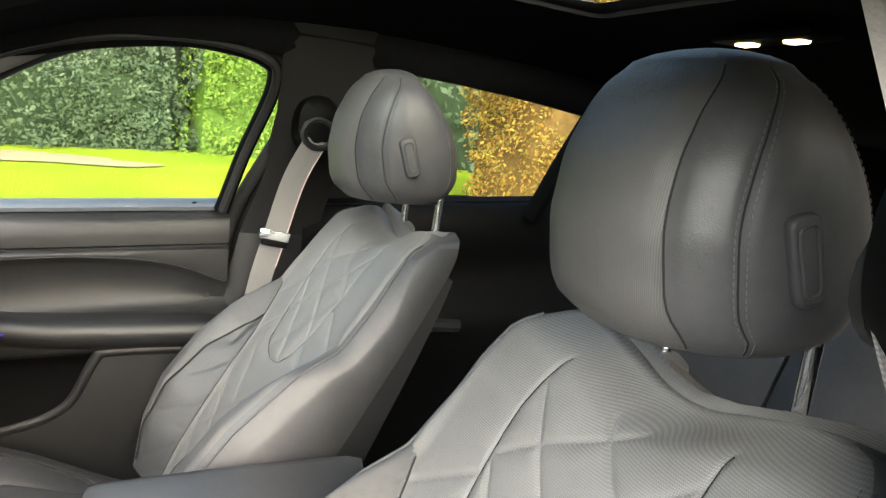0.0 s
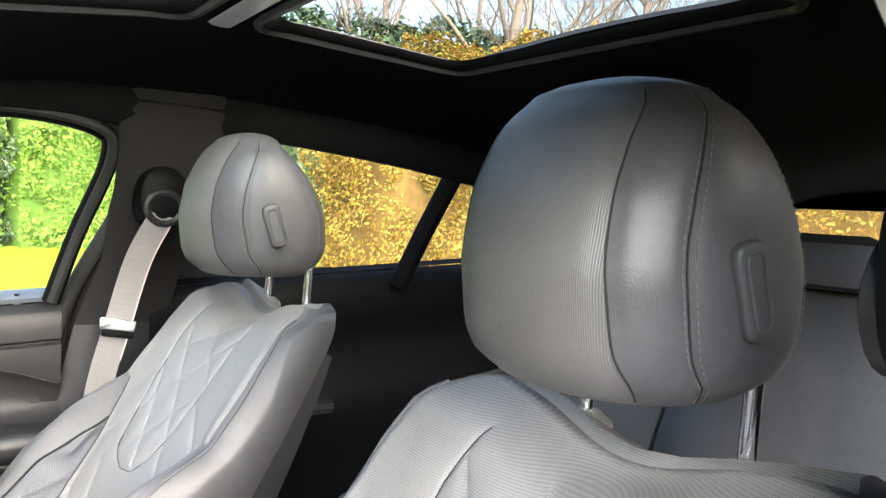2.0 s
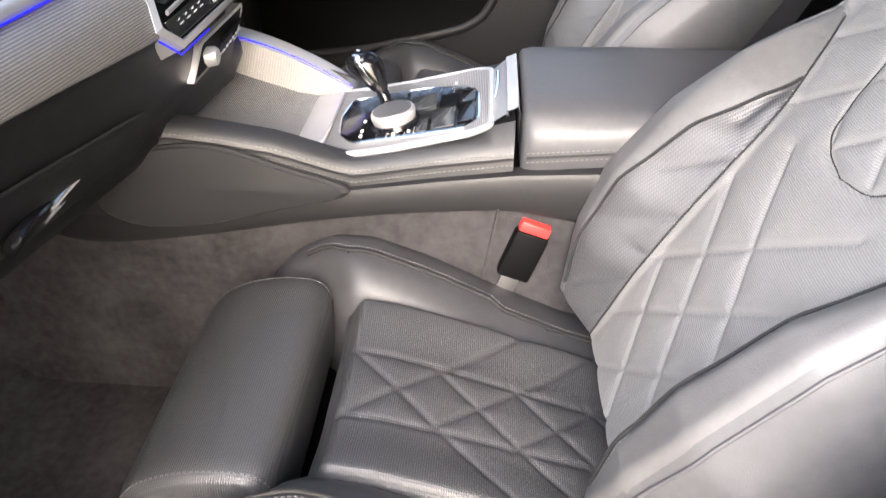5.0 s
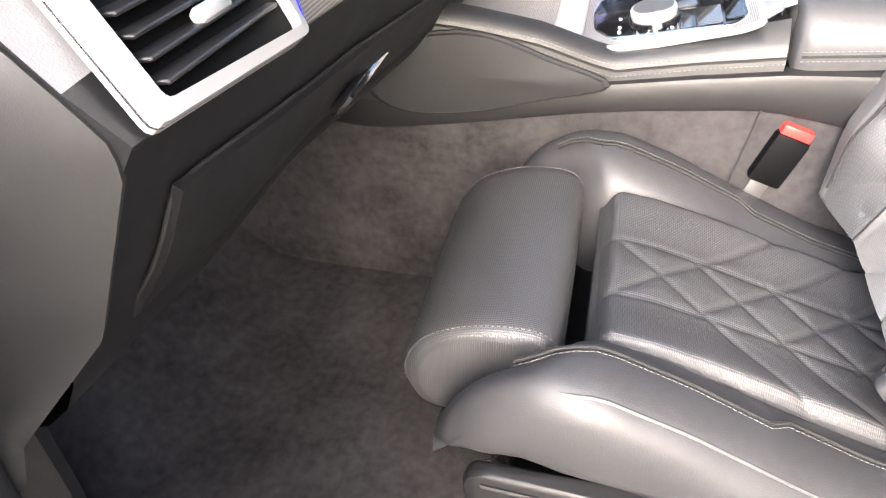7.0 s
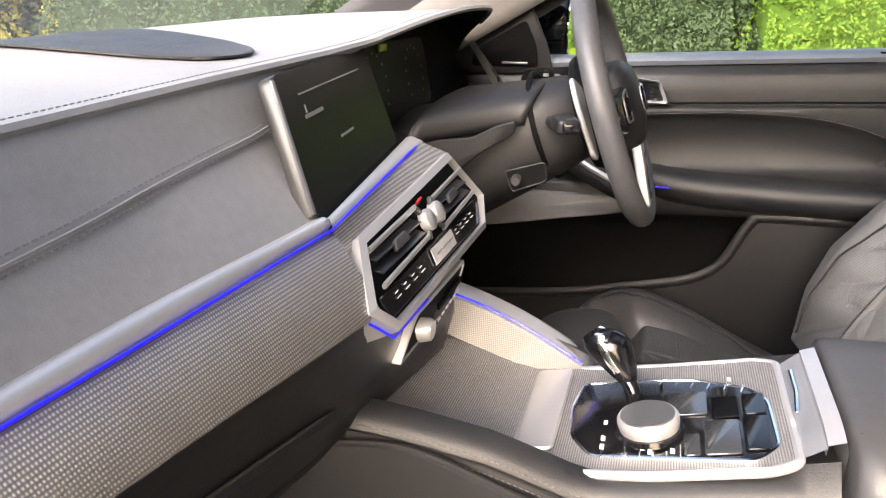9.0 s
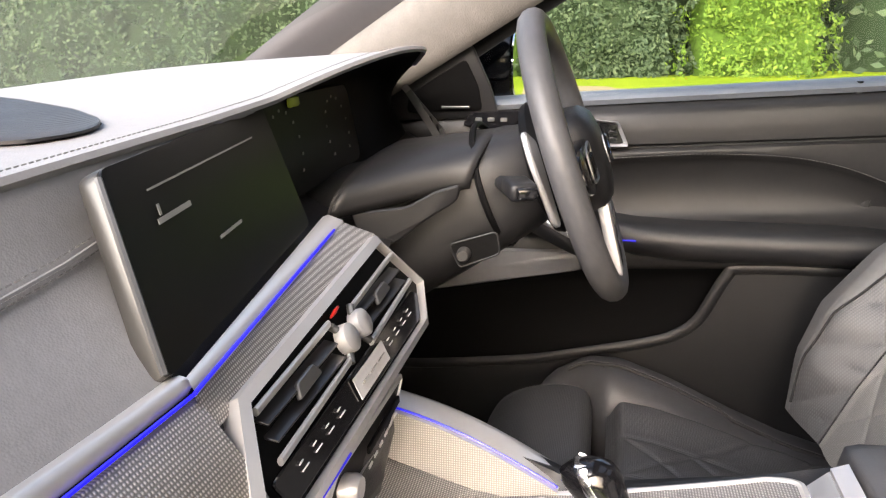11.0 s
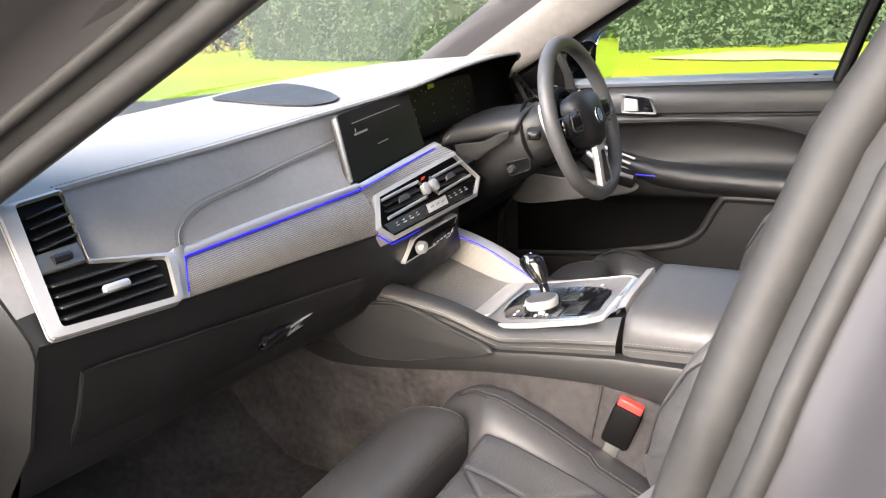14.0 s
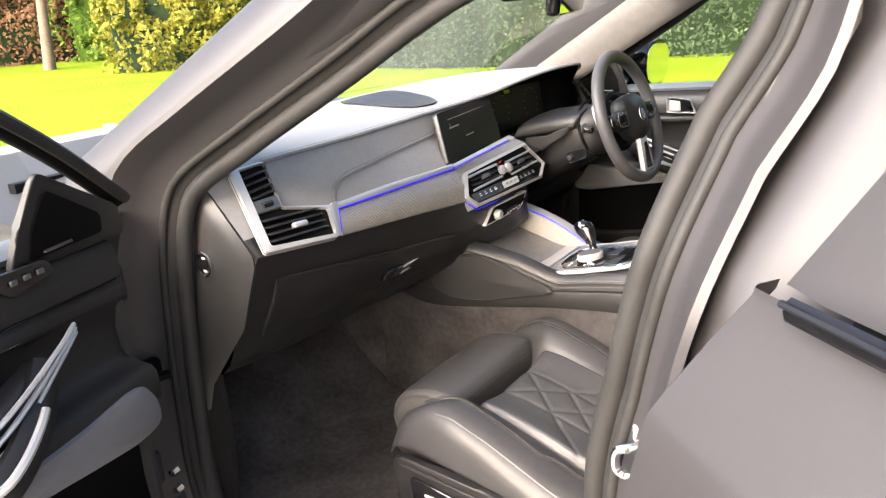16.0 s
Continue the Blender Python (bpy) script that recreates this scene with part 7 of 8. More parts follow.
for z in [1.20 + 0.03 * k for k in range(11)]:
    yf = rd_front(z) - 0.116
    rows.append([post(z, yf, 0.080), post(z, yf - 0.012, 0.088), post(z, yf - 0.024, 0.074)])
part("glass_seal", loft(rows, False), RUBBER, rdoor, "rubber glass run")
g = part("window_glass", loft([[post(z, rd_front(z) - 0.13, 0.072), post(z, -1.12, 0.072)] for z in (1.19, 1.30, 1.40, 1.50)], False), GLASS_PRIV, rdoor, "dark tinted window glass")
part("belt_trim", tube([V(-0.925, -0.265, 1.214), V(-0.925, -0.60, 1.222), V(-0.915, -1.1, 1.235)], 0.0085, 8, squash=(0.8, 1.2)), GLOSS_BLACK, rdoor, "gloss black belt trim")
part("belt_chrome", tube([V(-0.934, -0.265, 1.221), V(-0.934, -0.60, 1.229), V(-0.924, -1.1, 1.242)], 0.003, 6), GLOSS_BLACK, rdoor, "thin bright trim line")
r_hinge = V(-0.915, -0.115, 0)
rdoor.matrix_world = Matrix.Translation(r_hinge) @ pose(0, 0, 0, 0, 0, -40) @ Matrix.Translation(-r_hinge)
part("inner_card", loft([[V(-0.80, y, z) for z in (0.45, 0.70, 0.95, 1.16)] for y in (-0.14, -0.5, -1.1)], False), SOFT, rdoor, "black inner trim")
# sills
for sx in (-1, 1):
    bm = loft([[V(sx * 0.74, y, 0.42), V(sx * 0.80, y, 0.425), V(sx * 0.84, y, 0.40), V(sx * 0.95, y, 0.36), V(sx * 0.96, y, 0.28), V(sx * 0.85, y, 0.22)] for y in (1.0, 0.5, 0.0, -0.5, -1.2)], False)
    solid("sill", bm, PAINT, "dark grey painted door sill", "sill", kind="structure")
    solid("sill_trim", sheet(lambda u, v: V(sx * lerp(0.70, 0.79, v), lerp(0.80, -0.05, u), 0.425 + 0.012 * math.sin(v * 3)), 10, 4, 0.006), PLASTIC, "black scuff plate on the sill", "scuff plate", kind="structure")
    # kick panel beside the footwell
    solid("kick_panel", sheet(lambda u, v: V(sx * lerp(0.775, 0.755, math.sin(v * 3)), lerp(0.83, 1.28, u), lerp(0.42, 0.90, v)), 8, 6, 0.012), SOFT, "black kick panel beside the footwell", "trim panel", kind="structure")
# lock striker on the centre pillar, door check and bolts
st = thing("door_striker", "bright metal door striker loop on the centre pillar", "striker")
part("loop", tube(catmull([V(-0.822, -0.060, 0.945), V(-0.850, -0.045, 0.945), V(-0.855, -0.030, 0.938), V(-0.855, -0.030, 0.915), V(-0.850, -0.045, 0.908), V(-0.822, -0.060, 0.908)], 4), 0.0055, 8), CHROME, st, "steel loop")
part("plate", box(-0.826, -0.055, 0.927, 0.006, 0.035, 0.07, 0.004, 2), SILVER, st, "steel plate")
chk = thing("door_check", "black door check strap between pillar and open door", "door check")
part("strap", box(-0.90, 0.862, 0.812, 0.11, 0.022, 0.012, 0.003, 2, Euler((0, 0, radians(-20))).to_matrix()), PLASTIC, chk, "black strap")
part("bracket", box(-0.858, 0.885, 0.812, 0.03, 0.025, 0.045, 0.004, 2), PLASTIC, chk, "bracket")
part("roller", tube([V(-0.885, 0.872, 0.800), V(-0.885, 0.872, 0.826)], 0.013, 12), RUBBER, chk, "roller")
for (x, y, z) in ((-0.872, 0.905, 1.052), (-0.880, 0.93, 0.98), (-0.862, 0.870, 0.60), (-0.862, 0.868, 0.56)):
    solid("hinge_bolt", tube([V(x + 0.004, y, z), V(x - 0.010, y - 0.004, z)], [0.010, 0.008], 6), CHROME, "bright hinge bolt on the door pillar", "bolt", group="hinge bolts")
for z in (1.00, 0.62):
    part("hinge", box(-0.905, 0.895, z, 0.05, 0.05, 0.07, 0.008, 2), PAINT, chk, "painted door hinge")

# ---------------------------------------------------------------- rear cabin
rear = thing("rear_bench", "black leather rear bench seat with headrests", "rear seat")
lps = []
for x in [-0.70 + 0.07 * k for k in range(21)]:
    dip = 0.02 * math.cos(x * 9)
    lps.append([V(x, -0.62, 0.62), V(x, -0.58, 0.68 + dip * 0.3), V(x, -0.65, 0.72), V(x, -1.0, 0.68), V(x, -1.02, 0.60), V(x, -0.70, 0.52)])
part("cushion", loft([catmull(l, 3, True) for l in lps]), LEATHER, rear, "leather bench cushion", sharp=60)
for (xa, xb3) in ((-0.68, -0.22), (-0.21, 0.21), (0.22, 0.68)):
    lps = []
    for k in range(15):
        s = k / 14
        y, z = lerp(-0.98, -1.20, s), lerp(0.64, 1.235, s)
        t = 0.07 * (1 - 0.55 * smooth01(0.85, 1.0, s))
        row = []
        for j in range(9):
            u = j / 8
            row.append(V(lerp(xa, xb3, u), y + t * (1 - 0.35 * abs(2 * u - 1) ** 4) + quilt(u, s, [((0, 0.3), (1, 0.3)), ((0, 0.6), (1, 0.6))], 0.015, 0.006, 0.1), z))
        row += [V(xb3, y - 0.05, z), V(xa, y - 0.05, z)]
        lps.append(row)
    part("backrest", loft(lps), LEATHER, rear, "leather backrest section", sharp=70)
for xc in (-0.45, 0.0, 0.45):
    lps = []
    for f, w, d in ((0, 0.10, 0.03), (0.1, 0.125, 0.045), (0.5, 0.13, 0.05), (0.85, 0.122, 0.042), (1.0, 0.09, 0.02)):
        z = lerp(1.245, 1.345, f)
        lps.append([V(xc + w * math.copysign(abs(math.cos(a)) ** 0.5, math.cos(a)), -1.20 + d * math.copysign(abs(math.sin(a)) ** 0.7, math.sin(a)), z) for a in [2 * math.pi * k / 28 for k in range(28)]])
    part("headrest", loft(lps), LEATHER, rear, "low rear headrest")
solid("parcel_shelf", box(0, -1.63, 1.13, 1.4, 0.78, 0.03, 0.01), CARPET, "black parcel shelf behind the rear seat", "parcel shelf")
# right rear door, inside
rrd = thing("rear_door", "closed black right rear door, inner face", "car door")
N_R = [0.0, 0.01, 0.05, 0.10, 0.13, 0.20, 0.25, 0.28, 0.34, 0.40, 0.60, 0.78]
X_R = [0.80, 0.782, 0.772, 0.770, 0.785, 0.79, 0.75, 0.74, 0.742, 0.775, 0.765, 0.78]
rows = []
for k in range(17):
    y = lerp(-0.20, -1.05, k / 16)
    bz = 1.17 + 0.05 * k / 16
    rows.append([V(x, y, bz - h) for h, x in zip(N_R, X_R)])
part("door_card", loft(rows, False), PLASTIC, rrd, "black door card", sharp=50)
part("window_ledge", loft([[V(0.80, y, z + 0.002), V(0.815, y, z + 0.012), V(0.84, y, z + 0.004)] for y, z in ((-0.20, 1.17), (-0.60, 1.195), (-1.05, 1.22))], False), PLASTIC, rrd)
part("handle_bezel", tube([V(0.764, -0.42, 1.135), V(0.764, -0.36, 1.10), V(0.764, -0.44, 1.10)], 0.004, 6, True), SILVER, rrd, "triangular silver handle surround")
part("light_line", tube([V(0.738, -0.40, 0.93), V(0.738, -0.48, 0.90)], 0.004, 6), BLUE_LED, rrd, "glowing blue light line")
part("door_pull", tube(catmull([V(0.735, -0.36, 0.965), V(0.72, -0.46, 0.92), V(0.735, -0.58, 0.905)], 6), 0.016, 8), SOFT, rrd, "curved grab handle")

# roof lamps at the rear of the front opening, and the interior mirror
lamp = thing("reading_lamp", "pair of lit warm reading lamps in the headliner", "reading lamp")
part("bezel", box(0.085, -0.757, 1.562, 0.20, 0.07, 0.016, 0.006, 2), PLASTIC, lamp, "black lamp housing")
for x in (0.036, 0.134):
    part("lens", box(x, -0.755, 1.553, 0.034, 0.024, 0.008, 0.003, 2), WARM_LED, lamp, "lit warm lens")
mr = thing("interior_mirror", "black interior rear-view mirror under the roof", "rear-view mirror")
rot = Euler((radians(8), 0, radians(12))).to_matrix()
part("shell", box(0.02, 0.455, 1.425, 0.235, 0.03, 0.068, 0.012, 3, rot), GLOSS_BLACK, mr, "black mirror shell")
part("mirror_glass", box(*(V(0.02, 0.455, 1.425) + rot @ V(0, -0.0165, 0)), 0.215, 0.002, 0.054, 0.0005, 1, rot), MIRROR, mr, "mirror glass")
part("stem", tube([V(0.0, 0.47, 1.43), V(0.0, 0.50, 1.46), V(0, 0.52, 1.49)], 0.012, 8), PLASTIC, mr, "mirror stem")
part("sensor_cover", box(0, 0.53, 1.475, 0.11, 0.14, 0.05, 0.015, 3, Euler((radians(-28), 0, 0)).to_matrix()), PLASTIC, mr, "sensor housing")
for sx in (-1, 1):
    v = thing("sun_visor", "black cloth sun visor folded against the roof", "sun visor", group="sun visors")
    part("pad", box(sx * 0.36, 0.34, 1.492, 0.40, 0.15, 0.018, 0.008, 3, Euler((radians(-20), 0, 0)).to_matrix()), HEADLINER, v, "padded flap")
    part("pivot", tube([V(sx * 0.56, 0.40, 1.46), V(sx * 0.16, 0.40, 1.47)], 0.006, 8), PLASTIC, v, "pivot rod")
# ---------------------------------------------------------------- rest of the car's outside
def make_wheel(x, y, side):
    w = thing("wheel", "black tyre on a grey alloy rim standing on the gravel", "wheel", (x, y, 0.365), group="car wheels")
    prof = [(0.235, -0.11), (0.30, -0.135), (0.345, -0.125), (0.36, -0.08), (0.362, 0.0), (0.36, 0.08), (0.345, 0.125), (0.30, 0.135), (0.235, 0.11)]
    part("tyre", loft([[V(dx, r * math.cos(a), r * math.sin(a)) for a in [2 * math.pi * k / 40 for k in range(40)]] for r, dx in prof], True, False), RUBBER, w, "black rubber tyre")
    rim = part("rim", loft([[V(dx, r * math.cos(a), r * math.sin(a)) for a in [2 * math.pi * k / 40 for k in range(40)]] for r, dx in [(0.24, -0.11), (0.225, -0.08), (0.222, 0.08), (0.24, 0.11)]], True, False), SATIN_GREY, w, "grey alloy rim")
    for k in range(5):
        a = 2 * math.pi * k / 5
        d, t = V(0, math.cos(a), math.sin(a)), V(0, -math.sin(a), math.cos(a))
        part("spoke", slab([V(side * 0.075, 0, 0) + d * 0.03 - t * 0.03, V(side * 0.085, 0, 0) + d * 0.225 - t * 0.022, V(side * 0.085, 0, 0) + d * 0.225 + t * 0.022, V(side * 0.075, 0, 0) + d * 0.03 + t * 0.03], 0.03, 0.004, 1, V(-side, 0, 0)), SATIN_GREY, rim)
    part("hub_cap", tube([V(side * 0.03, 0, 0), V(side * 0.085, 0, 0), V(side * 0.09, 0, 0)], [0.06, 0.06, 0.05], 20), SATIN_GREY, rim)
    return w


for wx in (-0.85, 0.85):
    for wy in (1.72, -1.45):
        make_wheel(wx, wy, 1 if wx > 0 else -1)
# closed skins of the sides behind the doors, nose, tail and underside
def body_x(z):
    return curve1(z, [0.30, 0.45, 0.80, 1.0, 1.10, 1.20], [0.90, 0.935, 0.985, 0.99, 0.975, 0.90])


for sx in (-1, 1):
    y0 = -1.16 if sx < 0 else -0.10
    rows = [[V(sx * body_x(z), y, z) for z in (0.30, 0.45, 0.62, 0.80, 1.0, 1.10, 1.16, 1.20)] for y in [lerp(y0, -2.12, k / 10) for k in range(11)]]
    solid("rear_side_skin", loft(rows, False), PAINT, "dark grey metallic rear side of the car", "car body", kind="structure")
    solid("front_side_skirt", loft([[V(sx * 0.93, y, 0.28), V(sx * 0.965, y, 0.40), V(sx * 0.972, y, 0.52)] for y in (0.95, 1.30)], False), PAINT, "dark grey lower front wing", "car body", kind="structure")
rows = []
for z, y, w in ((0.22, 2.72, 0.86), (0.35, 2.86, 0.92), (0.60, 2.90, 0.95), (0.80, 2.86, 0.94), (0.93, 2.76, 0.92)):
    rows.append([V(w * math.sin(a), y - 0.34 * (1 - math.cos(a)), z) for a in [radians(-90 + 10 * k) for k in range(19)]])
solid("front_bumper", loft(rows, False), PAINT, "dark grey rounded nose of the car", "bumper", kind="structure")
rows = []
for z, y, w in ((0.26, -2.10, 0.92), (0.45, -2.22, 0.95), (0.75, -2.24, 0.97), (1.0, -2.20, 0.96), (1.13, -2.08, 0.90)):
    rows.append([V(w * math.sin(a), y + 0.22 * (1 - math.cos(a)), z) for a in [radians(-90 + 10 * k) for k in range(19)]])
solid("rear_bumper", loft(rows, False), PAINT, "dark grey rounded tail of the car", "bumper", kind="structure")
solid("underside", box(0, 0.30, 0.27, 1.60, 4.6, 0.06, 0.02), PLASTIC, "black underside of the car", "underbody", kind="structure")
# ---------------------------------------------------------------- plants round the lawn
def leaf_mat(name, cols, trans=0.35):
    m, n, l, b = node_mat(name)
    geo = n.new("ShaderNodeNewGeometry")
    ramp = n.new("ShaderNodeValToRGB")
    ramp.color_ramp.interpolation = 'LINEAR'
    while len(ramp.color_ramp.elements) < len(cols):
        ramp.color_ramp.elements.new(0.5)
    for k, c in enumerate(cols):
        ramp.color_ramp.elements[k].position = k / (len(cols) - 1)
        ramp.color_ramp.elements[k].color = (*c, 1)
    l.new(geo.outputs["Random Per Island"], ramp.inputs[0])
    l.new(ramp.outputs[0], b.inputs["Base Color"])
    b.inputs["Roughness"].default_value = 0.75
    b.inputs["Specular IOR Level"].default_value = 0.2
    tr = n.new("ShaderNodeBsdfTranslucent")
    l.new(ramp.outputs[0], tr.inputs[0])
    mx = n.new("ShaderNodeMixShader")
    mx.inputs[0].default_value = trans
    l.new(b.outputs[0], mx.inputs[1])
    l.new(tr.outputs[0], mx.inputs[2])
    l.new(mx.outputs[0], n["Material Output"].inputs[0])
    return m


HEDGE_LEAF = leaf_mat("hedge_leaves", [(0.034, 0.056, 0.030), (0.047, 0.074, 0.038), (0.060, 0.092, 0.046), (0.088, 0.122, 0.064)])
LIME_LEAF = leaf_mat("lime_leaves", [(0.055, 0.11, 0.012), (0.09, 0.16, 0.02), (0.14, 0.21, 0.03)])
RUST_LEAF = leaf_mat("rust_leaves", [(0.13, 0.08, 0.022), (0.20, 0.115, 0.022), (0.26, 0.15, 0.022), (0.24, 0.18, 0.03), (0.16, 0.16, 0.03)])
YELLOW_LEAF = leaf_mat("yellow_green_leaves", [(0.10, 0.12, 0.02), (0.20, 0.20, 0.03), (0.30, 0.27, 0.05)])
BROWN_LEAF = leaf_mat("brown_twigs", [(0.16, 0.08, 0.05), (0.24, 0.13, 0.08), (0.32, 0.20, 0.11)])
FALLEN = leaf_mat("fallen_leaves", [(0.35, 0.18, 0.03), (0.5, 0.32, 0.06), (0.3, 0.12, 0.03)])
BARK = mat("tree_bark", (0.13, 0.10, 0.075), 0.9, vary=0.4, grain=12, bump=0.9)
# core colours: shade inside the foliage, darker than any leaf
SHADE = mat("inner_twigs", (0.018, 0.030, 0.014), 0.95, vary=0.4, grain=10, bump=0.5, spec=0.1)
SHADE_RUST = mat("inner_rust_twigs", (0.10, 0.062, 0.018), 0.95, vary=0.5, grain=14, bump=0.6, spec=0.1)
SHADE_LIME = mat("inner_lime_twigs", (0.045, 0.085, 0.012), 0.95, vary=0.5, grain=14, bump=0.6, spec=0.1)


def leaves(pos, nrm, size, rng):
    """Small folded leaves at the places, facing roughly along nrm: verts and faces."""
    n = len(pos)
    d = nrm + rng.normal(0, 0.65, (n, 3))
    d /= np.linalg.norm(d, axis=1)[:, None]
    t = np.cross(d, rng.normal(0, 1, (n, 3)))
    t /= np.linalg.norm(t, axis=1)[:, None]
    b = np.cross(d, t)
    s = size * rng.uniform(0.6, 1.35, n)[:, None]
    v = np.stack([pos - t * s, pos + b * s * 0.5 + d * s * 0.12, pos + t * s, pos - b * s * 0.5 + d * s * 0.12], 1).reshape(-1, 3)
    f = np.arange(4 * n).reshape(-1, 4)
    return v, f


def cloud_mesh(name, v, f, material):
    me = bpy.data.meshes.new(name)
    me.vertices.add(len(v))
    me.vertices.foreach_set("co", v.astype(np.float32).ravel())
    me.loops.add(f.size)
    me.loops.foreach_set("vertex_index", f.astype(np.int32).ravel())
    me.polygons.add(len(f))
    me.polygons.foreach_set("loop_start", (np.arange(len(f)) * f.shape[1]).astype(np.int32))
    me.update()
    me.validate()
    me.materials.append(material)
    return me


def hedge(name, label, cat, line, height, depth, material, n, size, seed, lump=0.35, top_round=0.5):
    """A hedge along a line of ground points: a solid core coloured as inner shade under a skin of separate leaves, with
    a lumpy outline.
    """
    rng = np.random.default_rng(seed)
    ob = thing(name, label, cat)
    line = [Vector((*p, 0)) for p in line]
    pts = catmull(line, 8)
    m = len(pts)
    core = []
    for i, p in enumerate(pts):
        tdir = (pts[min(i + 1, m - 1)] - pts[max(i - 1, 0)]).normalized()
        side = V(-tdir.y, tdir.x, 0)
        fade = min(1.0, math.sin(math.pi * (i + 0.35) / (m - 0.3)) * 3.0)
        h = height * (0.75 + 0.25 * fade) * (1 + 0.06 * noise.noise((p.x * 0.4, p.y * 0.4, seed)))
        w = depth / 2 * (0.45 + 0.55 * fade)
        gz = ground_z(p.x, p.y)
        loop = []
        for k in range(13):
            a = math.pi * k / 12
            loop.append(p + side * (w * 0.8 * math.copysign(abs(math.cos(a)) ** 0.55, math.cos(a))) + V(0, 0, gz - 0.1 + h * 0.9 * abs(math.sin(a)) ** 0.5))
        core.append(loop)
    part("core", loft(core, True), SHADE_RUST if material is RUST_LEAF else SHADE_LIME if material is LIME_LEAF else SHADE, ob, "solid core coloured as the shade between the leaves")
    arr = np.array([[list(v) for v in lp] for lp in core])
    i = rng.uniform(0, m - 1.001, n)
    k = rng.uniform(0, 11.999, n)
    i0, k0 = i.astype(int), k.astype(int)
    fi, fk = (i - i0)[:, None], (k - k0)[:, None]
    pos = (arr[i0, k0] * (1 - fi) * (1 - fk) + arr[i0 + 1, k0] * fi * (1 - fk) + arr[i0, k0 + 1] * (1 - fi) * fk + arr[i0 + 1, k0 + 1] * fi * fk)
    du = arr[i0 + 1, k0] - arr[i0, k0]
    dv = arr[i0, k0 + 1] - arr[i0, k0]
    nr = np.cross(dv, du)
    nr /= np.linalg.norm(nr, axis=1)[:, None] + 1e-9
    cen = arr.mean(1)[i0]
    flip = np.sign(((pos - cen) * nr).sum(1))[:, None]
    nr = nr * np.where(flip == 0, 1, flip)
    bump = np.array([noise.noise((q[0] * 1.3, q[1] * 1.3, q[2] * 1.3 + seed)) + 0.5 * noise.noise((q[0] * 3.5, q[1] * 3.5, q[2] * 3.5)) for q in pos])
    pos = pos + nr * (0.05 + lump * (0.35 + bump))[:, None] + nr * rng.exponential(0.04, n)[:, None]
    v, f = leaves(pos, nr + np.array([0, 0, 0.35]), size, rng)
    lf = new("foliage", cloud_mesh("foliage", v, f, material))
    lf.parent = ob
    return ob


hedge("hedge", "tall dense dark green laurel hedge across the lawn", "hedge", [(13.3, 13), (13.8, 8), (14.6, 4), (15.8, 1.0), (16.3, -0.9)], 5.2, 3.0, HEDGE_LEAF, 130000, 0.050, 3, 0.5)
hedge("bush", "bright lime green bush at the end of the hedge", "bush", [(16.0, -1.1), (15.9, -2.2), (16.1, -3.3)], 4.9, 2.6, LIME_LEAF, 36000, 0.05, 5, 0.6)
hedge("beech_hedge", "rounded beech hedge in rust and yellow autumn leaf", "hedge", [(8.9, -4.6), (7.6, -6.0), (5.6, -7.2), (2.5, -8.6), (-2.5, -9.6), (-7, -10)], 3.6, 2.6, RUST_LEAF, 170000, 0.030, 7, 0.45)
hedge("bush", "dark evergreen bush behind the beech hedge", "bush", [(17.5, -3.6), (17, -8), (16, -11), (14, -14)], 6.0, 4, HEDGE_LEAF, 14000, 0.11, 9, 0.8)
hedge("brown_hedge", "low reddish brown twiggy hedge beyond the lawn", "hedge", [(4, 33), (9, 31), (14, 29), (17, 27.5)], 3.4, 3, BROWN_LEAF, 22000, 0.10, 11, 0.5)
hedge("bush", "yellow-green spreading shrub at the lawn's edge", "bush", [(11.5, 20.5), (13.5, 19), (15.5, 17.0)], 2.6, 3, YELLOW_LEAF, 16000, 0.085, 13, 0.8)
hedge("bush", "dark shrubs at the far edge of the lawn", "bush", [(16, 22), (17.5, 17), (17, 12.5)], 4.8, 3.5, HEDGE_LEAF, 22000, 0.10, 17, 1.0)
hedge("bush", "lime green conifer shrub beyond the lawn", "bush", [(15.4, 15.4), (16.2, 14), (15.8, 12.8)], 2.8, 2.4, YELLOW_LEAF, 10000, 0.09, 19, 0.8)
hedge("bush", "golden conifer between the trees", "bush", [(14.5, 27.5), (15.5, 26.3)], 5.5, 2.2, LIME_LEAF, 8000, 0.11, 23, 0.8)
hedge("far_hedge", "distant dark green hedge behind the garden", "hedge", [(-14, 42), (0, 44), (14, 38), (24, 28), (28, 12), (29, -6), (24, -22), (8, -30)], 6.0, 4, HEDGE_LEAF, 45000, 0.22, 29, 1.2)
hedge("far_hedge", "distant hedge on the open side of the drive", "hedge", [(-14, 40), (-22, 22), (-24, 0), (-22, -18), (-8, -30)], 3.2, 4, HEDGE_LEAF, 20000, 0.2, 31, 1.0)


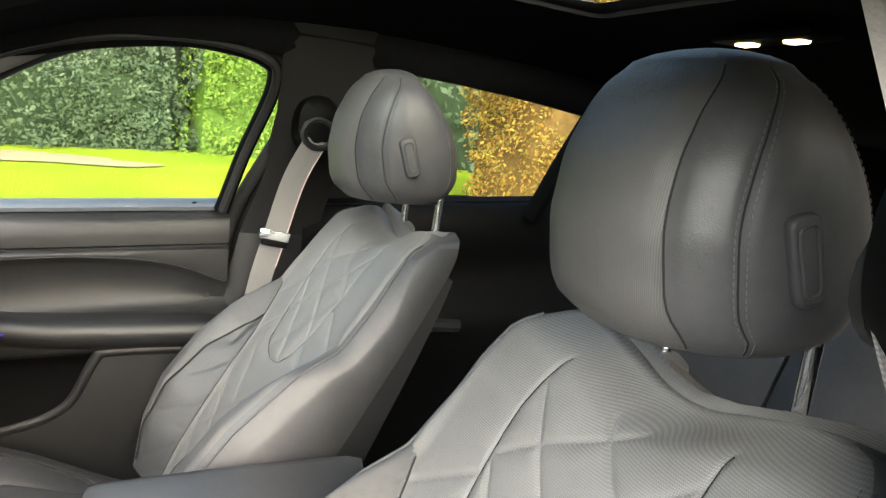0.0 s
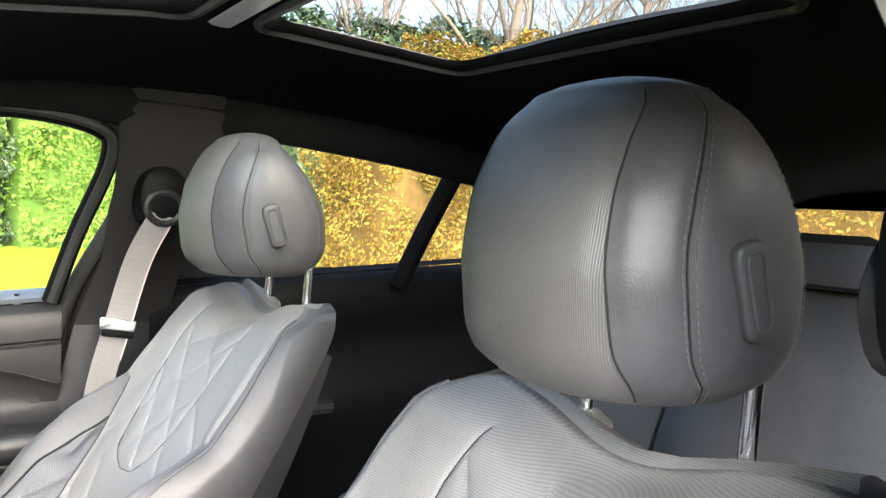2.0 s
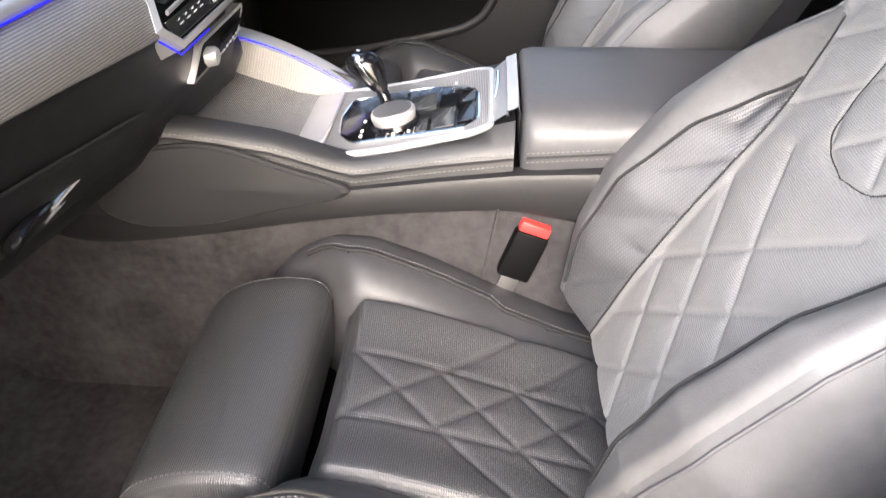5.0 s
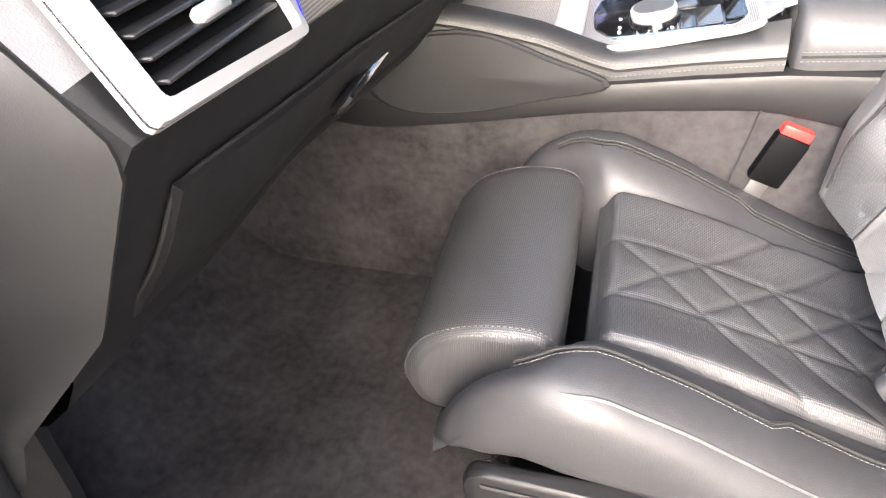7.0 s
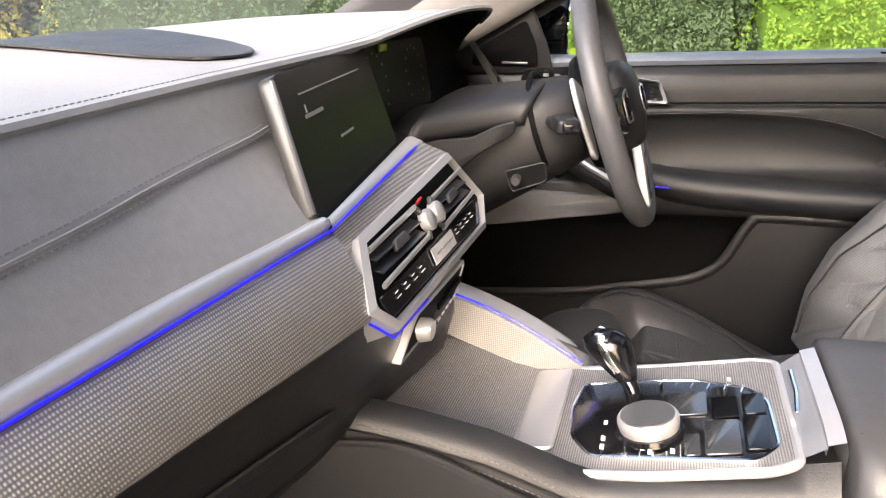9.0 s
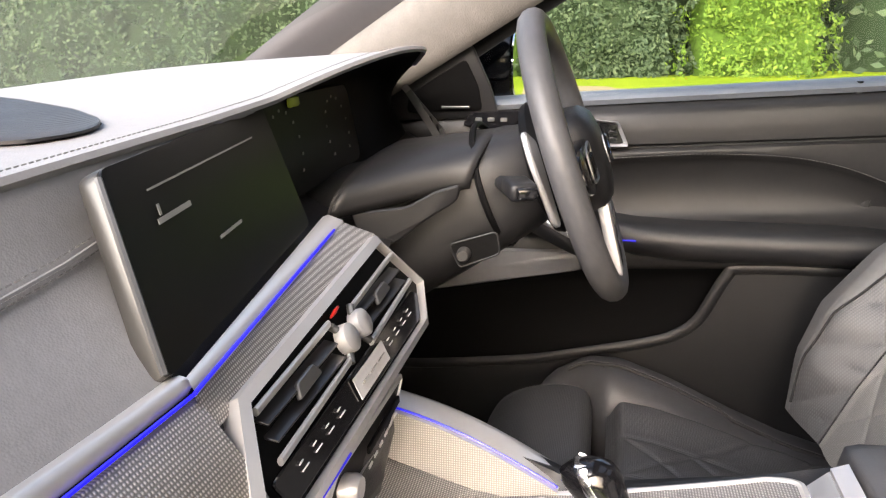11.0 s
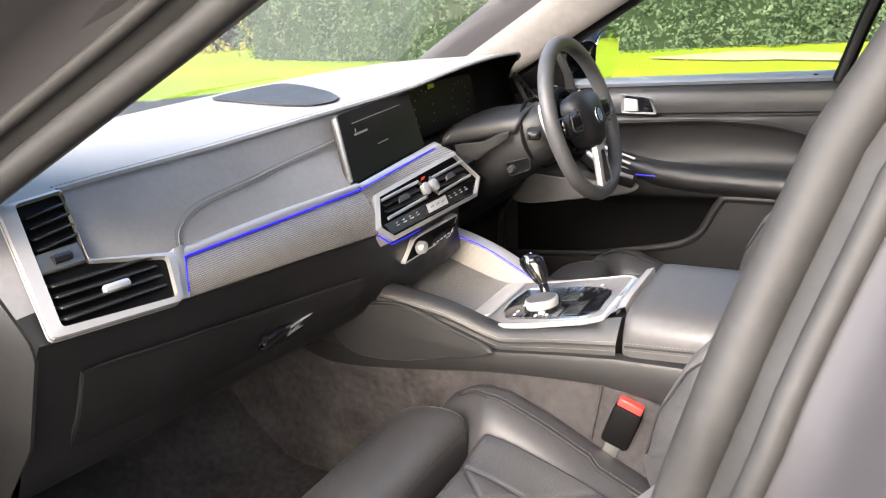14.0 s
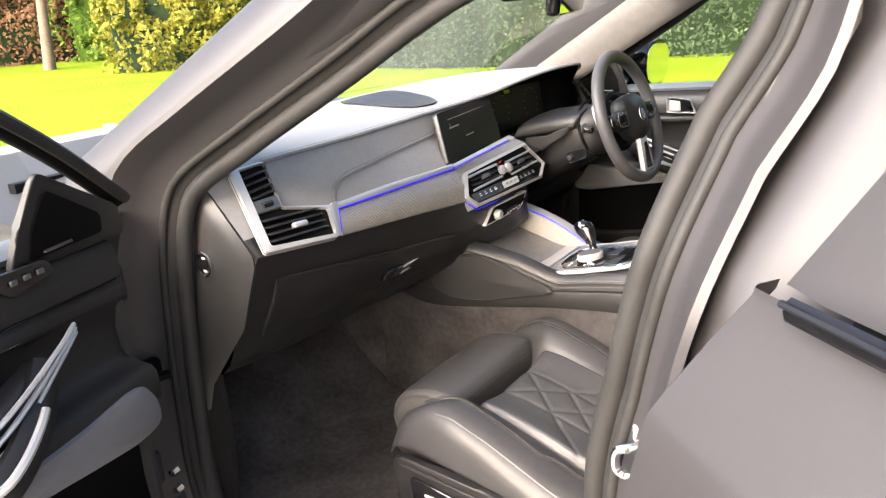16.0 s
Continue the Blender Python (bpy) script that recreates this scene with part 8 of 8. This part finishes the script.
def make_tree(seed, height, spread, twigs=4):
    """A bare tree: tapered trunk, limbs and several orders of twigs."""
    rng = random.Random(seed)
    trunk, limbs = bmesh.new(), bmesh.new()
    def grow(bm, p, d, length, r, order):
        pts, rad = [p], [r]
        q, dd = p.copy(), d.copy()
        steps = 5 if order < 2 else 3
        for k in range(steps):
            dd = (dd + V(rng.uniform(-1, 1), rng.uniform(-1, 1), rng.uniform(-0.2, 0.6)) * (0.12 + 0.05 * order)).normalized()
            q = q + dd * (length / steps)
            pts.append(q.copy())
            rad.append(r * (1 - 0.72 * (k + 1) / steps))
        tube(pts, rad, 8 if order == 0 else (5 if order < 3 else 3), bm=bm, cap=False)
        if order >= twigs:
            return
        for _ in range((8, 6, 5, 4, 3)[order]):
            t = rng.uniform(0.3 if order == 0 else 0.2, 1.0)
            k = min(steps - 1, int(t * steps))
            b = lerp(pts[k], pts[k + 1], t * steps - k)
            side = V(rng.uniform(-1, 1), rng.uniform(-1, 1), 0).normalized()
            nd = (dd * 0.5 + side * spread + V(0, 0, 0.35)).normalized()
            grow(limbs, b, nd, length * rng.uniform(0.42, 0.62), max(0.006, rad[k] * 0.5), order + 1)
    grow(trunk, V(0, 0, -0.2), V(0, 0, 1), height * 0.62, height * 0.018, 0)
    ob = thing("bare_tree", "leafless tree with brown bark and fine twigs", "tree", group="bare trees")
    part("trunk", trunk, BARK, ob, "tapered trunk", sharp=0)
    part("limbs", limbs, BARK, ob, "branches and twigs", sharp=0)
    return ob


t_a, t_b, t_c = make_tree(1, 11, 0.75), make_tree(5, 13, 0.6), make_tree(9, 9, 0.9)
spots = [(19.5, -7.5), (17.5, -10.5), (13.0, -13.0), (20.5, -3.0), (22.5, 1.5), (9.5, -15.5), (15.0, -17.5), (5.5, -17.0), (21.5, -12.0), (11.5, 24.5), (12.2, 19.2), (18.0, 24.0), (19.0, 15.0), (8.8, 27.0), (17.8, 20.5), (1.0, -17.0), (-4, -16), (20, 8), (10.5, -11.5), (12.5, -10), (7.5, -12.5), (3.0, -13.5), (-1.5, -13.5), (6.0, -14.5), (14.0, -15), (17.5, -13), (-6, -14), (11, -18), (3.5, -19), (-2, -19), (18, -6), (22, -6.5), (23, -1), (8.5, -20), (22, 4), (20, 11)]
for k, (x, y) in enumerate(spots):
    src = (t_a, t_b, t_c)[k % 3]
    m = pose(x, y, ground_z(x, y), 0, 0, 67 * k)
    if k < 3:
        src.matrix_basis = m
    else:
        copy_thing(src, m)
# fallen leaves on the grass
rng = np.random.default_rng(41)
xy = np.stack([rng.uniform(5.2, 14, 350), rng.uniform(-5, 20, 350)], 1)
pos = np.array([[x, y, ground_z(x, y) + 0.03] for x, y in xy])
v, f = leaves(pos, np.tile([0, 0, 3.0], (350, 1)), 0.03, rng)
tagged(new("fallen_leaves", cloud_mesh("fallen_leaves", v, f, FALLEN)), "brown fallen leaves scattered over the lawn", "leaves", kind="stuff")
